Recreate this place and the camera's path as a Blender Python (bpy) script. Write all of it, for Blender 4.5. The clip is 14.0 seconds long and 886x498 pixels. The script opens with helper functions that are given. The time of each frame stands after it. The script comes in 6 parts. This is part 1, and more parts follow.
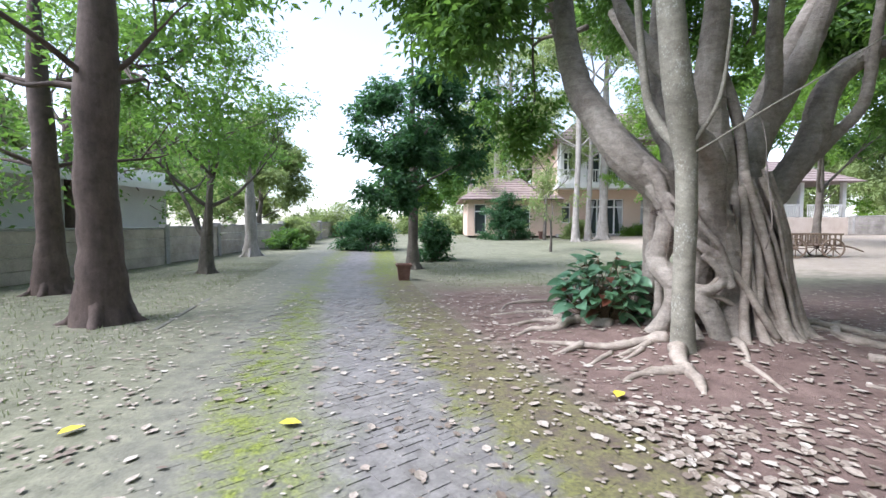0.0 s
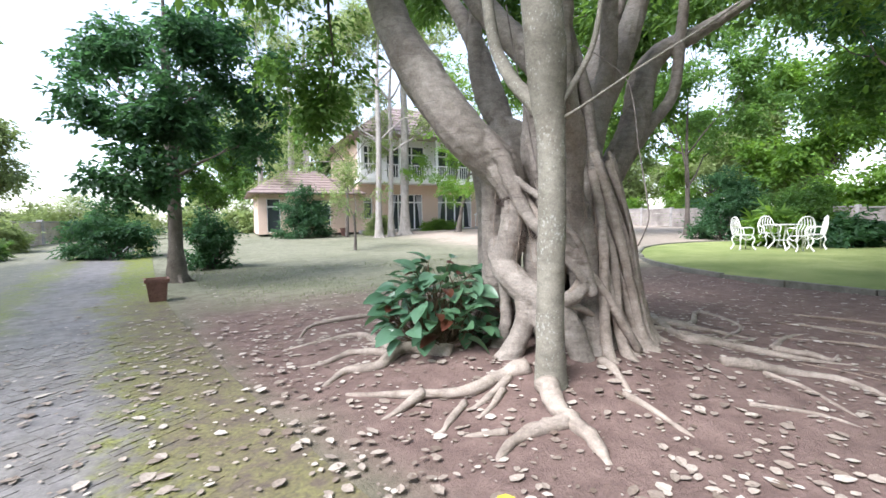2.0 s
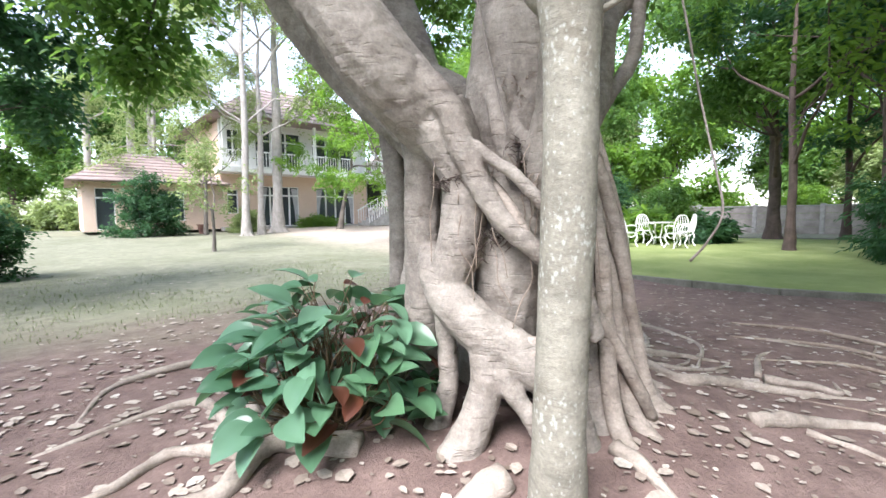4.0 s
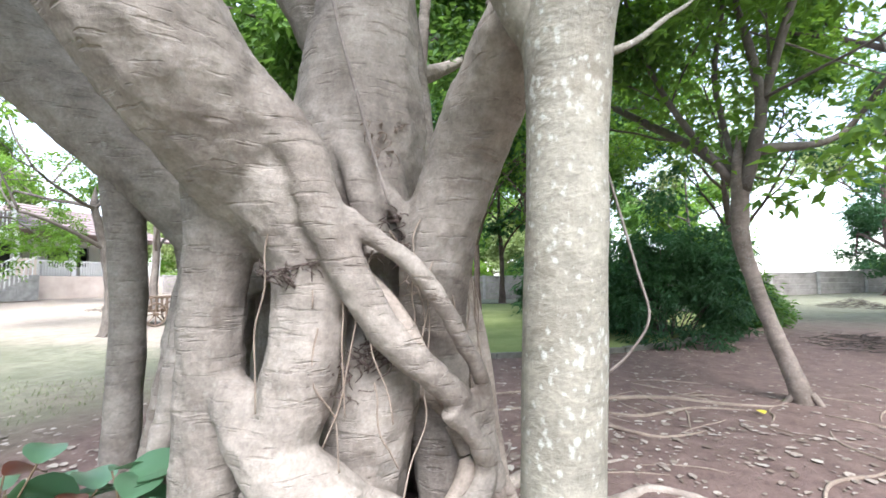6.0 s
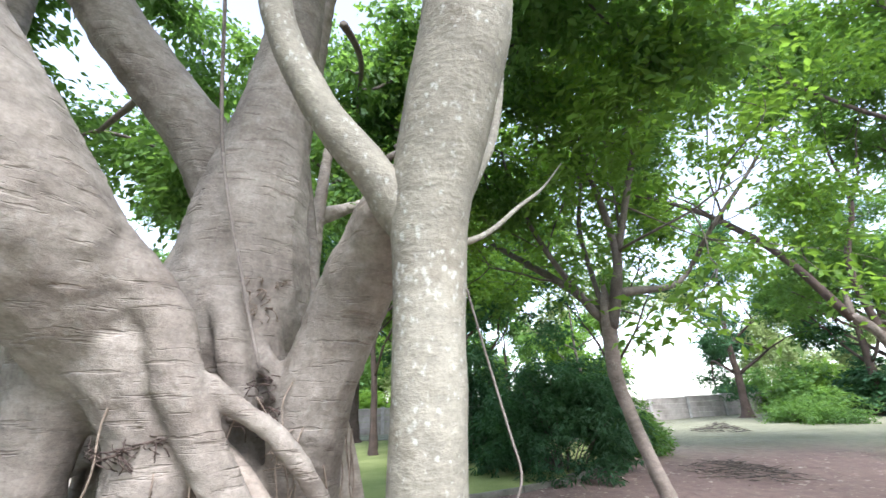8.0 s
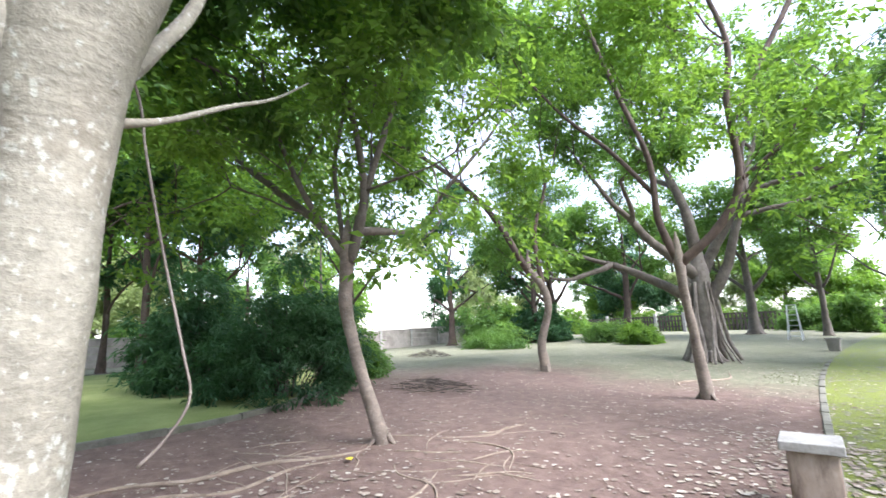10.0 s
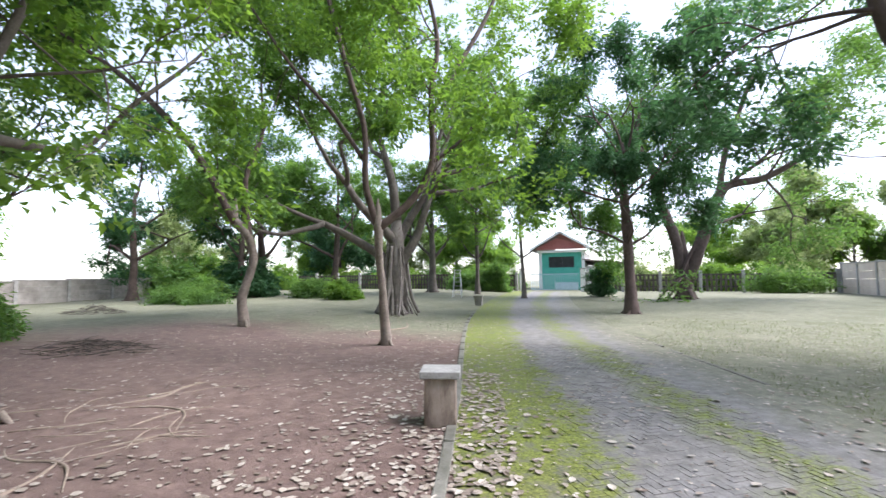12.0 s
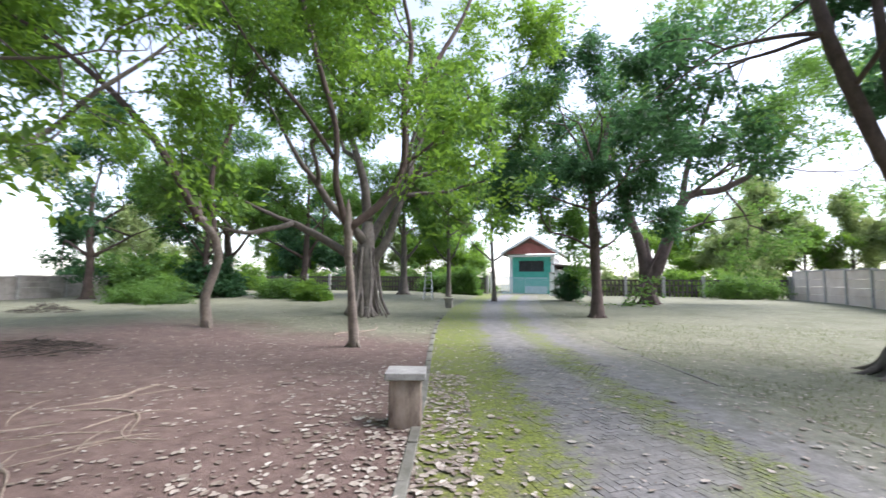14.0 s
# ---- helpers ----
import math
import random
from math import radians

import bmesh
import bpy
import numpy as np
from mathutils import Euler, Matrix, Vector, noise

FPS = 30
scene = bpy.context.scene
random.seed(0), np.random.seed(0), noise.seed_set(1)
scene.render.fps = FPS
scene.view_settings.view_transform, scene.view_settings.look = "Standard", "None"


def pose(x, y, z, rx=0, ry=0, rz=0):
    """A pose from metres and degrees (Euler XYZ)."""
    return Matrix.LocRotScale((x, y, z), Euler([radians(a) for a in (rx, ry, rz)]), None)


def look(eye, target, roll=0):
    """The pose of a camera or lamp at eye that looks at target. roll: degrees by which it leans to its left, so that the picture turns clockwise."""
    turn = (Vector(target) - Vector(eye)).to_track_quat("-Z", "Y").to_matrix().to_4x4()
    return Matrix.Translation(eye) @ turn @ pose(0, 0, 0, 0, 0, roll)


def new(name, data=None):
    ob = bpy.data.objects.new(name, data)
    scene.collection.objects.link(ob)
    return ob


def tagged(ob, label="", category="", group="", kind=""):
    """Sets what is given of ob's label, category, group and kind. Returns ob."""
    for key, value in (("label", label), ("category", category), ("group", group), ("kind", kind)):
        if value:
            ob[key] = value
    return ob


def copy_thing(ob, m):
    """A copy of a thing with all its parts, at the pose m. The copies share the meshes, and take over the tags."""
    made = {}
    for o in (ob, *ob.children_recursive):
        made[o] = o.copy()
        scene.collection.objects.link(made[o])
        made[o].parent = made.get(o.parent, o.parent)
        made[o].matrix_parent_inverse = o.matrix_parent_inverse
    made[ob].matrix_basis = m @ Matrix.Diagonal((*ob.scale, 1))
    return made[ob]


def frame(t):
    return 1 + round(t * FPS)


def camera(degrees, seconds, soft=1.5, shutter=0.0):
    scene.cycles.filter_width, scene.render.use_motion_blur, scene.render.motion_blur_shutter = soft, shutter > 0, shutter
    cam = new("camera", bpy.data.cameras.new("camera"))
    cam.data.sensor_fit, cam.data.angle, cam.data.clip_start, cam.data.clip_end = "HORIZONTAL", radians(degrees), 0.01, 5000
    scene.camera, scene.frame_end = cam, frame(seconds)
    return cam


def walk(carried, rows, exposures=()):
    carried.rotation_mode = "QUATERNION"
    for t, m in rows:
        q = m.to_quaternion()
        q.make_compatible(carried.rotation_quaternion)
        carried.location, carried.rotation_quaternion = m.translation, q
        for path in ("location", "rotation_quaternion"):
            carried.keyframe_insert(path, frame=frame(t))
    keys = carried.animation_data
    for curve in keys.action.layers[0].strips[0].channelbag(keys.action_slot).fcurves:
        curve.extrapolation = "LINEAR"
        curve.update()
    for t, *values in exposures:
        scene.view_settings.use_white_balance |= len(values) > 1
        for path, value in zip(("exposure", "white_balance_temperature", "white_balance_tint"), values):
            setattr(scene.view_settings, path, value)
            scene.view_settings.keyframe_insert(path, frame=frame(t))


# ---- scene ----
cam = camera(89.8, 14.0, shutter=0.2)
METRES, EYE, TILT, LEAN, TURN = 5.3, 1.325, -3.0, 0.0, 0.0
ROWS = [
    (0.0, 0.0, 0.0, 0.0, 0.0, -0.0, 0.0),
    (0.5, 0.004, 0.0856, 0.0012, -1.84, 0.31, 0.5),
    (1.0, 0.0071, 0.1694, 0.0037, -10.03, -0.3, 1.06),
    (1.5, 0.0217, 0.2471, 0.0113, -20.43, -0.4, 2.75),
    (2.0, 0.0528, 0.3221, 0.0168, -25.19, -0.98, 2.2),
    (2.5, 0.0817, 0.396, 0.0199, -30.07, -0.52, 1.4),
    (5.0, 0.2172, 0.7361, 0.0384, -56.1, -3.6, 3.01),
    (5.5, 0.228, 0.78, 0.0475, -69.36, -0.83, 3.68),
    (6.0, 0.2262, 0.7955, 0.0664, -77.5, 4.65, 3.54),
    (6.5, 0.2211, 0.7916, 0.0806, -79.49, 11.19, 3.38),
    (7.0, 0.2153, 0.7875, 0.0865, -79.7, 16.72, 4.31),
    (9.5, 0.2115, 0.7505, 0.0802, -113.7, 13.44, 4.57),
    (10.0, 0.2125, 0.7407, 0.0742, -121.25, 8.81, 4.49),
    (10.5, 0.2093, 0.7325, 0.0675, -128.83, 5.33, 4.08),
    (11.0, 0.2008, 0.7236, 0.0652, -137.67, 3.06, 3.33),
    (11.5, 0.1926, 0.7199, 0.0634, -147.4, 1.91, 2.4),
    (12.0, 0.1836, 0.7169, 0.064, -156.85, 1.39, 1.53),
    (12.5, 0.1769, 0.7171, 0.0654, -164.63, 1.23, 0.98),
    (13.0, 0.169, 0.7175, 0.0636, -169.95, 1.2, 0.58),
    (13.5, 0.165, 0.7181, 0.0636, -170.72, 1.2, 0.5),
    (14.0, 0.174, 0.7168, 0.0622, -160.44, 1.65, 0.55),
]
walk(cam, [(t, pose(0, 0, EYE, TILT, LEAN, TURN) @ pose(METRES * x, METRES * y, METRES * z, 90 + pitch, roll, yaw)) for t, x, y, z, yaw, pitch, roll in ROWS],
     exposures=[(0.0, 1.82, 6000, 16), (2.5, 2.08, 6250, 16), (5.0, 2.5, 6250, 16), (7.0, 2.52, 6100, 15), (9.5, 2.58, 6300, 16), (10.5, 2.56, 6200, 17), (12.0, 1.98, 6300, 17), (14.0, 1.86, 6300, 18)])

# ---------------------------------------------------------------- light
world = bpy.data.worlds.new("overcast_sky")
scene.world = world
world.use_nodes = True
wn, wl = world.node_tree.nodes, world.node_tree.links
wn.clear()
sky = wn.new("ShaderNodeTexSky")
sky.sky_type, sky.sun_disc = "NISHITA", False
sky.sun_elevation, sky.sun_rotation = radians(51), radians(252)
sky.dust_density, sky.air_density = 1.0, 1.0
grey = wn.new("ShaderNodeHueSaturation")
grey.inputs["Saturation"].default_value = 0.62
bg = wn.new("ShaderNodeBackground")
bg.inputs["Strength"].default_value = 0.12
wo = wn.new("ShaderNodeOutputWorld")
wl.new(sky.outputs[0], grey.inputs["Color"])
wl.new(grey.outputs[0], bg.inputs["Color"])
wl.new(bg.outputs[0], wo.inputs[0])
sun_data = bpy.data.lights.new("sun", "SUN")
sun_data.energy, sun_data.angle, sun_data.color = 2.1, radians(36), (1.0, 0.99, 0.97)
sun = new("sun", sun_data)
sun.matrix_world = look((-28, -9, 36), (0, 0, 0))

# ---------------------------------------------------------------- materials
def material(name):
    m = bpy.data.materials.new(name)
    m.use_nodes = True
    nt = m.node_tree
    nt.nodes.clear()
    out = nt.nodes.new("ShaderNodeOutputMaterial")
    bsdf = nt.nodes.new("ShaderNodeBsdfPrincipled")
    nt.links.new(bsdf.outputs[0], out.inputs[0])
    return m, nt, bsdf, out


def tex(nt, kind, scale=1.0, stretch=None, **values):
    n = nt.nodes.new(kind)
    pos = nt.nodes.new("ShaderNodeNewGeometry")
    src = pos.outputs["Position"]
    if stretch:
        mp = nt.nodes.new("ShaderNodeMapping")
        mp.inputs["Scale"].default_value = stretch
        nt.links.new(src, mp.inputs[0])
        src = mp.outputs[0]
    nt.links.new(src, n.inputs["Vector"])
    n.inputs["Scale"].default_value = scale
    for k, v in values.items():
        n.inputs[k].default_value = v
    return n


def ramp(nt, src, *stops):
    r = nt.nodes.new("ShaderNodeValToRGB")
    els = r.color_ramp.elements
    while len(els) < len(stops):
        els.new(0.5)
    for e, (p, c) in zip(els, stops):
        e.position = p
        e.color = (*c, 1) if len(c) == 3 else (c[0], c[0], c[0], 1)
    nt.links.new(src, r.inputs[0])
    return r.outputs[0]


def mixc(nt, fac, a, b, mode="MIX"):
    n = nt.nodes.new("ShaderNodeMix")
    n.data_type, n.blend_type = "RGBA", mode
    for sock, v in ((n.inputs[0], fac), (n.inputs[6], a), (n.inputs[7], b)):
        if isinstance(v, (int, float)):
            sock.default_value = v
        elif isinstance(v, tuple):
            sock.default_value = (*v, 1)
        else:
            nt.links.new(v, sock)
    return n.outputs[2]


def math_node(nt, op, *ins):
    n = nt.nodes.new("ShaderNodeMath")
    n.operation = op
    for i, v in enumerate(ins):
        if isinstance(v, (int, float)):
            n.inputs[i].default_value = v
        else:
            nt.links.new(v, n.inputs[i])
    return n.outputs[0]


def bump(nt, bsdf, height, strength=0.5, distance=0.01):
    b = nt.nodes.new("ShaderNodeBump")
    b.inputs["Strength"].default_value, b.inputs["Distance"].default_value = strength, distance
    nt.links.new(height, b.inputs["Height"])
    nt.links.new(b.outputs[0], bsdf.inputs["Normal"])


def plain(name, a, b, scale=6.0, rough=0.75, metal=0.0, relief=0.3, fine=40.0, depth=0.004):
    """Mottled paint, plaster, stone or metal between two colours."""
    m, nt, bsdf, out = material(name)
    n1 = tex(nt, "ShaderNodeTexNoise", scale, Detail=6.0, Roughness=0.65)
    n2 = tex(nt, "ShaderNodeTexNoise", fine, Detail=4.0)
    c = ramp(nt, n1.outputs[0], (0.3, a), (0.7, b))
    c = mixc(nt, 0.25, c, ramp(nt, n2.outputs[0], (0.25, (0.15,) * 3), (0.75, (0.85,) * 3)), "OVERLAY")
    nt.links.new(c, bsdf.inputs["Base Color"])
    bsdf.inputs["Roughness"].default_value, bsdf.inputs["Metallic"].default_value = rough, metal
    bump(nt, bsdf, n2.outputs[0], relief, depth)
    return m


def bark(name, a, b, lichen=0.0, rings=0.0, furrow=0.5, lichen_col=(0.55, 0.57, 0.52)):
    m, nt, bsdf, out = material(name)
    n1 = tex(nt, "ShaderNodeTexNoise", 3.0, Detail=8.0, Roughness=0.7)
    c = ramp(nt, n1.outputs[0], (0.3, a), (0.68, b))
    n2 = tex(nt, "ShaderNodeTexNoise", 14.0, (1, 1, 0.18) if furrow > 0.4 else (0.7, 0.7, 1.5), Detail=6.0, Roughness=0.7)
    c = mixc(nt, 0.4, c, ramp(nt, n2.outputs[0], (0.3, (0.2,) * 3), (0.7, (0.8,) * 3)), "OVERLAY")
    n3 = tex(nt, "ShaderNodeTexNoise", 70.0, Detail=4.0, Roughness=0.7)
    c = mixc(nt, 0.3, c, ramp(nt, n3.outputs[0], (0.3, (0.2,) * 3), (0.7, (0.8,) * 3)), "OVERLAY")
    n4 = tex(nt, "ShaderNodeTexNoise", 5.5, Detail=5.0, Roughness=0.6)
    c = mixc(nt, ramp(nt, n4.outputs[0], (0.56, (0.0,)), (0.70, (0.45,))), c, tuple(v * f for v, f in zip(a, (0.62, 0.52, 0.44))))
    h = math_node(nt, "ADD", n2.outputs[0], math_node(nt, "MULTIPLY", n3.outputs[0], 0.35))
    if rings:
        wv = tex(nt, "ShaderNodeTexNoise", 20.0, (0.30, 0.30, 2.4), Detail=3.0, Roughness=0.6)
        lines = ramp(nt, wv.outputs[0], (0.35, (0.0,)), (0.42, (1.0,)))
        gate = tex(nt, "ShaderNodeTexNoise", 2.4, Detail=2.0)
        amount = math_node(nt, "MULTIPLY", ramp(nt, gate.outputs[0], (0.50, (0.0,)), (0.66, (1.0,))), rings)
        c = mixc(nt, amount, c, mixc(nt, lines, (0.15, 0.115, 0.09), c))
        h = math_node(nt, "ADD", h, math_node(nt, "MULTIPLY", lines, 0.8))
    if lichen:
        vo = tex(nt, "ShaderNodeTexVoronoi", 52.0, (1, 1, 0.7), Randomness=1.0)
        w = tex(nt, "ShaderNodeTexNoise", 38.0, Detail=6.0, Roughness=0.8)
        w2 = tex(nt, "ShaderNodeTexNoise", 4.0, Detail=2.0)
        spot = math_node(nt, "ADD", math_node(nt, "MULTIPLY", vo.outputs["Distance"], 0.42), math_node(nt, "ADD", math_node(nt, "MULTIPLY", w.outputs[0], 0.9), math_node(nt, "MULTIPLY", w2.outputs[0], 0.5)))
        c = mixc(nt, ramp(nt, spot, (0.70, (lichen,)), (0.80, (0.0,))), c, lichen_col)
    nt.links.new(c, bsdf.inputs["Base Color"])
    bsdf.inputs["Roughness"].default_value = 0.85
    bump(nt, bsdf, h, 0.6, 0.012)
    return m


def leaf(name, a, b, light=(0.25, 0.42, 0.05), gloss=0.6, through_light=0.5):
    """Leaves: colour varies from leaf to leaf, light shines through."""
    m, nt, bsdf, out = material(name)
    g = nt.nodes.new("ShaderNodeNewGeometry")
    oi = nt.nodes.new("ShaderNodeObjectInfo")
    pick = math_node(nt, "FRACT", math_node(nt, "ADD", g.outputs["Random Per Island"], oi.outputs["Random"]))
    c = ramp(nt, pick, (0.0, a), (0.85, b), (1.0, tuple(min(1, v * 1.5) for v in b)))
    n1 = tex(nt, "ShaderNodeTexNoise", 0.7, Detail=2.0)
    c = mixc(nt, ramp(nt, n1.outputs[0], (0.35, (0.0,)), (0.75, (0.55,))), c, mixc(nt, 0.6, c, light))
    nt.links.new(c, bsdf.inputs["Base Color"])
    bsdf.inputs["Roughness"].default_value = gloss
    tr = nt.nodes.new("ShaderNodeBsdfTranslucent")
    nt.links.new(mixc(nt, 0.55, c, light), tr.inputs["Color"])
    mx = nt.nodes.new("ShaderNodeMixShader")
    mx.inputs[0].default_value = through_light
    nt.links.new(bsdf.outputs[0], mx.inputs[1])
    nt.links.new(tr.outputs[0], mx.inputs[2])
    nt.links.new(mx.outputs[0], out.inputs[0])
    return m


def dry_leaf(name, a, b):
    m, nt, bsdf, out = material(name)
    g = nt.nodes.new("ShaderNodeNewGeometry")
    c = ramp(nt, g.outputs["Random Per Island"], (0.0, a), (0.8, b), (1.0, (0.5, 0.46, 0.40)))
    n1 = tex(nt, "ShaderNodeTexNoise", 60.0, Detail=3.0)
    c = mixc(nt, 0.3, c, ramp(nt, n1.outputs[0], (0.3, (0.2,) * 3), (0.7, (0.8,) * 3)), "OVERLAY")
    nt.links.new(c, bsdf.inputs["Base Color"])
    bsdf.inputs["Roughness"].default_value = 0.7
    return m


def across_drive(nt):
    """Metres east of the drive's middle line, and the height-free position parts."""
    g = nt.nodes.new("ShaderNodeNewGeometry")
    sep = nt.nodes.new("ShaderNodeSeparateXYZ")
    nt.links.new(g.outputs["Position"], sep.inputs[0])
    x, y = sep.outputs[0], sep.outputs[1]
    th = math_node(nt, "TANH", math_node(nt, "DIVIDE", math_node(nt, "ADD", y, 4.0), 12.0))
    mid = math_node(nt, "SUBTRACT", math_node(nt, "SUBTRACT", 1.19, math_node(nt, "MULTIPLY", th, 2.9)), math_node(nt, "MULTIPLY", y, 0.12))
    return math_node(nt, "SUBTRACT", x, mid), x, y


def band(nt, v, lo, hi, soft):
    a = nt.nodes.new("ShaderNodeMapRange")
    a.interpolation_type = "SMOOTHSTEP"
    a.inputs[1].default_value, a.inputs[2].default_value = lo - soft, lo + soft
    nt.links.new(v, a.inputs[0])
    b = nt.nodes.new("ShaderNodeMapRange")
    b.interpolation_type = "SMOOTHSTEP"
    b.inputs[1].default_value, b.inputs[2].default_value = hi - soft, hi + soft
    nt.links.new(v, b.inputs[0])
    return math_node(nt, "SUBTRACT", a.outputs[0], b.outputs[0])


def paving_material():
    m, nt, bsdf, out = material("mossy_paving")
    u, x, y = across_drive(nt)
    w1 = tex(nt, "ShaderNodeTexNoise", 0.8, Detail=5.0, Roughness=0.7)
    w2 = tex(nt, "ShaderNodeTexNoise", 5.0, Detail=6.0, Roughness=0.7)
    w3 = tex(nt, "ShaderNodeTexNoise", 45.0, Detail=4.0)
    wob = math_node(nt, "ADD", u, math_node(nt, "MULTIPLY", math_node(nt, "SUBTRACT", w1.outputs[0], 0.5), 1.7))
    wob = math_node(nt, "ADD", wob, math_node(nt, "MULTIPLY", math_node(nt, "SUBTRACT", w2.outputs[0], 0.5), 0.9))
    oi = nt.nodes.new("ShaderNodeObjectInfo")
    stone = ramp(nt, w2.outputs[0], (0.3, (0.118, 0.113, 0.114)), (0.7, (0.235, 0.225, 0.222)))
    stone = mixc(nt, math_node(nt, "MULTIPLY", oi.outputs["Random"], 0.35), stone, (0.34, 0.33, 0.325))
    dirt = ramp(nt, w2.outputs[0], (0.35, (0.13, 0.12, 0.108)), (0.7, (0.27, 0.257, 0.235)))
    moss = ramp(nt, w3.outputs[0], (0.3, (0.070, 0.092, 0.013)), (0.7, (0.215, 0.25, 0.038)))
    strips = math_node(nt, "ADD", math_node(nt, "MULTIPLY", band(nt, wob, -0.85, -0.2, 0.25), 1.1), math_node(nt, "MULTIPLY", band(nt, wob, 0.95, 2.7, 0.3), 1.9))
    patch = ramp(nt, w2.outputs[0], (0.40, (0.0,)), (0.60, (1.0,)))
    c = mixc(nt, ramp(nt, w1.outputs[0], (0.36, (0.15,)), (0.60, (0.85,))), stone, dirt)
    c = mixc(nt, math_node(nt, "MULTIPLY", math_node(nt, "MULTIPLY", strips, math_node(nt, "ADD", math_node(nt, "MULTIPLY", patch, 0.75), 0.22)), 0.95), c, moss)
    soil = ramp(nt, w2.outputs[0], (0.28, (0.085, 0.06, 0.048)), (0.72, (0.19, 0.14, 0.115)))
    edge = math_node(nt, "MULTIPLY", band(nt, wob, 0.95, 9.0, 0.35), band(nt, y, 1.0, 11.0, 1.6))
    lawn = ramp(nt, w2.outputs[0], (0.3, (0.102, 0.106, 0.060)), (0.7, (0.228, 0.226, 0.150)))
    c = mixc(nt, math_node(nt, "MULTIPLY", band(nt, wob, -9.0, -1.55, 0.5), 0.8), c, lawn)
    worn = math_node(nt, "MULTIPLY", band(nt, wob, -9.0, -0.85, 0.35), band(nt, y, 0.6, 40.0, 1.4))
    c = mixc(nt, math_node(nt, "MULTIPLY", worn, math_node(nt, "ADD", math_node(nt, "MULTIPLY", patch, 0.35), 0.45)), c, lawn)
    c = mixc(nt, math_node(nt, "MULTIPLY", edge, 0.85), c, mixc(nt, math_node(nt, "MULTIPLY", patch, 0.35), soil, moss))
    c = mixc(nt, 0.3, c, ramp(nt, w3.outputs[0], (0.25, (0.2,) * 3), (0.75, (0.8,) * 3)), "OVERLAY")
    nt.links.new(c, bsdf.inputs["Base Color"])
    bsdf.inputs["Roughness"].default_value = 0.7
    bump(nt, bsdf, w3.outputs[0], 0.6, 0.008)
    return m


def ground_material():
    m, nt, bsdf, out = material("soil_and_thin_grass")
    u, x, y = across_drive(nt)
    w1 = tex(nt, "ShaderNodeTexNoise", 0.5, Detail=6.0, Roughness=0.65)
    w2 = tex(nt, "ShaderNodeTexNoise", 4.0, Detail=7.0, Roughness=0.72)
    w3 = tex(nt, "ShaderNodeTexNoise", 55.0, Detail=5.0, Roughness=0.7)
    soil = ramp(nt, w2.outputs[0], (0.28, (0.098, 0.062, 0.052)), (0.72, (0.235, 0.163, 0.140)))
    thin = ramp(nt, w2.outputs[0], (0.3, (0.118, 0.124, 0.076)), (0.7, (0.255, 0.252, 0.178)))
    thin = mixc(nt, ramp(nt, w1.outputs[0], (0.48, (0.0,)), (0.64, (0.6,))), thin, ramp(nt, w3.outputs[0], (0.3, (0.065, 0.080, 0.035)), (0.7, (0.16, 0.165, 0.095))))
    sand = ramp(nt, w2.outputs[0], (0.3, (0.30, 0.25, 0.20)), (0.7, (0.42, 0.36, 0.295)))
    wob = math_node(nt, "MULTIPLY", math_node(nt, "SUBTRACT", w1.outputs[0], 0.5), 5.0)
    # bare soil lies east of the drive, under the fig tree and its neighbours
    east = band(nt, math_node(nt, "ADD", u, math_node(nt, "MULTIPLY", wob, 0.3)), 1.7, 60.0, 0.5)
    north = band(nt, math_node(nt, "ADD", y, wob), -7.0, 9.5, 1.8)
    far = band(nt, math_node(nt, "ADD", x, wob), -40.0, 15.0, 3.0)
    bare = math_node(nt, "MULTIPLY", math_node(nt, "MULTIPLY", east, north), far)
    yard = math_node(nt, "MULTIPLY", band(nt, math_node(nt, "ADD", x, wob), 9.5, 60.0, 1.5), band(nt, math_node(nt, "ADD", y, wob), 11.0, 60.0, 1.5))
    c = mixc(nt, yard, thin, sand)
    c = mixc(nt, bare, c, soil)
    c = mixc(nt, 0.35, c, ramp(nt, w3.outputs[0], (0.25, (0.15,) * 3), (0.75, (0.85,) * 3)), "OVERLAY")
    nt.links.new(c, bsdf.inputs["Base Color"])
    bsdf.inputs["Roughness"].default_value = 0.95
    h = math_node(nt, "ADD", w3.outputs[0], math_node(nt, "MULTIPLY", w2.outputs[0], 2.0))
    bump(nt, bsdf, h, 0.7, 0.02)
    return m


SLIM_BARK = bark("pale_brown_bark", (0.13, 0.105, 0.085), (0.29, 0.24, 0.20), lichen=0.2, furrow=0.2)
FIG_BARK = bark("fig_bark", (0.165, 0.138, 0.115), (0.365, 0.328, 0.283), lichen=0.12, rings=0.45, furrow=0.2)
FIGB_DARK = bark("grey_fig_bark", (0.12, 0.10, 0.085), (0.29, 0.255, 0.225), lichen=0.2, furrow=0.6)
SOIL_ROOT = bark("soil_root", (0.20, 0.15, 0.115), (0.33, 0.27, 0.215), furrow=0.2)
PROP_BARK = bark("lichen_bark", (0.17, 0.158, 0.125), (0.285, 0.27, 0.22), lichen=0.6, furrow=0.2, lichen_col=(0.46, 0.475, 0.43))
ROOT_BARK = bark("root_bark", (0.20, 0.163, 0.132), (0.41, 0.355, 0.30), rings=0.3, furrow=0.2)
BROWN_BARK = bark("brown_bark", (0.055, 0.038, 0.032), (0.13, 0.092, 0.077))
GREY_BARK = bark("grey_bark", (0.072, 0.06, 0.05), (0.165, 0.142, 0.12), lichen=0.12)
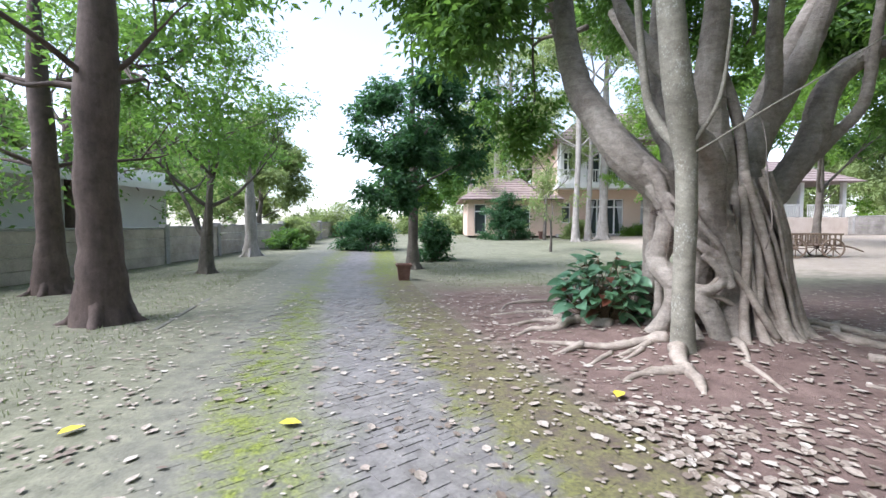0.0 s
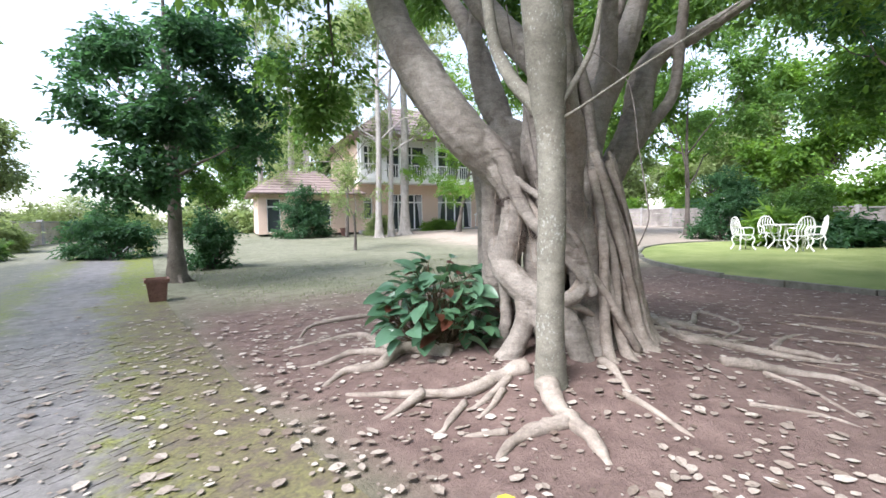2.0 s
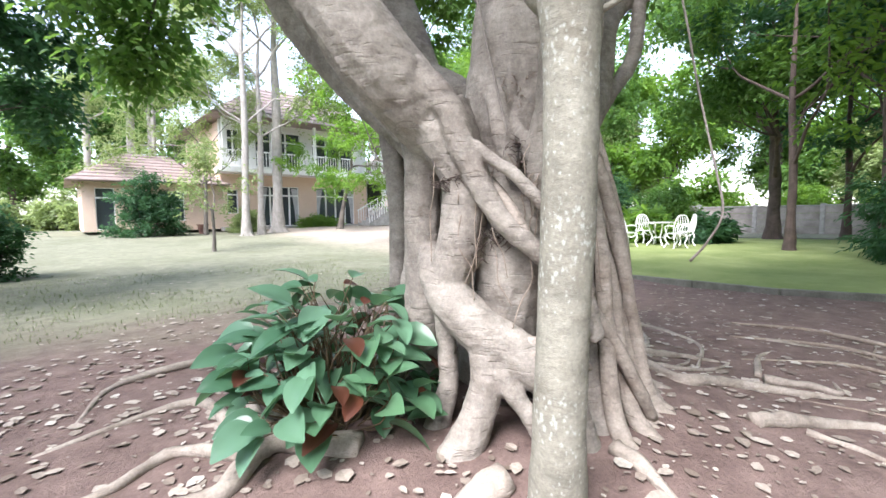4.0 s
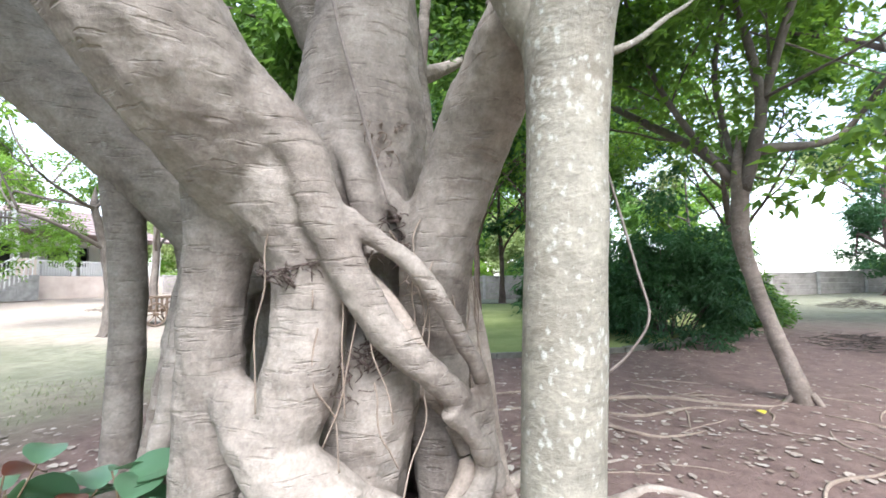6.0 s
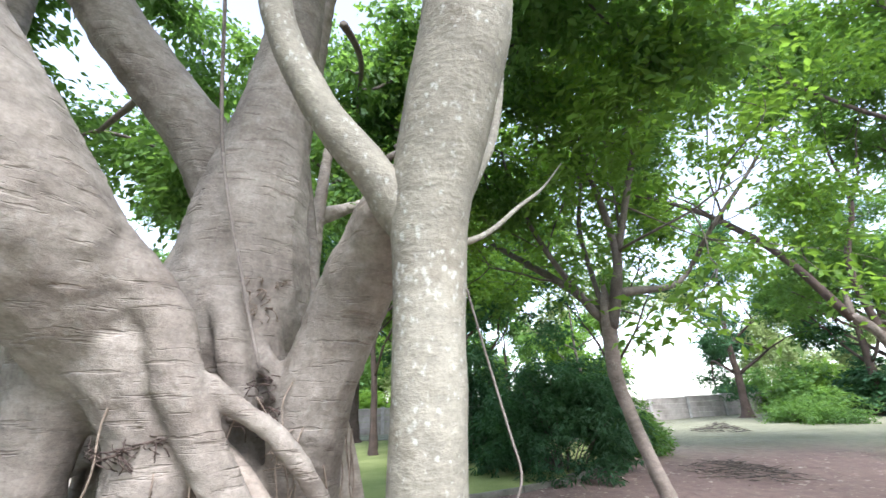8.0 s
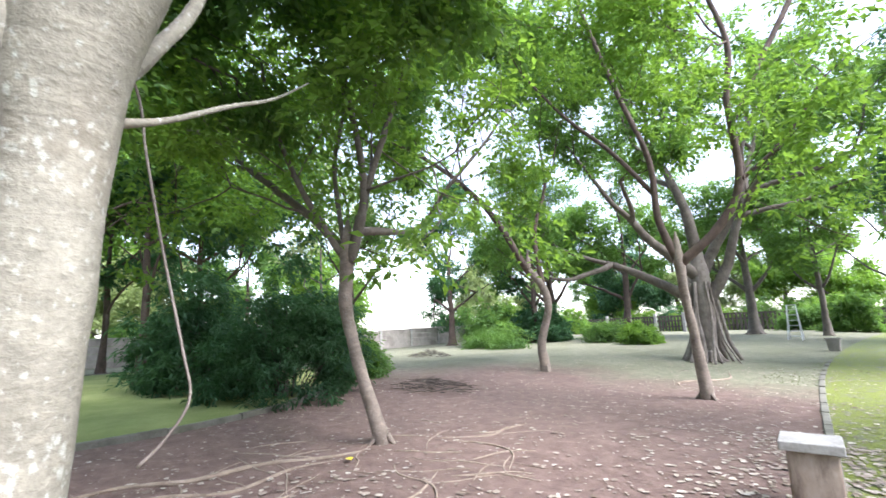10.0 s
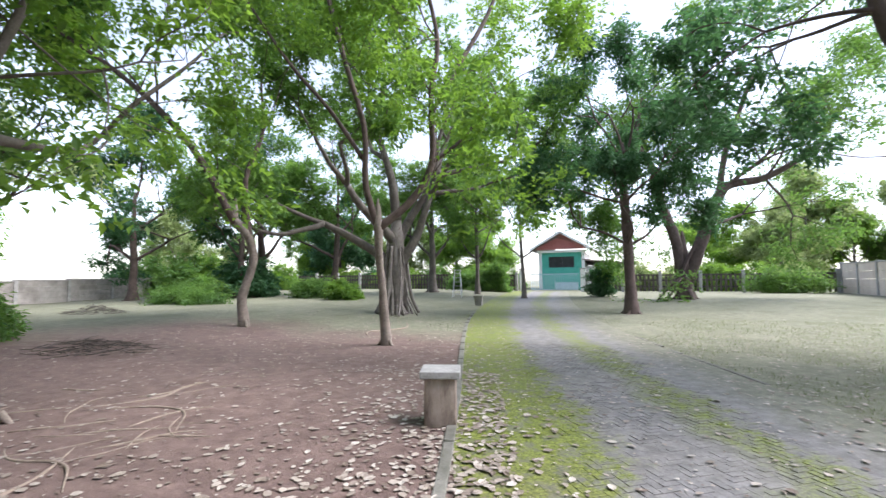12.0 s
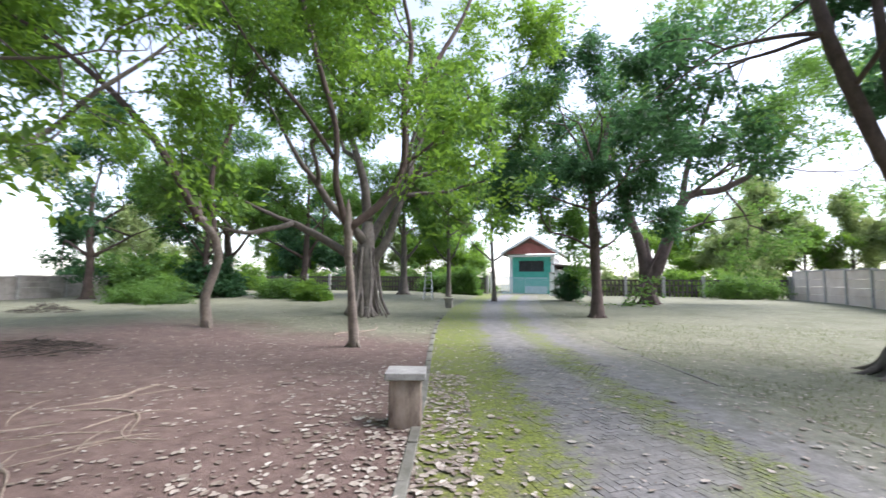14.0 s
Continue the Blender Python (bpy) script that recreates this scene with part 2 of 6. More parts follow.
PALE_BARK = bark("pale_bark", (0.24, 0.22, 0.195), (0.38, 0.35, 0.315))
DARK_LEAF = leaf("dark_green_leaf", (0.014, 0.045, 0.026), (0.042, 0.115, 0.062), (0.12, 0.28, 0.08))
GREEN_LEAF = leaf("green_leaf", (0.026, 0.070, 0.026), (0.078, 0.170, 0.052), (0.28, 0.50, 0.07))
BRIGHT_LEAF = leaf("bright_leaf", (0.032, 0.085, 0.022), (0.095, 0.20, 0.040), (0.36, 0.60, 0.06), 0.6, 0.52)
GRASS_LEAF = leaf("grass_blade", (0.15, 0.17, 0.09), (0.26, 0.275, 0.165), (0.26, 0.32, 0.14))
PALE_LEAF = leaf("pale_leaf", (0.14, 0.20, 0.08), (0.26, 0.33, 0.15), (0.42, 0.52, 0.16))
BLUE_LEAF = leaf("broad_leaf", (0.035, 0.095, 0.062), (0.105, 0.205, 0.14), (0.20, 0.40, 0.15), 0.28, 0.25)
RED_LEAF = leaf("red_underside_leaf", (0.030, 0.010, 0.009), (0.080, 0.024, 0.017), (0.16, 0.06, 0.02), 0.4, 0.2)
STALK = plain("plant_stalk", (0.07, 0.045, 0.025), (0.14, 0.10, 0.05), 20.0)
LITTER = dry_leaf("fallen_leaf", (0.15, 0.112, 0.085), (0.41, 0.355, 0.30))
YELLOW = plain("yellow_leaf", (0.62, 0.48, 0.03), (0.72, 0.60, 0.08), 30)
PAVING = paving_material()
GROUND = ground_material()
CONCRETE = plain("concrete", (0.24, 0.235, 0.225), (0.42, 0.41, 0.39), 4.0)
OLD_CONCRETE = plain("stained_concrete", (0.17, 0.155, 0.14), (0.40, 0.37, 0.34), 1.3)
PINK_WALL = plain("weathered_wall", (0.58, 0.47, 0.40), (0.76, 0.66, 0.58), 1.2)
BEIGE_WALL = plain("stained_beige_wall", (0.30, 0.255, 0.21), (0.62, 0.56, 0.49), 1.1)
KERB = plain("mossy_kerb", (0.10, 0.098, 0.075), (0.23, 0.22, 0.19), 3.0)
PEACH = plain("peach_plaster", (0.60, 0.44, 0.34), (0.68, 0.52, 0.41), 1.0, relief=0.1)
WHITE = plain("white_paint", (0.74, 0.74, 0.73), (0.82, 0.82, 0.80), 3.0, rough=0.5, relief=0.1)
ROOF = plain("roof_tile", (0.20, 0.15, 0.135), (0.31, 0.245, 0.225), 2.0)
TEAL = plain("teal_paint", (0.05, 0.34, 0.27), (0.09, 0.44, 0.35), 1.5, relief=0.1)
RED_TIN = plain("red_metal", (0.33, 0.10, 0.09), (0.44, 0.16, 0.14), 1.5, rough=0.5)
SHED = plain("shed_wall", (0.62, 0.62, 0.62), (0.72, 0.72, 0.72), 0.8, relief=0.1)
DARK = plain("dark_interior", (0.02, 0.02, 0.022), (0.05, 0.05, 0.055), 2.0, rough=0.4)
TERRACOTTA = plain("terracotta", (0.12, 0.058, 0.043), (0.24, 0.125, 0.095), 5.0)
WOOD = plain("old_wood", (0.13, 0.09, 0.065), (0.26, 0.19, 0.14), 8.0)
FENCE = plain("fence_wood", (0.05, 0.042, 0.035), (0.11, 0.09, 0.075), 6.0)
BLUE_PAINT = plain("pale_blue_paint", (0.35, 0.50, 0.58), (0.45, 0.60, 0.68), 3.0, rough=0.5)
CURTAIN = plain("curtain", (0.35, 0.35, 0.37), (0.55, 0.55, 0.56), 9.0)
METAL = plain("aluminium", (0.55, 0.56, 0.58), (0.66, 0.67, 0.69), 9.0, rough=0.4, metal=0.6)
IRON = plain("dark_iron", (0.03, 0.028, 0.026), (0.07, 0.06, 0.055), 12.0, rough=0.6)
LAWN = plain("lawn_moss", (0.15, 0.20, 0.05), (0.30, 0.34, 0.13), 0.8, rough=0.95, relief=0.6, fine=60, depth=0.02)
GLASS, gnt, gb, gout = material("window_glass")
gb.inputs["Base Color"].default_value = (0.05, 0.06, 0.065, 1)
gb.inputs["Roughness"].default_value = 0.08


# ---------------------------------------------------------------- helpers of this scene
def drive_mid(y):
    return 1.19 - 2.9 * math.tanh((y + 4.0) / 12.0) - 0.12 * y


def step(a, b, v):
    t = min(1.0, max(0.0, (v - a) / (b - a)))
    return t * t * (3 - 2 * t)


FIG = Vector((3.13, 5.26))


def land(x, y):
    """Height of the ground."""
    h = 0.5 * step(6, 32, abs(y - 3)) + 0.2 * step(8, 14, x)
    d = math.hypot(x - FIG.x, y - FIG.y)
    h += 0.20 * (1 - step(0.7, 2.3, d))
    off = abs(x - drive_mid(y))
    if off > 2.1:
        h += min(1.0, (off - 2.1) * 2) * 0.025 * (noise.noise((x * 0.9, y * 0.9, 0)) + 0.5 * noise.noise((x * 2.7, y * 2.7, 3)))
    return h


def mesh_of(name, bm, mat, smooth=True):
    me = bpy.data.meshes.new(name)
    bm.to_mesh(me)
    bm.free()
    for m in mat if isinstance(mat, (list, tuple)) else [mat]:
        me.materials.append(m)
    if smooth:
        me.shade_smooth()
    return me


def part(name, bm, mat, parent=None, label="", smooth=False):
    ob = new(name, bm if isinstance(bm, bpy.types.Mesh) else mesh_of(name, bm, mat, smooth))
    if parent:
        ob.parent = parent
    if label:
        ob["label"] = label
    return ob


def thing(name, x, y, z, label, category, group="", kind="", turn=0.0):
    ob = new(name)
    ob.matrix_world = pose(x, y, z, 0, 0, turn)
    return tagged(ob, label, category, group, kind)


def add_box(bm, size, at=(0, 0, 0), turn=(0, 0, 0), bevel=0.0):
    r = bmesh.ops.create_cube(bm, size=1.0)
    vs = r["verts"]
    bmesh.ops.scale(bm, vec=size, verts=vs)
    if bevel:
        es = list({e for v in vs for e in v.link_edges})
        rb = bmesh.ops.bevel(bm, geom=es, offset=bevel, segments=2, affect="EDGES", profile=0.5)
        vs = list({v for f in rb["faces"] for v in f.verts} | {v for v in vs if v.is_valid})
    bmesh.ops.transform(bm, matrix=pose(*at, *turn), verts=vs)
    return vs


def box(size, at=(0, 0, 0), turn=(0, 0, 0), bevel=0.0):
    bm = bmesh.new()
    add_box(bm, size, at, turn, bevel)
    return bm


def spline(pts, n=6):
    """A smooth line through the points; the last number of each is a radius."""
    p = [np.array(q, float) for q in pts]
    p = [2 * p[0] - p[1]] + p + [2 * p[-1] - p[-2]]
    out = []
    for i in range(1, len(p) - 2):
        for k in range(n):
            t = k / n
            a, b, c, d = p[i - 1], p[i], p[i + 1], p[i + 2]
            out.append(0.5 * (2 * b + (c - a) * t + (2 * a - 5 * b + 4 * c - d) * t * t + (3 * b - a - 3 * c + d) * t ** 3))
    out.append(p[-2])
    return out


def add_tube(bm, pts, sides=8, n=5, knobby=0.0, flat=1.0, smooth_path=True):
    """A tapered limb through (x, y, z, radius) points."""
    line = spline(pts, n) if smooth_path and len(pts) > 1 else [np.array(q, float) for q in pts]
    ref = Vector((0.3, 0.2, 0.93))
    rings = []
    for i, q in enumerate(line):
        a, b = line[max(0, i - 1)], line[min(len(line) - 1, i + 1)]
        d = Vector((b - a)[:3])
        d = d.normalized() if d.length > 1e-6 else Vector((0, 0, 1))
        s = d.cross(ref)
        if s.length < 0.05:
            s = d.cross(Vector((1, 0, 0)))
        s.normalize()
        u = s.cross(d).normalized()
        r = max(0.0015, float(q[3]))
        ring = []
        for k in range(sides):
            an = 2 * math.pi * k / sides
            p = Vector(q[:3]) + (s * math.cos(an) + u * math.sin(an) * flat) * r
            if knobby:
                p += (p - Vector(q[:3])) * knobby * noise.noise(p * (1.2 / max(r, 0.05)) ** 0.7)
            ring.append(bm.verts.new(p))
        rings.append(ring)
    for a, b in zip(rings, rings[1:]):
        for k in range(sides):
            bm.faces.new((a[k], a[(k + 1) % sides], b[(k + 1) % sides], b[k]))
    bm.faces.new(rings[0][::-1])
    bm.faces.new(rings[-1])


def tube(pts, sides=8, n=5, knobby=0.0):
    bm = bmesh.new()
    add_tube(bm, pts, sides, n, knobby)
    return bm


def leaf_cloud(name, mat, centres, per, spread, size, rng, droop=0.3, slim=0.45, flat=0.7):
    """Many small folded leaves on sprays round the centres, as one mesh."""
    c = np.repeat(np.array(centres, float), per, axis=0)
    n = len(c)
    sp = np.repeat(np.broadcast_to(np.array(spread, float).reshape(-1), (len(centres),)), per)[:, None]
    # the leaves sit along short twigs that fan out from each centre
    twigs = max(3, per // 11)
    fan = rng.normal(size=(len(centres), twigs, 3))
    fan /= np.linalg.norm(fan, axis=2, keepdims=True)
    fan *= rng.uniform(0.55, 1.35, (len(centres), twigs, 1)) * np.array((1, 1, flat))
    fan[:, :, 2] -= 0.12
    way = fan[np.repeat(np.arange(len(centres)), per), rng.integers(0, twigs, n)]
    base = c + way * sp * rng.uniform(0.12, 1.0, (n, 1)) + rng.normal(size=(n, 3)) * np.minimum(sp * 0.10, size * 0.6)
    d = rng.normal(size=(n, 3)) * 0.8 + way * 0.9
    d[:, 2] = d[:, 2] * 0.5 - droop
    d /= np.linalg.norm(d, axis=1, keepdims=True)
    up = rng.normal(size=(n, 3)) * 0.6 + np.array((0, 0, 1.0))
    s = np.cross(d, up)
    s /= np.maximum(1e-6, np.linalg.norm(s, axis=1, keepdims=True))
    nn = np.cross(s, d)
    ln = size * rng.uniform(0.65, 1.3, (n, 1))
    w = ln * slim * 0.5
    v0 = base
    v1 = base + d * ln * 0.45 + s * w + nn * w * 0.35
    v2 = base + d * ln - nn * ln * 0.12
    v3 = base + d * ln * 0.45 - s * w + nn * w * 0.35
    verts = np.stack([v0, v1, v2, v3], 1).reshape(-1, 3)
    i = np.arange(n)[:, None] * 4
    tris = np.stack([i + np.array([0, 1, 2]), i + np.array([0, 2, 3])], 1).reshape(-1, 3)
    me = bpy.data.meshes.new(name)
    me.vertices.add(len(verts))
    me.vertices.foreach_set("co", verts.ravel())
    me.loops.add(len(tris) * 3)
    me.polygons.add(len(tris))
    me.loops.foreach_set("vertex_index", tris.ravel().astype(np.int32))
    me.polygons.foreach_set("loop_start", np.arange(0, len(tris) * 3, 3, dtype=np.int32))
    me.update(calc_edges=True)
    me.materials.append(mat)
    return me


def grow(rng, start, way, length, radius, depth, limbs, tips, spread=0.6, lift=0.15, kids=(2, 3)):
    """Branching limbs: fills limbs with point lists and tips with crown centres."""
    pts, p, d = [], np.array(start, float), np.array(way, float)
    d /= np.linalg.norm(d)
    steps = 4
    for i in range(steps + 1):
        pts.append((*p, radius * (1 - 0.45 * i / steps)))
        d = d + rng.normal(size=3) * 0.13 + np.array((0, 0, lift * 0.35))
        d /= np.linalg.norm(d)
        p = p + d * length / steps
        if depth <= 1 and i >= 1:
            tips.append(p + rng.normal(size=3) * length * 0.12)
    limbs.append(pts)
    if depth <= 0:
        tips.append(p)
        return
    for k in range(rng.integers(kids[0], kids[1] + 1)):
        nd = d + rng.normal(size=3) * spread
        nd[2] += lift
        at = np.array(pts[-1][:3]) if k < 2 else np.array(pts[-2][:3])
        grow(rng, at, nd, length * rng.uniform(0.62, 0.85), radius * 0.55 * rng.uniform(0.7, 1.05), depth - 1, limbs, tips, spread, lift, kids)


def make_tree(label, x, y, seed, trunk, bark_mat, leaf_mat, limbs=(), depth=3, first=1.6, spread=0.6, lift=0.15, leaves=9000,
              leaf_size=0.10, puff=0.5, flare=1.5, name="tree", extra=(), bare=False, category="tree", slim=0.45, turn=0.0, roots=5, flat=0.7, limb_bark=None, paths=(), twig=1.1, leafy_from=2):
    """A tree whose trunk goes through given points, with limbs that branch on and a crown of leaves.
    trunk: (x, y, z, r) from the foot; limbs: (height index, way, length, radius)."""
    rng = np.random.default_rng(seed)
    z = land(x, y)
    t = thing(name, x, y, z, label, category, turn=turn)
    bm = bmesh.new()
    x0, y0, z0, r0 = trunk[0]
    lx, ly, lz, lr = trunk[-1]
    trunk = list(trunk) + [(lx, ly, lz + 3.0 * lr, lr * 0.7), (lx, ly, lz + 6.0 * lr, lr * 0.15)]
    add_tube(bm, [(x0, y0, z0 - 0.25, r0 * flare * 1.1), (x0, y0, z0 + 0.02, r0 * flare), *trunk[1:]] if flare > 1 else trunk, 14, 5, 0.18)
    for k in range(roots):
        an = 2 * math.pi * (k + rng.uniform(-0.3, 0.3)) / max(1, roots)
        ca, sa = math.cos(an), math.sin(an)
        add_tube(bm, [(x0 + ca * r0 * 0.7, y0 + sa * r0 * 0.7, 0.30 * r0 / 0.25, r0 * 0.42), (x0 + ca * r0 * 1.5, y0 + sa * r0 * 1.5, 0.02, r0 * 0.30),
                      (x0 + ca * r0 * 2.8, y0 + sa * r0 * 2.8, -0.10, r0 * 0.14)], 7, 4, 0.2)
    for tb in extra:
        add_tube(bm, tb, 8, 5, 0.15)
    tr = part("trunk", bm, bark_mat, t, smooth=True)
    tips = []
    for idx, way, length, radius in limbs:
        lines = []
        grow(rng, trunk[idx][:3], way, length, radius, depth, lines, tips, spread, lift)
        bm = bmesh.new()
        for pts in lines:
            add_tube(bm, pts, 7 if pts[0][3] > 0.04 else 5, 3, 0.1)
        part("limb", bm, limb_bark or bark_mat, t, smooth=True)
    for line in paths:
        lines = [line]
        for i in range(min(leafy_from, len(line) - 1), len(line)):
            x1, y1, z1, r1 = line[i]
            out = np.array(line[i][:3]) - np.array(line[i - 1][:3])
            out /= np.linalg.norm(out)
            for k in range(2):
                grow(rng, (x1, y1, z1), out * 0.5 + rng.normal(size=3) * 0.75, twig * rng.uniform(0.7, 1.3), max(0.012, r1 * 0.4), 2, lines, tips, spread, lift)
        bm = bmesh.new()
        add_tube(bm, line, 10, 5, 0.14)
        for pts in lines[1:]:
            add_tube(bm, pts, 6 if pts[0][3] > 0.04 else 4, 2, 0.1)
        part("limb", bm, limb_bark or bark_mat, t, smooth=True)
    if tips and not bare:
        me = leaf_cloud("crown", leaf_mat, tips, max(1, leaves // len(tips)), puff, leaf_size, rng, slim=slim, flat=flat)
        part("crown", me, None, t)
    return t


def make_bush(label, x, y, seed, size, leaf_mat, leaves=5000, leaf_size=0.10, name="bush", slim=0.45, droop=0.2, clumps=60, turn=0.0, fluff=0.17):
    rng = np.random.default_rng(seed)
    t = thing(name, x, y, land(x, y), label, "bush", turn=turn)
    a = rng.normal(size=(clumps, 3))
    a /= np.linalg.norm(a, axis=1, keepdims=True)
    a *= rng.uniform(0.45, 0.95, (clumps, 1))
    a[:, 2] = np.abs(a[:, 2])
    c = a * np.array((size[0] / 2, size[1] / 2, size[2] * 0.9)) + np.array((0, 0, 0.12))
    bm = bmesh.new()
    for q in c[:: max(1, clumps // 26)]:
        add_tube(bm, [(q[0] * 0.25, q[1] * 0.25, -0.05, 0.018), (q[0] * 0.6, q[1] * 0.6, q[2] * 0.6, 0.012), (*q, 0.005)], 5, 3)
    part("stem_clump", bm, GREY_BARK, t, smooth=True)["kind"] = "stuff"
    part("foliage", leaf_cloud("foliage", leaf_mat, c, max(1, leaves // clumps), max(size) * fluff, leaf_size, rng, droop, slim), None, t)
    return t

# ---------------------------------------------------------------- ground
def axis(lo, hi, fine, grow_by, reach):
    a = list(np.arange(lo, hi + 1e-6, fine))
    s, v = fine, hi
    while v < reach:
        s *= grow_by
        v += s
        a.append(v)
    s, v = fine, lo
    while v > -reach:
        s *= grow_by
        v -= s
        a.insert(0, v)
    return a


def build_ground():
    xs, ys = axis(-6, 12, 0.22, 1.13, 900), axis(-9, 14, 0.22, 1.13, 900)
    bm = bmesh.new()
    rows = [[bm.verts.new((x, y, land(x, y) if abs(x) < 120 and abs(y) < 120 else 0.7)) for x in xs] for y in ys]
    for a, b in zip(rows, rows[1:]):
        for i in range(len(xs) - 1):
            bm.faces.new((a[i], a[i + 1], b[i + 1], b[i]))
    tagged(part("ground", bm, GROUND, smooth=True), "brown bare soil and thin pale grass strewn with leaves", "ground", kind="structure")


def build_drive():
    bm = bmesh.new()
    prev = None
    for y in np.arange(-36, 36.01, 0.5):
        m = drive_mid(y)
        row = [bm.verts.new((m + u, y, land(m + u, y) + 0.012)) for u in np.linspace(-2.2, 2.25 - 0.55 * step(0, 4, y), 9)]
        if prev:
            for i in range(8):
                bm.faces.new((prev[i], prev[i + 1], row[i + 1], row[i]))
        prev = row
    ob = tagged(part("road", bm, PAVING, smooth=True), "grey herringbone paved drive with strips of green moss", "driveway", kind="structure")
    return ob


build_ground()
drive = build_drive()


# ---------------------------------------------------------------- the strangler fig
def around(phi, r, z, thick):
    a = radians(phi)
    return (r * math.cos(a), r * math.sin(a), z, thick)


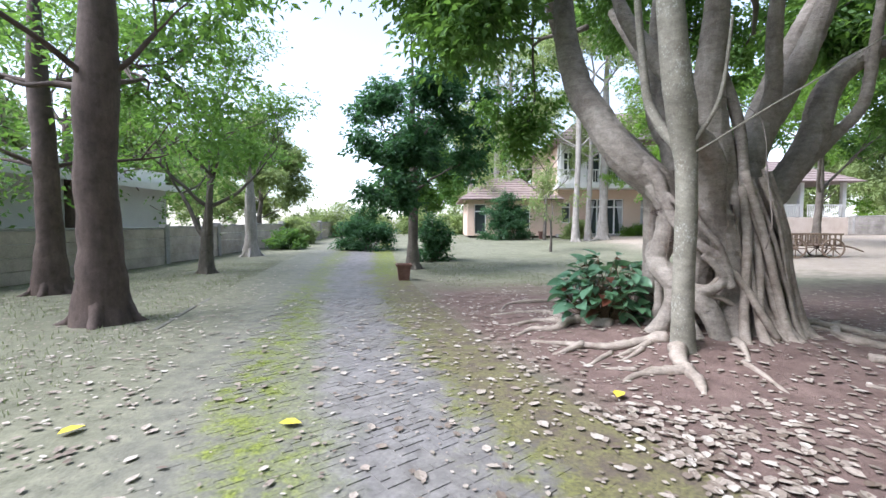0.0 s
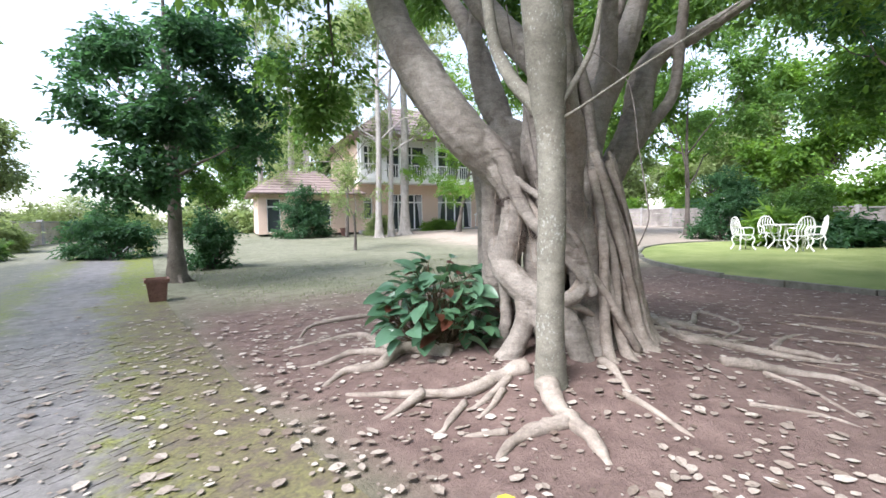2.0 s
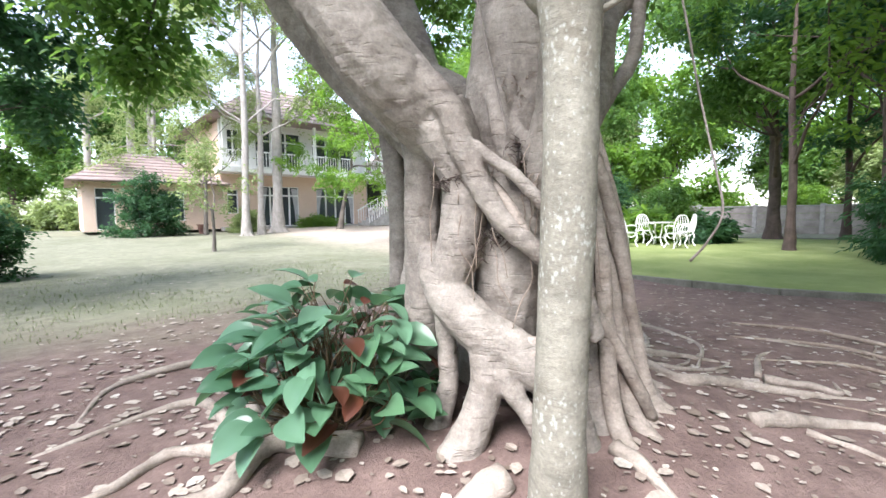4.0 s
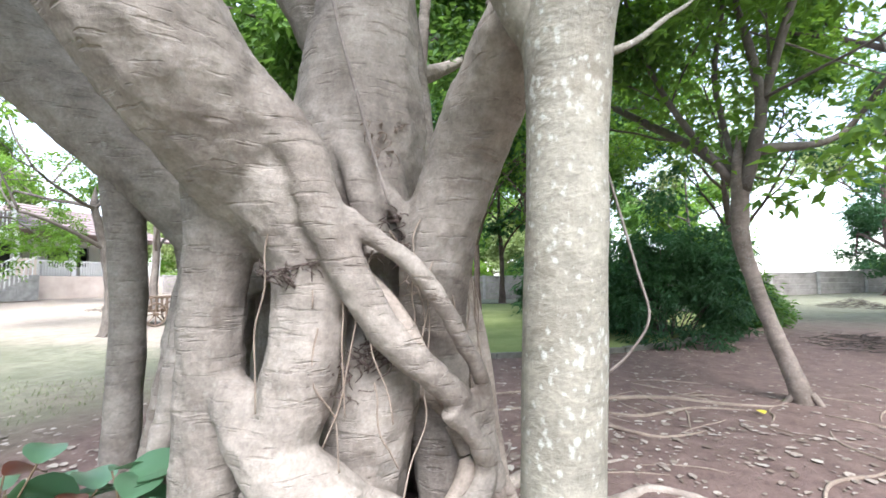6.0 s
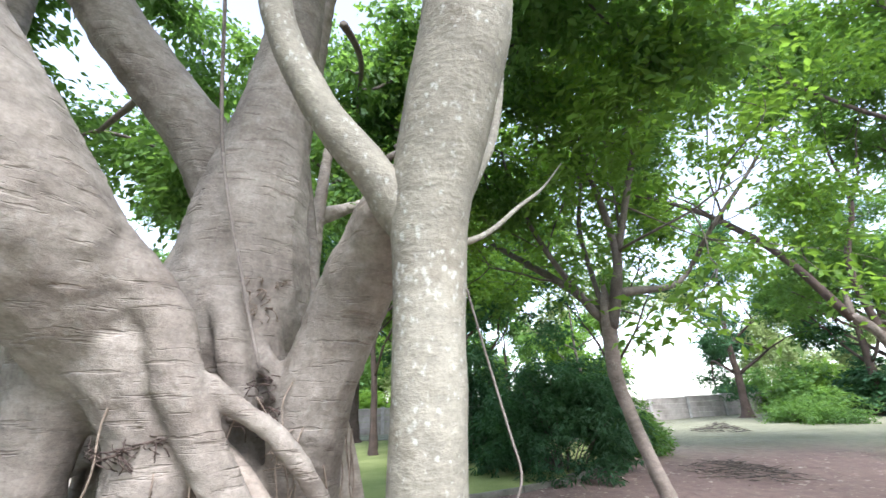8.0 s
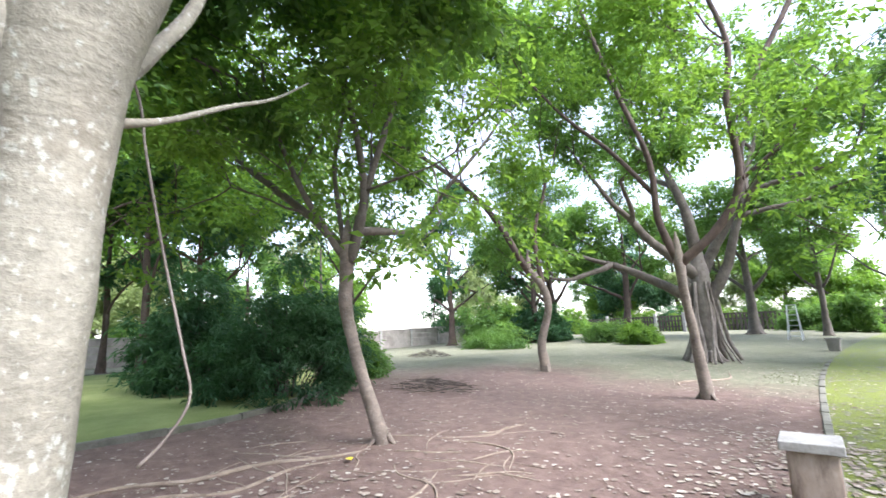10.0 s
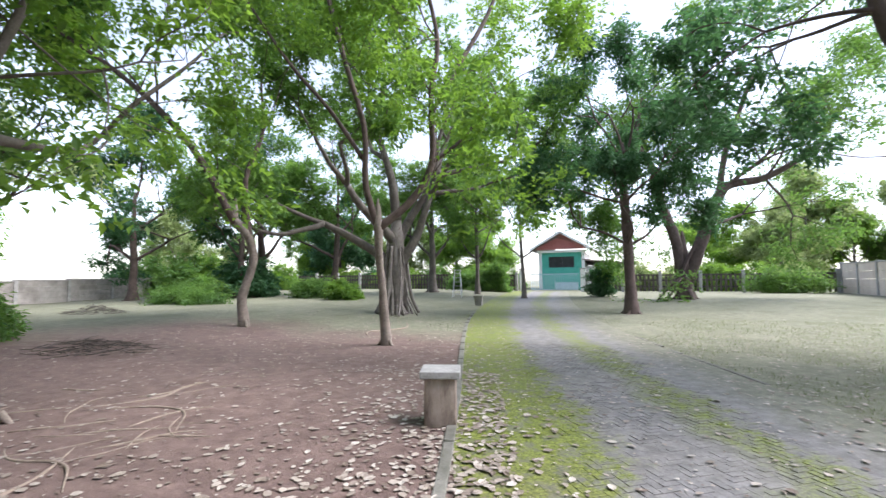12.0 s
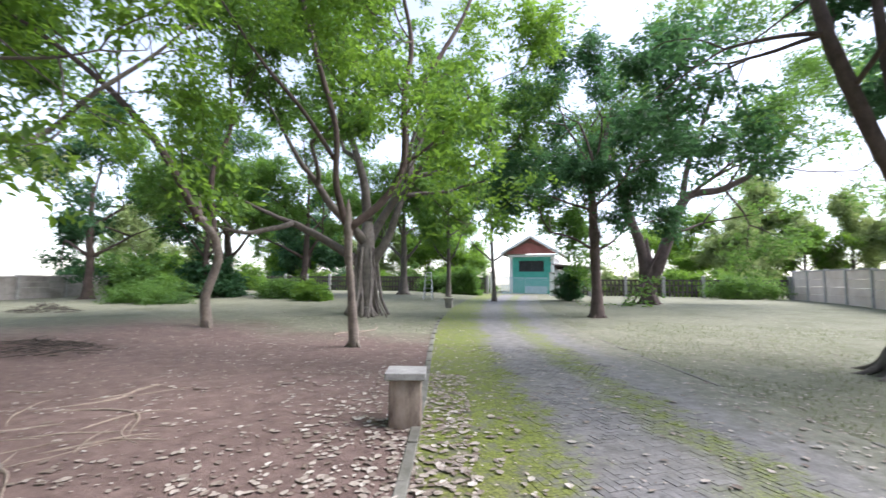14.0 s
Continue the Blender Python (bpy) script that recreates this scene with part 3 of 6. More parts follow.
def build_fig():
    fig = thing("fig_tree", FIG.x, FIG.y, 0.0, "huge grey strangler fig with braided aerial roots on bare soil", "tree")
    A = around
    bm = bmesh.new()
    add_tube(bm, [A(40, 0.12, -0.3, 0.44), A(40, 0.14, 0.3, 0.32), A(40, 0.14, 1.1, 0.28), A(30, 0.12, 1.7, 0.28), A(20, 0.1, 2.1, 0.24)], 20, 5, 0.1)
    strands = [
        # columns and web on the near face
        [A(168, 0.86, -0.2, 0.16), A(172, 0.68, 0.25, 0.11), A(174, 0.62, 0.8, 0.115), A(175, 0.63, 1.3, 0.108), A(178, 0.64, 1.55, 0.115), A(184, 0.66, 1.8, 0.16)],
        [A(197, 0.74, 0.92, 0.11), A(203, 0.72, 1.1, 0.12), A(206, 0.71, 1.32, 0.122), A(205, 0.70, 1.55, 0.13), A(194, 0.72, 1.85, 0.19)],
        [A(188, 0.98, 2.12, 0.07), A(197, 0.88, 1.97, 0.078), A(205, 0.85, 1.82, 0.072), A(210, 0.85, 1.61, 0.064), A(218, 0.84, 1.38, 0.058), A(226, 0.84, 1.24, 0.055), A(238, 0.85, 1.09, 0.05), A(249, 0.86, 0.95, 0.045), A(254, 0.88, 0.7, 0.045)],
        [A(213, 0.85, 1.66, 0.03), A(219, 0.88, 1.58, 0.03), A(226, 0.90, 1.50, 0.03), A(234, 0.90, 1.36, 0.03), A(246, 0.89, 1.12, 0.028), A(251, 0.88, 0.94, 0.028)],
        [A(178, 0.60, 1.12, 0.06), A(190, 0.70, 1.05, 0.09), A(202, 0.76, 0.88, 0.12), A(214, 0.77, 0.74, 0.125), A(228, 0.79, 0.62, 0.12), A(241, 0.82, 0.46, 0.11), A(248, 0.88, 0.18, 0.10), A(250, 1.0, -0.15, 0.11)],
        [A(237, 0.86, 1.03, 0.035), A(245, 0.88, 0.91, 0.038), A(249, 0.88, 0.78, 0.042), A(245, 0.86, 0.69, 0.05), A(237, 0.84, 0.64, 0.06)],
        [A(215, 0.78, 0.70, 0.09), A(217, 0.82, 0.50, 0.085), A(213, 0.88, 0.28, 0.095), A(207, 1.02, 0.02, 0.12), A(204, 1.18, -0.2, 0.12)],
        [A(221, 0.80, 0.66, 0.06), A(224, 0.86, 0.50, 0.05), A(232, 0.90, 0.32, 0.048), A(239, 0.98, 0.08, 0.05), A(242, 1.1, -0.1, 0.05)],
        [A(191, 0.64, 0.80, 0.055), A(195, 0.66, 0.58, 0.055), A(197, 0.70, 0.36, 0.06), A(194, 0.84, 0.05, 0.08), A(192, 0.98, -0.15, 0.08)],
        [A(225, 0.44, 0.3, 0.12), A(226, 0.50, 0.85, 0.19), A(228, 0.54, 1.12, 0.19), A(228, 0.46, 1.34, 0.15), A(228, 0.36, 1.6, 0.10)],
        [A(226, 0.52, 1.95, 0.026), A(230, 0.70, 1.72, 0.034), A(235, 0.76, 1.58, 0.036), A(243, 0.785, 1.5, 0.034), A(256, 0.74, 1.43, 0.03)],
        [A(216, 0.42, 2.15, 0.05), A(219, 0.56, 1.95, 0.06), A(222, 0.64, 1.75, 0.06), A(226, 0.66, 1.55, 0.05)],
        [A(231, 0.38, 2.3, 0.05), A(232, 0.50, 2.1, 0.07), A(233, 0.58, 1.85, 0.075), A(236, 0.62, 1.6, 0.06)],
        # stem that leans to the pale prop
        [A(262, 0.92, -0.2, 0.15), A(260, 0.70, 0.4, 0.13), A(256, 0.62, 1.1, 0.135), (-0.36, -0.66, 1.55, 0.135), (-0.44, -0.78, 1.86, 0.135), (-0.60, -0.92, 2.08, 0.125), (-0.82, -1.04, 2.20, 0.10)],
        # the great limb over the leafy plant
        [A(205, 0.52, 1.5, 0.10), A(191, 0.69, 1.8, 0.19), (-1.03, -0.06, 2.12, 0.195), (-1.26, 0.16, 2.6, 0.185), (-1.44, 0.42, 3.1, 0.17), (-1.55, 0.65, 3.9, 0.14), (-1.5, 0.9, 5.0, 0.10), (-1.4, 1.0, 6.2, 0.06)],
        # dark limb behind it
        [(-0.05, 0.25, 1.45, 0.20), (-0.28, 0.50, 1.85, 0.18), (-0.46, 0.80, 2.16, 0.18), (-0.62, 1.06, 2.48, 0.18), (-0.86, 1.30, 2.85, 0.145), (-1.22, 1.32, 3.5, 0.12), (-1.6, 1.3, 4.5, 0.08)],
        # smooth pale stem in the middle
        [(-0.05, -0.10, 0.9, 0.26), (-0.12, -0.20, 1.5, 0.29), (-0.20, -0.28, 2.0, 0.29), (-0.26, -0.33, 2.4, 0.235), (-0.28, -0.38, 2.75, 0.175), (-0.26, -0.42, 3.2, 0.14), (-0.2, -0.5, 4.4, 0.10), (-0.1, -0.6, 5.6, 0.06)],
        # dark broken limb that leaves it
        [(-0.05, -0.10, 2.55, 0.14), (-0.16, 0.02, 2.85, 0.15), (-0.30, 0.20, 3.10, 0.14), (-0.46, 0.40, 3.40, 0.13), (-0.75, 0.75, 4.1, 0.09), (-0.9, 1.1, 5.2, 0.06)],
        # thin grey limb at the back
        [(0.18, 0.40, 1.9, 0.13), (0.09, 0.49, 2.22, 0.115), (-0.13, 0.74, 2.42, 0.105), (-0.22, 0.94, 2.8, 0.10), (-0.21, 1.09, 3.38, 0.09), (-0.1, 1.2, 4.6, 0.06)],
        # stems on the far side, away from the plant
        [(0.12, -0.15, 1.0, 0.20), (0.33, -0.12, 1.83, 0.16), (0.56, -0.01, 2.4, 0.17), (0.81, -0.01, 2.82, 0.15), (1.19, 0.05, 3.53, 0.12), (1.6, 0.1, 4.6, 0.08)],
        [(0.55, 0.0, 2.35, 0.11), (0.60, -0.15, 2.85, 0.09), (0.52, -0.25, 3.5, 0.08), (0.5, -0.4, 4.8, 0.05)],
        [(0.20, 0.05, 0.8, 0.18), (0.52, 0.09, 1.31, 0.165), (0.92, 0.14, 1.78, 0.16), (1.28, 0.13, 2.35, 0.165), (1.45, 0.17, 2.87, 0.15), (1.72, 0.16, 3.22, 0.12), (2.2, 0.04, 3.48, 0.09), (3.04, -0.18, 4.01, 0.05), (3.9, -0.5, 4.7, 0.02)],
        [(1.30, 0.12, 2.15, 0.09), (1.52, 0.09, 2.40, 0.075), (1.77, 0.01, 2.74, 0.065), (1.87, 0.0, 3.43, 0.06), (1.9, -0.1, 4.6, 0.04)],
        [A(40, 0.35, 1.3, 0.24), A(26, 0.75, 2.4, 0.16), A(22, 1.4, 3.6, 0.12), A(22, 2.4, 5.0, 0.06)],
        [A(100, 0.40, 1.4, 0.22), A(96, 0.75, 2.4, 0.15), A(98, 1.3, 3.6, 0.11), A(100, 2.2, 4.8, 0.07)],
    ]
    # roots that run down the far and right faces
    rng = random.Random(4)
    for phi in (262, 272, 282, 292, 303, 314, 326, 339, 352, 8, 25, 45, 65, 85, 105, 122, 138, 152):
        th = rng.uniform(0.034, 0.062)
        tw = rng.uniform(-8, 8)
        strands.append([A(phi + tw * 1.6, 1.0 + rng.uniform(-0.05, 0.2), -0.15, th * 1.1), A(phi + tw, 0.80, 0.22, th), A(phi, 0.66, 0.8, th * 0.85), A(phi - tw, 0.56, 1.4, th * 0.9), A(phi - tw, 0.40, 2.0, th * 1.2)])
    loose = []
    for k in range(54):
        phi, tilt, th, top = rng.uniform(270, 352), rng.uniform(-12, 30), rng.uniform(0.018, 0.045), rng.uniform(0.7, 1.95)
        loose.append([A(phi, 0.56, top, th), A(phi + tilt * 0.4, 0.74, top * 0.66, th), A(phi + tilt * 0.8, 0.83, top * 0.36, th), A(phi + tilt, 0.97, 0.18, th * 1.15), A(phi + tilt * 1.1, 1.2 + rng.uniform(0, 0.3), -0.02, th)])
    for s in strands:
        add_tube(bm, s, 12, 6, 0.07)
    loose += [
        [(-0.34, -0.48, 1.14, 0.038), (-0.25, -0.67, 0.97, 0.038), (-0.11, -0.82, 0.72, 0.038), (0.03, -0.92, 0.42, 0.038), (0.16, -0.95, 0.21, 0.038)],
        [(-0.28, -0.70, 0.93, 0.034), (-0.31, -0.76, 0.81, 0.034), (-0.40, -0.71, 0.69, 0.034), (-0.53, -0.64, 0.69, 0.034)],
        [(-0.56, -0.68, 0.65, 0.026), (-0.31, -0.77, 0.59, 0.026), (-0.13, -0.76, 0.49, 0.026)],
        [(-0.60, -0.30, 1.62, 0.030), (-0.60, -0.55, 1.40, 0.030), (-0.53, -0.66, 1.19, 0.030), (-0.32, -0.68, 1.02, 0.030)],
        [(0.40, -0.45, 1.21, 0.040), (0.35, -0.56, 0.74, 0.040), (0.45, -0.64, 0.40, 0.040), (0.58, -0.79, 0.17, 0.040)]]
    for line in loose:
        part("aerial_root", tube(line, 8, 6, 0.16), ROOT_BARK, fig, smooth=True)
    trunk = part("trunk", bm, FIG_BARK, fig, smooth=True)
    rm = trunk.modifiers.new("fuse", "REMESH")
    rm.mode, rm.voxel_size, rm.use_smooth_shade = "VOXEL", 0.012, True
    tx = bpy.data.textures.new("bark_lumps", "CLOUDS")
    tx.noise_scale, tx.noise_depth = 0.07, 4
    dp = trunk.modifiers.new("lumps", "DISPLACE")
    dp.texture, dp.strength, dp.mid_level = tx, 0.02, 0.5
    sm = trunk.modifiers.new("soften", "SMOOTH")
    sm.factor, sm.iterations = 0.5, 1

    # the pale prop that has grown into a trunk
    px, py = 2.28 - FIG.x, 4.18 - FIG.y
    bm = bmesh.new()
    add_tube(bm, [(px + 0.06, py + 0.08, -0.15, 0.17), (px + 0.04, py + 0.06, 0.08, 0.125), (px + 0.01, py + 0.03, 0.6, 0.10), (px, py, 1.3, 0.096), (px - 0.02, py - 0.02, 1.85, 0.096),
                  (px - 0.05, py - 0.03, 2.10, 0.115), (px - 0.12, py - 0.09, 2.36, 0.13), (px - 0.22, py - 0.16, 2.75, 0.125), (px - 0.38, py - 0.2, 4.0, 0.10), (px - 0.5, py - 0.1, 5.6, 0.06)], 18, 6, 0.07)
    add_tube(bm, [(px - 0.02, py + 0.02, 2.02, 0.07), (px - 0.10, py + 0.12, 2.16, 0.058), (px - 0.16, py + 0.26, 2.34, 0.05), (px - 0.22, py + 0.38, 2.62, 0.046), (px - 0.26, py + 0.44, 3.1, 0.042), (px - 0.3, py + 0.6, 4.2, 0.03)], 10, 5, 0.1)
    add_tube(bm, [(px - 0.06, py - 0.06, 2.0, 0.03), (px + 0.06, py - 0.16, 2.22, 0.022), (px + 0.14, py - 0.26, 2.5, 0.018), (px + 0.16, py - 0.34, 3.1, 0.012)], 8, 5, 0.1)
    add_tube(bm, [(px, py - 0.08, 1.98, 0.014), (px + 0.10, py - 0.20, 2.06, 0.009), (px + 0.40, py - 0.36, 2.28, 0.008), (px + 0.9, py - 0.6, 2.62, 0.007), (px + 1.5, py - 0.9, 3.1, 0.004)], 8, 5, 0.1)
    part("prop_trunk", bm, PROP_BARK, fig, "straight pale prop trunk spotted with lichen", smooth=True)
    part("prop_root", tube([(0.06, -0.78, -0.05, 0.085), (0.06, -0.72, 0.3, 0.062), (0.06, -0.62, 1.2, 0.052), (0.04, -0.52, 2.0, 0.055), (0.0, -0.47, 2.45, 0.06), (-0.16, -0.42, 3.0, 0.05)], 10, 6, 0.1), FIG_BARK, fig, smooth=True)
    part("prop_root", tube([(-0.30, 0.80, -0.1, 0.095), (-0.33, 0.74, 0.6, 0.075), (-0.35, 0.70, 1.4, 0.072), (-0.42, 0.70, 2.05, 0.09)], 10, 6, 0.14), FIG_BARK, fig, "dark leaning prop root", smooth=True)

    # thin hanging roots
    for pts in ([(-0.55, -1.05, 2.55, 0.0048), (-0.30, -1.17, 2.35, 0.0048), (-0.23, -1.21, 2.15, 0.0048), (-0.25, -1.28, 1.82, 0.0048), (-0.26, -1.36, 1.48, 0.0048), (-0.27, -1.39, 1.32, 0.0048), (-0.25, -1.33, 1.2, 0.0048), (-0.22, -1.26, 1.12, 0.006)],
                [A(205, 0.80, 3.1, 0.007), A(210, 0.70, 2.5, 0.007), A(219, 0.74, 2.0, 0.007), A(224, 0.80, 1.7, 0.006)]):
        part("aerial_root", tube(pts, 6, 6), FIGB_DARK, fig, smooth=True)

    # brown tangles of dead rootlets and a torn bark scar
    rng = random.Random(31)

    def tangle(phi, z, r, wide, tall, n, mat, label, slope=0.0, thick=0.0018):
        bm = bmesh.new()
        for k in range(n):
            p, q = phi + rng.uniform(-wide, wide), rng.uniform(-tall, tall)
            q += slope * (p - phi)
            rr = r + rng.uniform(-0.03, 0.015)
            dp, dz = rng.uniform(-4, 4), rng.uniform(-0.06, 0.04)
            th = thick * rng.uniform(0.5, 1.6)
            add_tube(bm, [A(p, rr - 0.02, z + q, th), A(p + dp * 0.5 + rng.uniform(-1, 1), rr + 0.008, z + q + dz * 0.4, th), A(p + dp, rr - 0.03, z + q + dz, th * 0.6)], 5, 3)
        part("root_tangle", bm, mat, fig, label, smooth=True)

    tangle(231, 1.60, 0.77, 8, 0.09, 90, BROWN_BARK, "matted dark brown dead rootlets")
    tangle(236, 1.46, 0.80, 6, 0.07, 60, SOIL_ROOT, "matted brown dead rootlets")
    tangle(222, 1.22, 0.76, 6, 0.04, 60, BROWN_BARK, "matted dark brown dead rootlets")
    tangle(214, 1.16, 0.80, 3, 0.06, 24, BROWN_BARK, "matted dark brown dead rootlets")
    tangle(205, 1.50, 0.835, 8, 0.012, 60, BROWN_BARK, "torn dark bark scar", 0.004)
    tangle(228, 1.90, 0.66, 7, 0.14, 40, SOIL_ROOT, "matted brown dead rootlets")
    for k in range(16):
        phi, z0 = rng.uniform(196, 256), rng.uniform(1.1, 2.0)
        lean, L = rng.uniform(-12, 12), rng.uniform(0.25, 0.6)
        r0 = 0.83 if phi < 246 else 0.80
        pts = [A(phi + lean * f + rng.uniform(-1.6, 1.6), r0 + rng.uniform(-0.012, 0.006), z0 - L * f, 0.0028) for f in (0, 0.2, 0.4, 0.6, 0.8, 1.0)]
        part("rootlet", tube(pts, 5, 4), SOIL_ROOT, fig, smooth=True)

    # roots along the ground
    def ground_root(pts, r, free=False):
        out = []
        for i, (x, y) in enumerate(pts):
            f = i / (len(pts) - 1)
            rr = r * (1 - 0.68 * f) if not free else r * (0.25 + 0.75 * math.sin(math.pi * (0.08 + 0.84 * f)))
            out.append((x - FIG.x, y - FIG.y, land(x, y) + rr * (0.35 + 0.9 * noise.noise((x * 2.3, y * 2.3, 4))) - 0.02 * f * (i == len(pts) - 1), rr))
        part("surface_root", tube(out, 9, 7, 0.36), SOIL_ROOT if free else ROOT_BARK, fig, smooth=True)

    ground_root([(1.99, 5.18), (1.66, 5.52), (1.37, 5.39), (1.10, 5.48), (0.88, 5.29)], 0.075)
    ground_root([(1.60, 5.75), (1.60, 6.63), (1.35, 6.75), (0.70, 6.55)], 0.05)
    ground_root([(1.55, 5.61), (1.30, 6.00), (0.99, 5.86), (0.76, 5.90)], 0.045)
    ground_root([(1.74, 5.75), (1.83, 6.56), (2.06, 7.38), (2.25, 7.77)], 0.04)
    ground_root([(2.19, 7.70), (1.58, 7.65), (1.12, 7.51), (0.89, 6.92)], 0.045)
    ground_root([(2.29, 4.49), (2.03, 4.52), (1.78, 4.45), (1.47, 4.63), (1.01, 5.03)], 0.07)
    ground_root([(1.47, 4.63), (1.28, 4.54), (1.11, 4.50)], 0.045)
    ground_root([(2.11, 4.46), (1.82, 4.32), (1.63, 4.28)], 0.035)
    ground_root([(1.98, 4.35), (1.81, 4.23), (1.64, 4.16)], 0.03)
    ground_root([(1.68, 4.37), (1.48, 4.22), (1.40, 4.15), (1.26, 4.17)], 0.03)
    ground_root([(2.23, 4.17), (2.14, 3.97), (2.14, 3.75), (2.11, 3.57), (2.05, 3.42)], 0.085)
    ground_root([(2.13, 3.83), (1.91, 3.86), (1.75, 3.85), (1.61, 3.78), (1.53, 3.72)], 0.06)
    ground_root([(1.74, 3.93), (1.57, 4.00), (1.45, 4.08)], 0.028)
    ground_root([(2.86, 4.29), (2.82, 4.12), (2.73, 3.89)], 0.05)
    ground_root([(2.65, 3.88), (2.69, 3.69), (2.68, 3.46), (2.69, 3.35)], 0.028)
    ground_root([(5.01, 5.61), (4.14, 4.58), (4.48, 4.35), (4.82, 4.03), (5.13, 3.57)], 0.06)
    ground_root([(4.74, 5.29), (5.24, 5.24), (6.03, 5.70), (5.72, 4.95), (4.78, 4.61)], 0.04)
    ground_root([(3.88, 3.99), (4.10, 3.88), (4.45, 3.69), (4.60, 3.50), (4.47, 3.19), (4.38, 3.02)], 0.055)
    ground_root([(4.08, 3.78), (4.09, 3.49), (3.94, 3.19), (3.86, 2.98)], 0.022)
    ground_root([(3.37, 3.48), (3.61, 3.30), (3.71, 3.14), (3.74, 2.95)], 0.02)
    ground_root([(5.11, 4.27), (5.64, 4.40), (6.07, 4.35)], 0.03)
    ground_root([(4.98, 4.20), (5.10, 3.95), (5.09, 3.77), (5.44, 3.87)], 0.04)
    ground_root([(6.33, 4.51), (6.40, 4.17), (6.66, 3.74)], 0.02)
    for pts, r in (([(6.9, 5.0), (7.15, 4.3), (6.9, 3.6), (7.15, 2.9), (6.95, 2.2), (7.05, 1.6)], 0.028), ([(6.2, 4.8), (6.55, 4.0), (6.35, 3.3), (6.75, 2.6), (6.8, 1.9)], 0.024),
                   ([(5.5, 4.5), (5.95, 3.8), (5.7, 3.2), (6.1, 2.6)], 0.02), ([(5.2, 0.7), (5.7, 0.25), (6.3, 0.3), (6.9, 0.75)], 0.016), ([(4.7, 1.9), (5.3, 1.6), (5.9, 1.7), (6.6, 1.4)], 0.014),
                   ([(6.9, 0.6), (6.6, -0.1), (6.9, -0.7), (6.7, -1.3)], 0.015), ([(4.4, 2.6), (4.9, 2.3), (5.2, 1.8), (5.8, 1.2)], 0.016), ([(8.0, -9.5), (7.4, -8.2), (7.9, -7.0), (7.3, -6.2)], 0.028)):
        ground_root(pts, r, True)
    rng = random.Random(19)
    for k in range(34):
        x, y, b = rng.uniform(4.6, 8.2), rng.uniform(-0.4, 3.6), rng.uniform(0, 6.28)
        pts = []
        for i in range(rng.choice((4, 5, 6))):
            pts.append((x, y))
            x, y = x + 0.26 * math.cos(b), y + 0.26 * math.sin(b)
            b += rng.uniform(-0.4, 0.4)
        ground_root(pts, rng.uniform(0.006, 0.014), True)
    rng = random.Random(9)
    for phi in (300, 318, 345, 0, 20, 45, 75, 105, 130, 150, 165):
        a = radians(phi)
        L = rng.uniform(1.2, 3.2) if 240 < phi < 350 else rng.uniform(0.7, 1.6)
        pts, b = [], a
        x, y = FIG.x + 0.85 * math.cos(a), FIG.y + 0.85 * math.sin(a)
        for k in range(6):
            pts.append((x, y))
            b += rng.uniform(-0.45, 0.45)
            x, y = x + math.cos(b) * L / 5, y + math.sin(b) * L / 5
        if 240 < phi < 350 and rng.random() < 0.3:
            continue
        rad = rng.uniform(0.025, 0.065)
        ground_root(pts, rad)
        if L > 1.3:
            x, y = pts[2]
            b = a + rng.choice((-1, 1)) * rng.uniform(0.5, 0.9)
            kid = [(x, y)]
            for k in range(4):
                x, y = x + math.cos(b) * L / 8, y + math.sin(b) * L / 8
                b += rng.uniform(-0.5, 0.5)
                kid.append((x, y))
            ground_root(kid, rad * 0.55)
    # crown
    rng = np.random.default_rng(12)
    tips = []

    def bough(start, way, L, r, spread, lift):
        lines = []
        grow(rng, start, way, L, r, 2, lines, tips, spread, lift)
        bm = bmesh.new()
        for pts in lines:
            add_tube(bm, pts, 6, 3, 0.1)
        part("branch", bm, GREY_BARK, fig, smooth=True)

    for phi, r, z in ((188, 1.3, 4.6), (180, 1.3, 6.0), (140, 0.8, 5.5), (163, 1.6, 4.5), (348, 2.7, 4.4), (303, 1.4, 5.6), (46, 2.0, 4.7),
                      (250, 1.0, 5.6), (112, 2.2, 4.5), (238, 1.1, 5.4), (305, 1.6, 5.6), (285, 1.2, 5.8), (10, 2.0, 4.2), (30, 2.6, 4.4), (90, 2.4, 4.6), (256, 1.2, 6.0), (210, 1.2, 5.8), (340, 3.2, 5.2), (250, 1.0, 6.4), (60, 1.2, 6.0), (330, 1.0, 6.2), (228, 0.9, 5.9), (262, 1.6, 6.4), (300, 2.0, 6.2), (318, 2.8, 5.8), (350, 3.4, 5.0), (355, 1.8, 5.6), (275, 2.4, 6.0), (200, 1.6, 6.6)):
        a = radians(phi)
        bough((r * math.cos(a), r * math.sin(a), z), (math.cos(a), math.sin(a), 0.9 if 240 < phi < 352 else 0.3), 1.0 if 135 < phi < 240 else 1.5, 0.05, 0.75, 0.0)
    part("crown", leaf_cloud("crown", GREEN_LEAF, tips, 135, 0.62, 0.125, rng, 0.6, 0.5), None, fig)


build_fig()


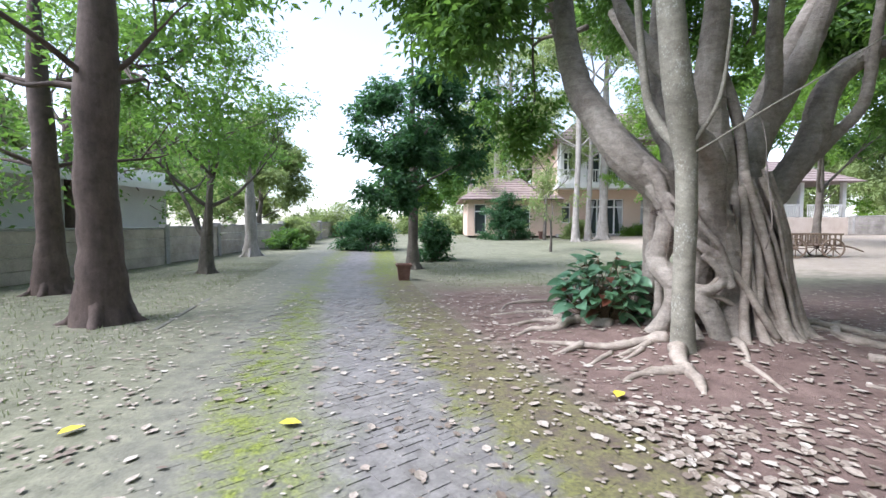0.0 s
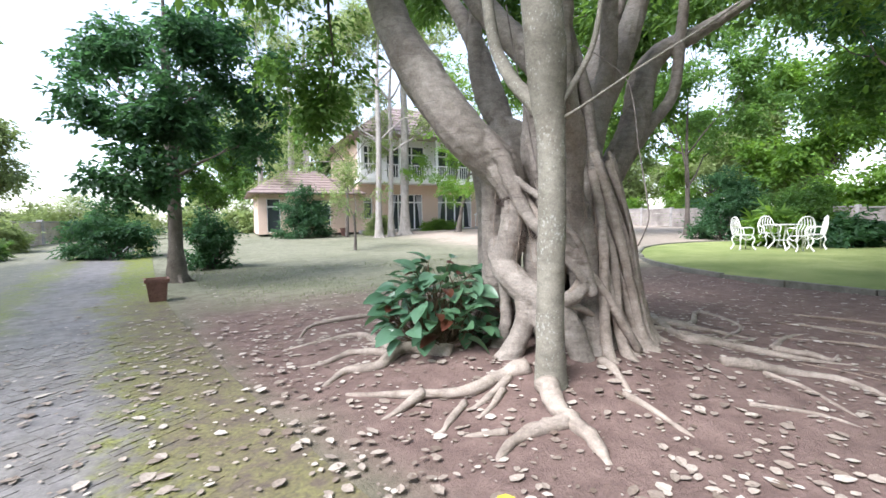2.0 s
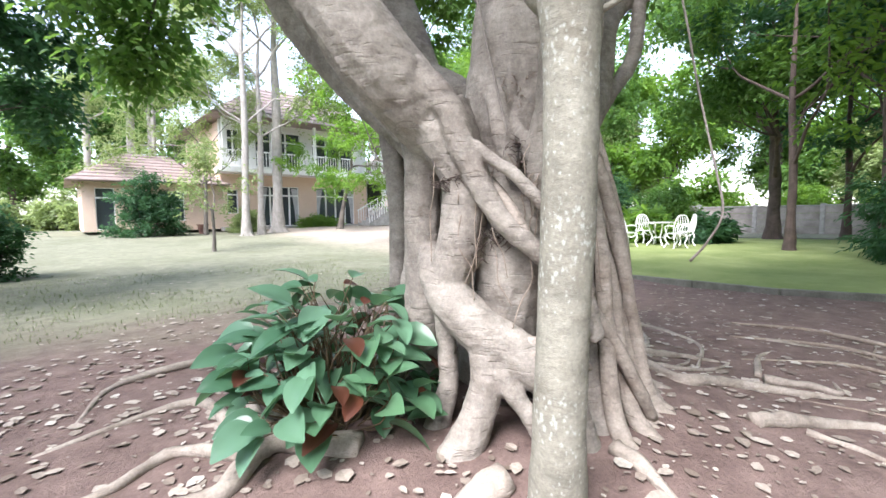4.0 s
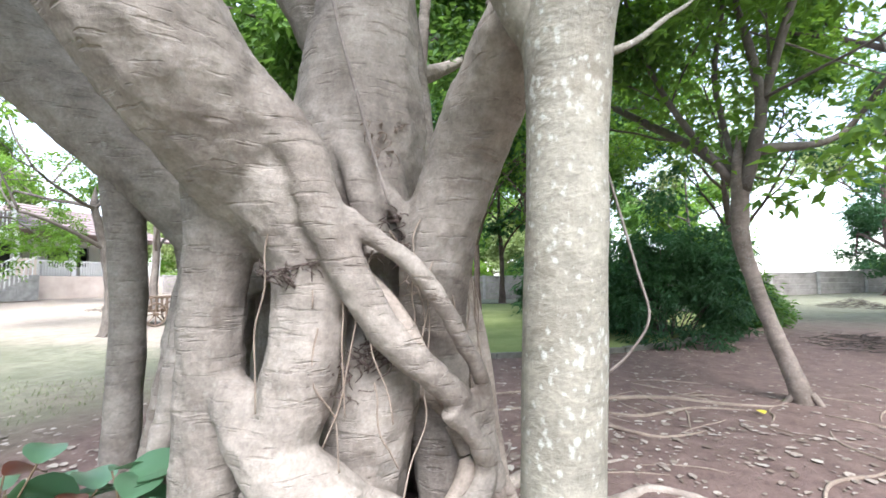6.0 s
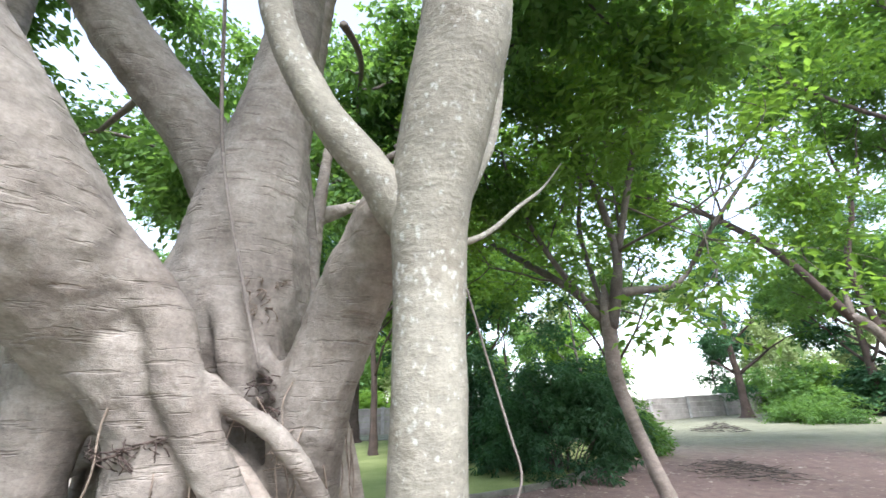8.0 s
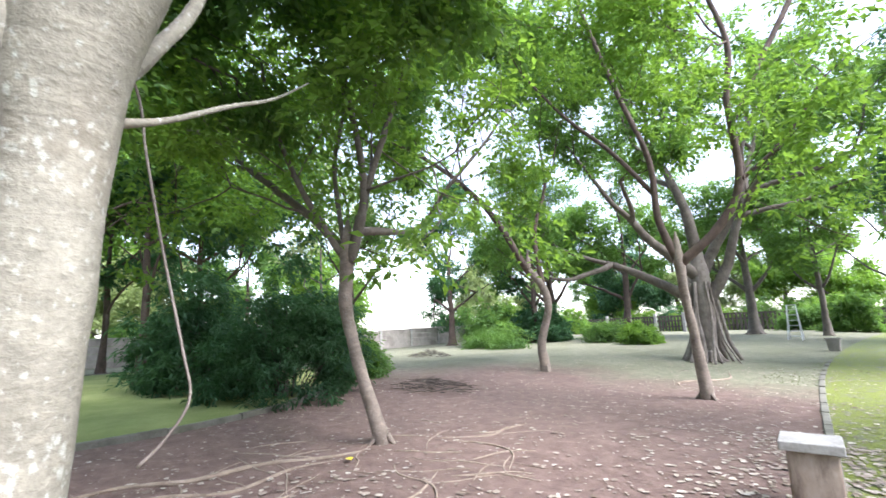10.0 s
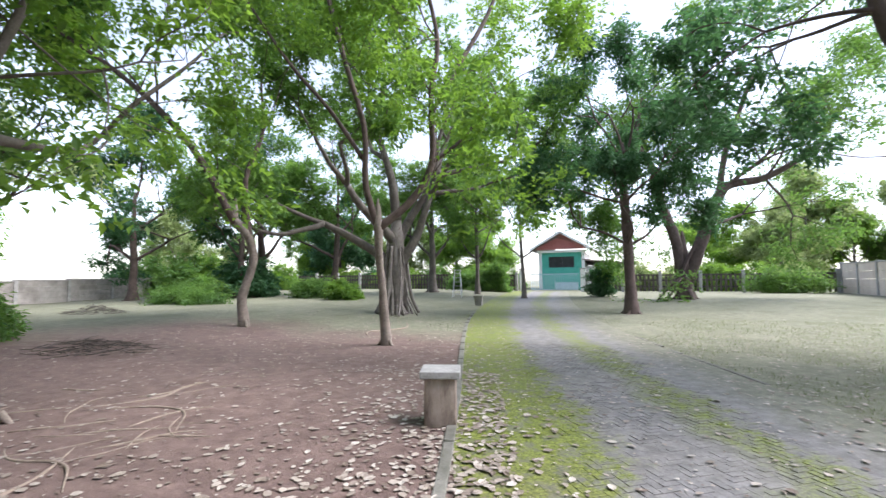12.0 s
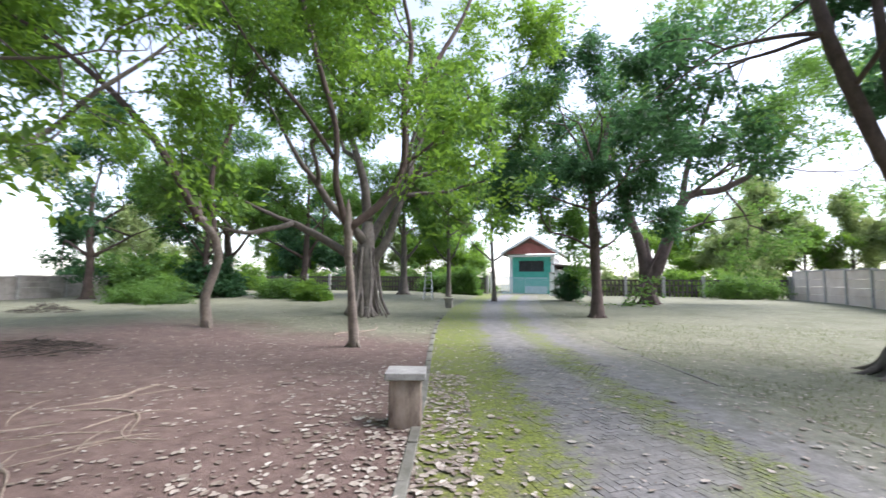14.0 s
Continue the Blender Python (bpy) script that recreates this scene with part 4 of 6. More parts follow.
# ---------------------------------------------------------------- broad-leaved plant at its foot
def add_big_leaf(verts, faces, p, d, up, length, width):
    d = Vector(d).normalized()
    s = d.cross(Vector(up))
    s = s.normalized() if s.length > 1e-3 else Vector((1, 0, 0))
    n = s.cross(d).normalized()
    if n.z < 0:
        n = -n
    base = len(verts)
    prof = (0.25, 0.82, 1.0, 1.0, 0.88, 0.58, 0.08)
    for i, w in enumerate(prof):
        f = i / (len(prof) - 1)
        c = Vector(p) + d * length * f - n * length * 0.35 * f * f
        for k in (-1, -0.5, 0, 0.5, 1):
            verts.append(c + s * (k * w * width * 0.5) + n * (abs(k) * w * width * 0.16 - (1 - abs(k)) * 0.004))
    for i in range(len(prof) - 1):
        for k in range(4):
            a = base + i * 5 + k
            faces.append((a, a + 1, a + 6, a + 5))


def big_leaf_mesh(mat, seed):
    rng = random.Random(seed)
    v, f = [], []
    add_big_leaf(v, f, (0, 0, 0), (1, 0, rng.uniform(-0.2, 0.1)), (0, rng.uniform(-0.3, 0.3), 1), 1.0, rng.uniform(0.60, 0.78))
    me = bpy.data.meshes.new("leaf")
    me.from_pydata(v, [], f)
    me.materials.append(mat)
    me.shade_smooth()
    return me


def build_broadleaf(x, y, seed, count, rad, high, leaf_len, label, name="philodendron", mat=None, old=0.12):
    rng = random.Random(seed)
    t = thing(name, x, y, land(x, y), label, "plant")
    green = [big_leaf_mesh(mat or BLUE_LEAF, k) for k in range(5)]
    red = [big_leaf_mesh(RED_LEAF, k + 9) for k in range(2)]
    for i in range(count):
        a = rng.uniform(0, 2 * math.pi)
        r = rad * math.sqrt(rng.random())
        z = high * (0.3 + 0.7 * (1 - (r / rad) ** 2) ** 0.5) * rng.uniform(0.16, 1.1)
        p = Vector((r * math.cos(a), r * math.sin(a), z))
        is_red = rng.random() < old
        L = leaf_len * rng.uniform(0.7, 1.3)
        ob = part("leaf", rng.choice(red if is_red else green), None, t, "reddish brown old leaf" if is_red else "")
        ob.matrix_local = Matrix.LocRotScale(p, Euler((rng.uniform(-0.5, 0.5), rng.uniform(-0.8, 0.3), a + rng.uniform(-0.9, 0.9))), (L, L, L))
        part("stem", tube([(p.x * 0.3, p.y * 0.3, -0.05, 0.006), (p.x * 0.75 + 0.1 * math.cos(9 * a), p.y * 0.75 + 0.1 * math.sin(9 * a), p.z * 0.6, 0.004), (*p, 0.003)], 5, 3), STALK, t, smooth=True)
    return t


build_broadleaf(2.06, 5.60, 3, 290, 0.56, 0.74, 0.18, "broad bluish green leafy plant at the fig tree's foot", old=0.10)

# ---------------------------------------------------------------- trees of the garden
T = lambda *p: list(p)
make_tree("thick brown trunked tree beside the drive", -4.7, 6.1, 21, [(0, 0, 0, 0.27), (0, 0, 0.8, 0.27), (-0.02, 0, 2.0, 0.25), (0.05, 0, 3.2, 0.26), (0.1, 0, 4.6, 0.2), (0.2, 0, 6, 0.14)], BROWN_BARK, GREEN_LEAF,
          [(3, (-0.9, 0.3, 0.25), 1.6, 0.05), (3, (0.5, 0.2, 0.8), 1.1, 0.05), (3, (-0.3, -0.8, 0.4), 1.5, 0.05), (3, (-0.3, 0.9, 0.3), 1.4, 0.05), (4, (0.1, 0.9, 0.3), 1.8, 0.06), (4, (-0.9, 0.3, 0.3), 1.8, 0.06), (4, (0.6, -0.4, 0.4), 1.5, 0.06), (5, (0.4, -0.2, 1), 1.8, 0.06)], leaves=8200, leaf_size=0.15, lift=0.0, puff=0.6)
make_tree("brown trunked tree near the boundary wall", -7.6, 8.6, 22, [(0, 0, 0, 0.23), (0, 0, 1.0, 0.22), (0, 0, 2.4, 0.2), (-0.1, 0, 4, 0.17), (-0.1, 0, 5.5, 0.1)], BROWN_BARK, GREEN_LEAF,
          [(2, (-0.5, -0.8, 0.3), 1.6, 0.05), (2, (-0.8, 0.5, 0.3), 1.7, 0.05), (2, (0.7, 0.7, 0.3), 1.6, 0.05), (3, (-0.9, 0.2, 0.3), 1.8, 0.06), (3, (0.8, 0.4, 0.3), 1.8, 0.06), (3, (0.1, 1, 0.3), 1.8, 0.06), (4, (0, -0.3, 1), 1.8, 0.07)], leaves=7200, leaf_size=0.16, lift=0.0, puff=0.65)
make_tree("leafy tree over the boundary wall", -11.3, 13.5, 122, [(0, 0, 0, 0.2), (0, 0, 1.2, 0.18), (0, 0, 2.6, 0.15), (0, 0, 4.2, 0.1)], BROWN_BARK, GREEN_LEAF,
          [(2, (0.9, 0.2, 0.3), 2.0, 0.06), (2, (-0.4, -0.9, 0.4), 2.0, 0.06), (2, (0.2, 0.9, 0.4), 2.0, 0.06), (3, (0.8, -0.4, 0.5), 2.0, 0.06), (3, (-0.6, 0.3, 0.8), 2.0, 0.06)], leaves=8400, leaf_size=0.18, puff=0.8, lift=0.05)
make_tree("many stemmed small tree with creeper round its foot", -6.5, 12.2, 23, [(0, 0, 0, 0.16), (0, 0, 0.5, 0.17), (0.02, 0, 0.9, 0.16), (0.1, 0, 1.8, 0.1), (0.15, 0, 2.6, 0.07)], GREY_BARK, GREEN_LEAF,
          [(2, (-0.5, 0.1, 0.8), 1.6, 0.08), (2, (0.45, -0.2, 0.9), 1.8, 0.09), (3, (0.9, 0.3, 0.6), 1.6, 0.06), (3, (-0.8, -0.3, 0.6), 1.6, 0.06), (4, (0, 0.2, 1), 1.6, 0.06)], leaves=8500, leaf_size=0.105, puff=0.5)
make_tree("dense dark green round headed tree beside a clay pot", -0.9, 13.3, 24, [(0, 0, 0, 0.17), (0, 0, 0.8, 0.15), (0.02, 0, 2.3, 0.14), (0, 0, 3.8, 0.11), (0, 0, 5.4, 0.07)], GREY_BARK, DARK_LEAF,
          [(2, (-0.9, -0.2, 0.6), 0.88, 0.05), (2, (0.9, -0.3, 0.6), 0.88, 0.05), (2, (0.1, 0.9, 0.6), 0.88, 0.05), (2, (0, -1, 0.55), 0.80, 0.05), (3, (-0.8, 0.3, 0.3), 0.96, 0.05), (3, (0.8, 0.3, 0.3), 1.04, 0.05), (3, (0, -1, 0.3), 0.88, 0.05), (4, (0.2, 0, 1), 0.96, 0.05)], leaves=25210, leaf_size=0.155, lift=0.12, puff=0.5)
make_tree("slender forked tree leaning over bare soil", 7.22, 1.3, 25, [(-0.00, 0.00, -0.01, 0.106), (0.09, 0.16, 0.60, 0.093), (0.19, 0.35, 1.35, 0.089), (0.23, 0.46, 1.94, 0.097), (0.15, 0.47, 2.61, 0.106)], SLIM_BARK, BRIGHT_LEAF,
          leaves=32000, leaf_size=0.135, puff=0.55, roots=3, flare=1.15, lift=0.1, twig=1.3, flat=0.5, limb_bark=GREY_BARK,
          paths=[[(-0.02, 0.36, 3.00, 0.070), (2.25, -1.83, 3.73, 0.050), (1.72, -2.33, 4.58, 0.042), (1.28, -3.01, 5.52, 0.032), (0.88, -3.47, 6.33, 0.020)],
                 [(0.16, 0.46, 2.54, 0.080), (0.38, 0.57, 2.90, 0.076), (0.96, 0.90, 3.47, 0.066), (1.90, 1.60, 4.36, 0.053), (2.78, 2.23, 5.22, 0.040), (3.66, 2.82, 5.70, 0.027)],
                  [(0.23, 0.54, 2.69, 0.057), (0.19, 0.83, 3.08, 0.049), (0.22, 1.21, 3.73, 0.040), (0.21, 1.58, 4.59, 0.031), (0.04, 1.79, 5.37, 0.022)],
                  [(0.14, 0.45, 2.54, 0.089), (-0.02, 0.36, 3.05, 0.080), (-0.15, 0.32, 3.57, 0.062), (-0.03, 0.40, 4.51, 0.049), (0.16, 0.58, 5.65, 0.036), (0.13, 0.68, 6.65, 0.022)],
                  [(-0.14, 0.31, 3.50, 0.053), (-0.27, 0.05, 4.48, 0.049), (-0.39, -0.32, 5.75, 0.040), (-0.56, -0.70, 7.12, 0.027)],
                  [(0.18, 0.53, 2.91, 0.040), (0.50, 0.57, 4.16, 0.036), (0.59, 0.39, 5.27, 0.027), (0.82, 0.46, 6.40, 0.017)]])
make_tree("slender crooked tree with a knotted foot on soil", 11.73, -6.18, 26, [(0.00, -0.00, -0.02, 0.154), (0.00, 0.10, 0.86, 0.132), (-0.29, -0.02, 1.95, 0.122), (-0.21, 0.14, 2.68, 0.122), (0.03, 0.41, 3.15, 0.110)], SLIM_BARK, GREEN_LEAF,
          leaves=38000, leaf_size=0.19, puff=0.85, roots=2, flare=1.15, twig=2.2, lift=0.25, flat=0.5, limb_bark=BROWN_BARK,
          leafy_from=2, paths=[[(0.03, 0.41, 3.06, 0.110), (0.63, 1.18, 4.90, 0.099), (1.51, 1.88, 6.27, 0.088), (2.44, 2.58, 7.30, 0.066), (3.57, 3.60, 8.32, 0.044)],
                  [(-0.24, 0.09, 2.50, 0.088), (-0.10, 0.18, 4.37, 0.077), (-0.38, -0.16, 5.90, 0.055), (-0.36, -0.08, 7.44, 0.033)]])
make_tree("slender grey tree with rising dark limbs", 6.25, -5.18, 27, [(0.00, -0.00, -0.03, 0.117), (0.01, 0.14, 1.08, 0.096), (0.03, 0.27, 1.96, 0.089), (0.02, 0.36, 2.72, 0.103)], SLIM_BARK, BRIGHT_LEAF,
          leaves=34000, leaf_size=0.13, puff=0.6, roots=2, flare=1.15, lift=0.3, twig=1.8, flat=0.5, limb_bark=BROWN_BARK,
          leafy_from=3, paths=[[(0.02, 0.35, 2.66, 0.089), (0.24, 0.53, 3.64, 0.076), (0.26, 0.58, 4.95, 0.062), (0.56, 0.91, 6.43, 0.055), (0.91, 1.32, 8.33, 0.048), (1.18, 1.66, 10.13, 0.027)],
                  [(0.01, 0.34, 2.66, 0.096), (-0.64, -0.03, 3.32, 0.089), (-1.07, -0.19, 4.16, 0.076), (-1.18, 0.05, 5.73, 0.062), (-1.34, 0.05, 6.95, 0.055), (-1.18, 0.51, 8.36, 0.034)],
                  [(-1.16, 0.01, 5.24, 0.055), (-1.67, -0.44, 6.50, 0.055), (-2.26, -0.93, 7.91, 0.048), (-2.67, -1.26, 9.36, 0.027)],
                  [(0.28, 0.50, 4.18, 0.055), (0.97, 0.86, 5.34, 0.048), (1.84, 1.26, 6.47, 0.041), (2.67, 1.78, 7.91, 0.027)],
                  [(-1.07, -0.19, 4.16, 0.041), (-1.87, -0.30, 4.74, 0.034), (-2.57, -0.41, 5.66, 0.027)]])
make_tree("old fig with pale plaited roots beside the drive", 9.8, -12.0, 28, [(0, 0, 0, 0.26), (0, 0, 0.8, 0.26), (0, 0, 1.8, 0.34), (0, 0, 2.8, 0.32), (0, 0, 3.8, 0.18)], FIGB_DARK, GREEN_LEAF,
          [(2, (-0.6, -0.2, 1.0), 3.38, 0.22), (2, (0.8, 0.3, 0.8), 3.38, 0.22), (3, (0.3, 0.9, 0.9), 3.12, 0.22), (3, (-0.4, -0.5, 1), 3.38, 0.22), (4, (0.1, 0, 1), 3.38, 0.22)], leaves=34000, leaf_size=0.186, puff=0.7, roots=11, flare=1.1, limb_bark=GREY_BARK,
          extra=[[(rr * math.cos(a), rr * math.sin(a), -0.05, th), (0.62 * rr * math.cos(a + tw), 0.62 * rr * math.sin(a + tw), 0.7, th * 1.2), (0.50 * math.cos(a + 2 * tw), 0.50 * math.sin(a + 2 * tw), 1.6, th), (0.36 * math.cos(a + 2 * tw), 0.36 * math.sin(a + 2 * tw), 2.7, th * 0.8)]
                 for a, rr, th, tw in ((0.44 * k + 0.13 * math.sin(5 * k), 0.85 + 0.2 * math.sin(3 * k), 0.055 + 0.025 * math.sin(7 * k), 0.16 * math.sin(4 * k + 1)) for k in range(15))] + [[(0.75, -0.6, 0, 0.09), (0.72, -0.55, 1.5, 0.085), (0.6, -0.4, 3.0, 0.08)]])
make_tree("dark leaved tree beside the drive", 1.1, -14.5, 29, [(0, 0, 0, 0.21), (0, 0, 1.0, 0.19), (0.05, 0, 2.6, 0.18), (0.1, 0, 4.2, 0.15), (0.1, 0, 6.0, 0.10)], BROWN_BARK, DARK_LEAF,
          [(2, (0.9, 0.2, 0.5), 1.9, 0.06), (2, (-0.8, -0.5, 0.5), 1.5, 0.06), (2, (0.1, 0.9, 0.5), 1.5, 0.06), (3, (0.8, 0.4, 0.4), 1.7, 0.06), (3, (-0.8, 0.2, 0.5), 1.7, 0.06), (3, (0, -0.9, 0.4), 1.6, 0.05), (4, (0.6, 0.4, 0.8), 1.9, 0.06), (4, (-0.5, 0.1, 0.8), 1.9, 0.06), (4, (0, 0, 1), 1.9, 0.06)], leaves=38000, leaf_size=0.164, puff=0.6)
make_tree("dark tree forked low into two curved stems", -1.3, -23.0, 30, [(-0.25, -0.06, -0.12, 0.385), (-0.26, -0.00, 0.63, 0.356), (-0.17, 0.06, 1.29, 0.385)], BROWN_BARK, GREEN_LEAF,
          leaves=46000, leaf_size=0.2, puff=1.1, roots=3, flare=1.2, twig=3.0, flat=0.5,
          paths=[[(-0.04, 0.08, 1.22, 0.296), (0.19, 0.27, 3.26, 0.266), (0.81, 0.51, 5.06, 0.266), (1.11, 0.70, 6.87, 0.207), (1.90, 0.96, 8.51, 0.148), (1.54, 1.07, 10.81, 0.089)],
                  [(-0.33, 0.02, 1.13, 0.356), (-0.77, 0.03, 2.27, 0.326), (-1.44, 0.04, 4.08, 0.296), (-2.27, 0.02, 5.82, 0.237), (-4.06, -0.27, 6.21, 0.177), (-6.18, -0.55, 7.52, 0.119), (-7.18, -0.60, 9.16, 0.089)],
                  [(-1.94, 0.05, 5.39, 0.177), (-2.30, 0.14, 7.52, 0.148), (-2.97, 0.17, 9.49, 0.119), (-3.65, 0.19, 11.46, 0.089)]])
make_tree("big dark trunked fig with spreading buttress roots", -3.88, -5.6, 31, [(-0.03, -0.00, -0.02, 0.327), (-0.04, 0.05, 0.79, 0.267), (-0.08, 0.13, 1.95, 0.245), (-0.04, 0.20, 2.79, 0.225), (-0.10, 0.25, 3.30, 0.090)], GREY_BARK, DARK_LEAF,
          leaves=52000, leaf_size=0.15, roots=9, flare=1.05, lift=0.0, puff=0.5, twig=1.5, flat=0.5, limb_bark=BROWN_BARK,
          leafy_from=2, paths=[[(0.17, 0.25, 3.00, 0.133), (0.52, 0.37, 3.74, 0.126), (0.87, 0.50, 4.69, 0.119), (1.20, 0.63, 5.64, 0.111), (1.42, 0.75, 6.69, 0.089), (1.56, 0.87, 7.96, 0.060)],
                  [(-0.20, 0.22, 3.42, 0.193), (-0.34, 0.28, 4.58, 0.163), (-0.44, 0.35, 5.74, 0.133), (-0.67, 0.41, 7.11, 0.096), (-0.79, 0.50, 8.59, 0.060)],
                  [(-0.04, 0.24, 3.32, 0.111), (0.20, 0.35, 4.27, 0.089), (0.40, 0.47, 5.32, 0.081), (0.48, 0.58, 6.69, 0.067), (0.26, 0.64, 7.95, 0.044)],
                  [(-0.40, 0.14, 2.79, 0.089), (-0.93, 0.08, 3.32, 0.074), (-1.56, -0.00, 3.63, 0.060), (-2.29, -0.10, 4.05, 0.037)],
                  [(-0.37, 0.28, 4.58, 0.074), (-1.06, 0.22, 5.42, 0.060), (-1.90, 0.11, 6.06, 0.044), (-2.74, 0.01, 6.69, 0.030)]],
          extra=[[(0.95 * math.cos(a), 0.95 * math.sin(a), -0.03, 0.04), (0.62 * math.cos(a), 0.62 * math.sin(a), 0.08, 0.058), (0.42 * math.cos(a), 0.42 * math.sin(a), 0.32, 0.058), (0.235 * math.cos(a + .2), 0.235 * math.sin(a + .2), 0.95, 0.05), (0.16 * math.cos(a + .5), 0.16 * math.sin(a + .5), 3.1, 0.012)] for a in (k * 0.57 + 0.2 * math.sin(3 * k) for k in range(11))])
make_bush("tall dark bamboo clump behind the soil", 14.6, 3.4, 42, (4.2, 3.4, 3.7), DARK_LEAF, 15000, 0.20, "bamboo", 0.22, 0.5, 150, fluff=0.11)
make_bush("dark feathery bamboo clump on the soil's edge", 11.7, 1.6, 41, (2.9, 3.8, 3.5), DARK_LEAF, 21000, 0.17, "bamboo", 0.2, 0.45, 150, fluff=0.12)


# ---------------------------------------------------------------- walls round the garden
def wall_run(name, a, b, high_a, high_b, mat, label, panel=3.0, thick=0.14):
    a, b = Vector(a), Vector(b)
    L = (b - a).length
    n = max(1, round(L / panel))
    t = thing(name, a.x, a.y, 0, label, "wall", kind="structure", turn=math.degrees(math.atan2(b.y - a.y, b.x - a.x)))
    d = (b - a) / L
    for i in range(n):
        s0, s1 = L * i / n, L * (i + 1) / n
        m = a + d * (s0 + s1) / 2
        h = high_a + (high_b - high_a) * (i + 0.5) / n
        z = land(m.x, m.y)
        w = s1 - s0 - 0.20
        for k in range(4):
            part("panel", box((w, thick, h / 4 - 0.012), ((s0 + s1) / 2, 0, z + h * (k + 0.5) / 4), bevel=0.008), mat, t)
        part("coping", box((w, thick + 0.08, 0.06), ((s0 + s1) / 2, 0, z + h + 0.03), bevel=0.01), CONCRETE, t)
        part("post", box((0.2, 0.24, h + 0.35), (s0, 0, z + h / 2 - 0.05), bevel=0.012), CONCRETE, t)
    return t


wall_run("wall_west", (-12.2, -35), (-9.95, 2.5), 2.0, 1.5, PINK_WALL, "weathered pinkish grey block boundary wall with posts")
wall_run("wall_northwest", (-9.95, 2.5), (-8.1, 33), 1.25, 1.05, BEIGE_WALL, "stained beige block boundary wall with posts")
wall_run("wall_east", (29.5, 2), (32, 40), 1.45, 1.3, OLD_CONCRETE, "stained grey concrete boundary wall behind plants")
wall_run("wall_southeast", (38, -35), (29.5, 2), 1.3, 1.35, OLD_CONCRETE, "stained grey concrete boundary wall under trees")


# ---------------------------------------------------------------- kerbs, round lawn, pillar, pots
def strip(name, line, width, high, mat, label, piece=0.9, category="kerb"):
    """A run of low edging stones along a line of (x, y)."""
    t = thing(name, 0, 0, 0, label, category, kind="structure")
    rng = random.Random(7)
    acc = [Vector(p) for p in line]
    for a, b in zip(acc, acc[1:]):
        d = b - a
        n = max(1, round(d.length / piece))
        for k in range(n):
            m = a + d * (k + 0.5) / n
            part("kerb_stone", box((d.length / n - 0.012, width, high + 0.2), (m.x, m.y, land(m.x, m.y) + high / 2 - 0.1 + rng.uniform(-0.008, 0.008)),
                 (rng.uniform(-1, 1), rng.uniform(-1, 1), math.degrees(math.atan2(d.y, d.x)) + rng.uniform(-0.6, 0.6)), 0.012), mat, t)
    return t


strip("kerb_east", [(drive_mid(y) + 2.30, y) for y in np.arange(-14, 1.9, 1.0)], 0.10, 0.03, KERB, "low mossy grey concrete kerb between drive and soil")
for k0, k1 in ((-8.5, -3.4), (-1.6, -0.5), (5.6, 8.1)):
    strip("kerb_west", [(drive_mid(y) - 2.26, y) for y in np.arange(k0, k1, 0.8)], 0.07, 0.012, KERB, "thin worn kerb along the drive's grassy side", 1.0)
LAWN_AT, LAWN_R = (16.4, 6.3), 7.1
strip("kerb_round", [(LAWN_AT[0] + LAWN_R * math.cos(a), LAWN_AT[1] + LAWN_R * math.sin(a)) for a in np.linspace(0, 2 * math.pi, 37)], 0.11, 0.10, KERB, "dark weathered kerb round the mossy lawn", 1.3)


def build_lawn():
    bm = bmesh.new()
    rings = []
    for r in np.linspace(0.02, LAWN_R - 0.05, 14):
        ring = []
        for k in range(48):
            a = 2 * math.pi * k / 48
            x, y = LAWN_AT[0] + r * math.cos(a), LAWN_AT[1] + r * math.sin(a)
            ring.append(bm.verts.new((x, y, land(x, y) + 0.06 + 0.02 * noise.noise((x, y, 5)))))
        rings.append(ring)
    for a, b in zip(rings, rings[1:]):
        for k in range(48):
            bm.faces.new((a[k], b[k], b[(k + 1) % 48], a[(k + 1) % 48]))
    bm.faces.new(rings[0])
    tagged(part("lawn", bm, LAWN, smooth=True), "round yellow green mossy lawn with a garden table", "lawn", kind="structure")


build_lawn()


def build_pillar(x, y, turn):
    z = land(x, y)
    t = thing("stone_pillar", x, y, z, "short mossy stone pillar with a flat grey concrete cap", "pillar", turn=turn)
    bm = bmesh.new()
    add_box(bm, (0.33, 0.33, 0.50), (0, 0, 0.23), bevel=0.02)
    bmesh.ops.subdivide_edges(bm, edges=bm.edges[:], cuts=2, use_grid_fill=True)
    for v in bm.verts:
        v.co += Vector((1, 1, 0)) * 0.012 * noise.noise(v.co * 9)
    part("shaft", bm, PILLAR, t, "brown stained shaft, dark and damp at its foot", True)
    part("cap", box((0.41, 0.41, 0.075), (0, 0, 0.515), bevel=0.01), CONCRETE, t)
    return t


m, nt, bsdf, out = material("stained_pillar")
n1 = tex(nt, "ShaderNodeTexNoise", 7.0, (1, 1, 0.35), Detail=7.0, Roughness=0.7)
nt.links.new(ramp(nt, n1.outputs[0], (0.3, (0.12, 0.085, 0.07)), (0.55, (0.34, 0.27, 0.22)), (0.75, (0.46, 0.39, 0.33))), bsdf.inputs["Base Color"])
bsdf.inputs["Roughness"].default_value = 0.9
bump(nt, bsdf, n1.outputs[0], 0.7, 0.015)
PILLAR = m
build_pillar(2.86, -0.52, 20)


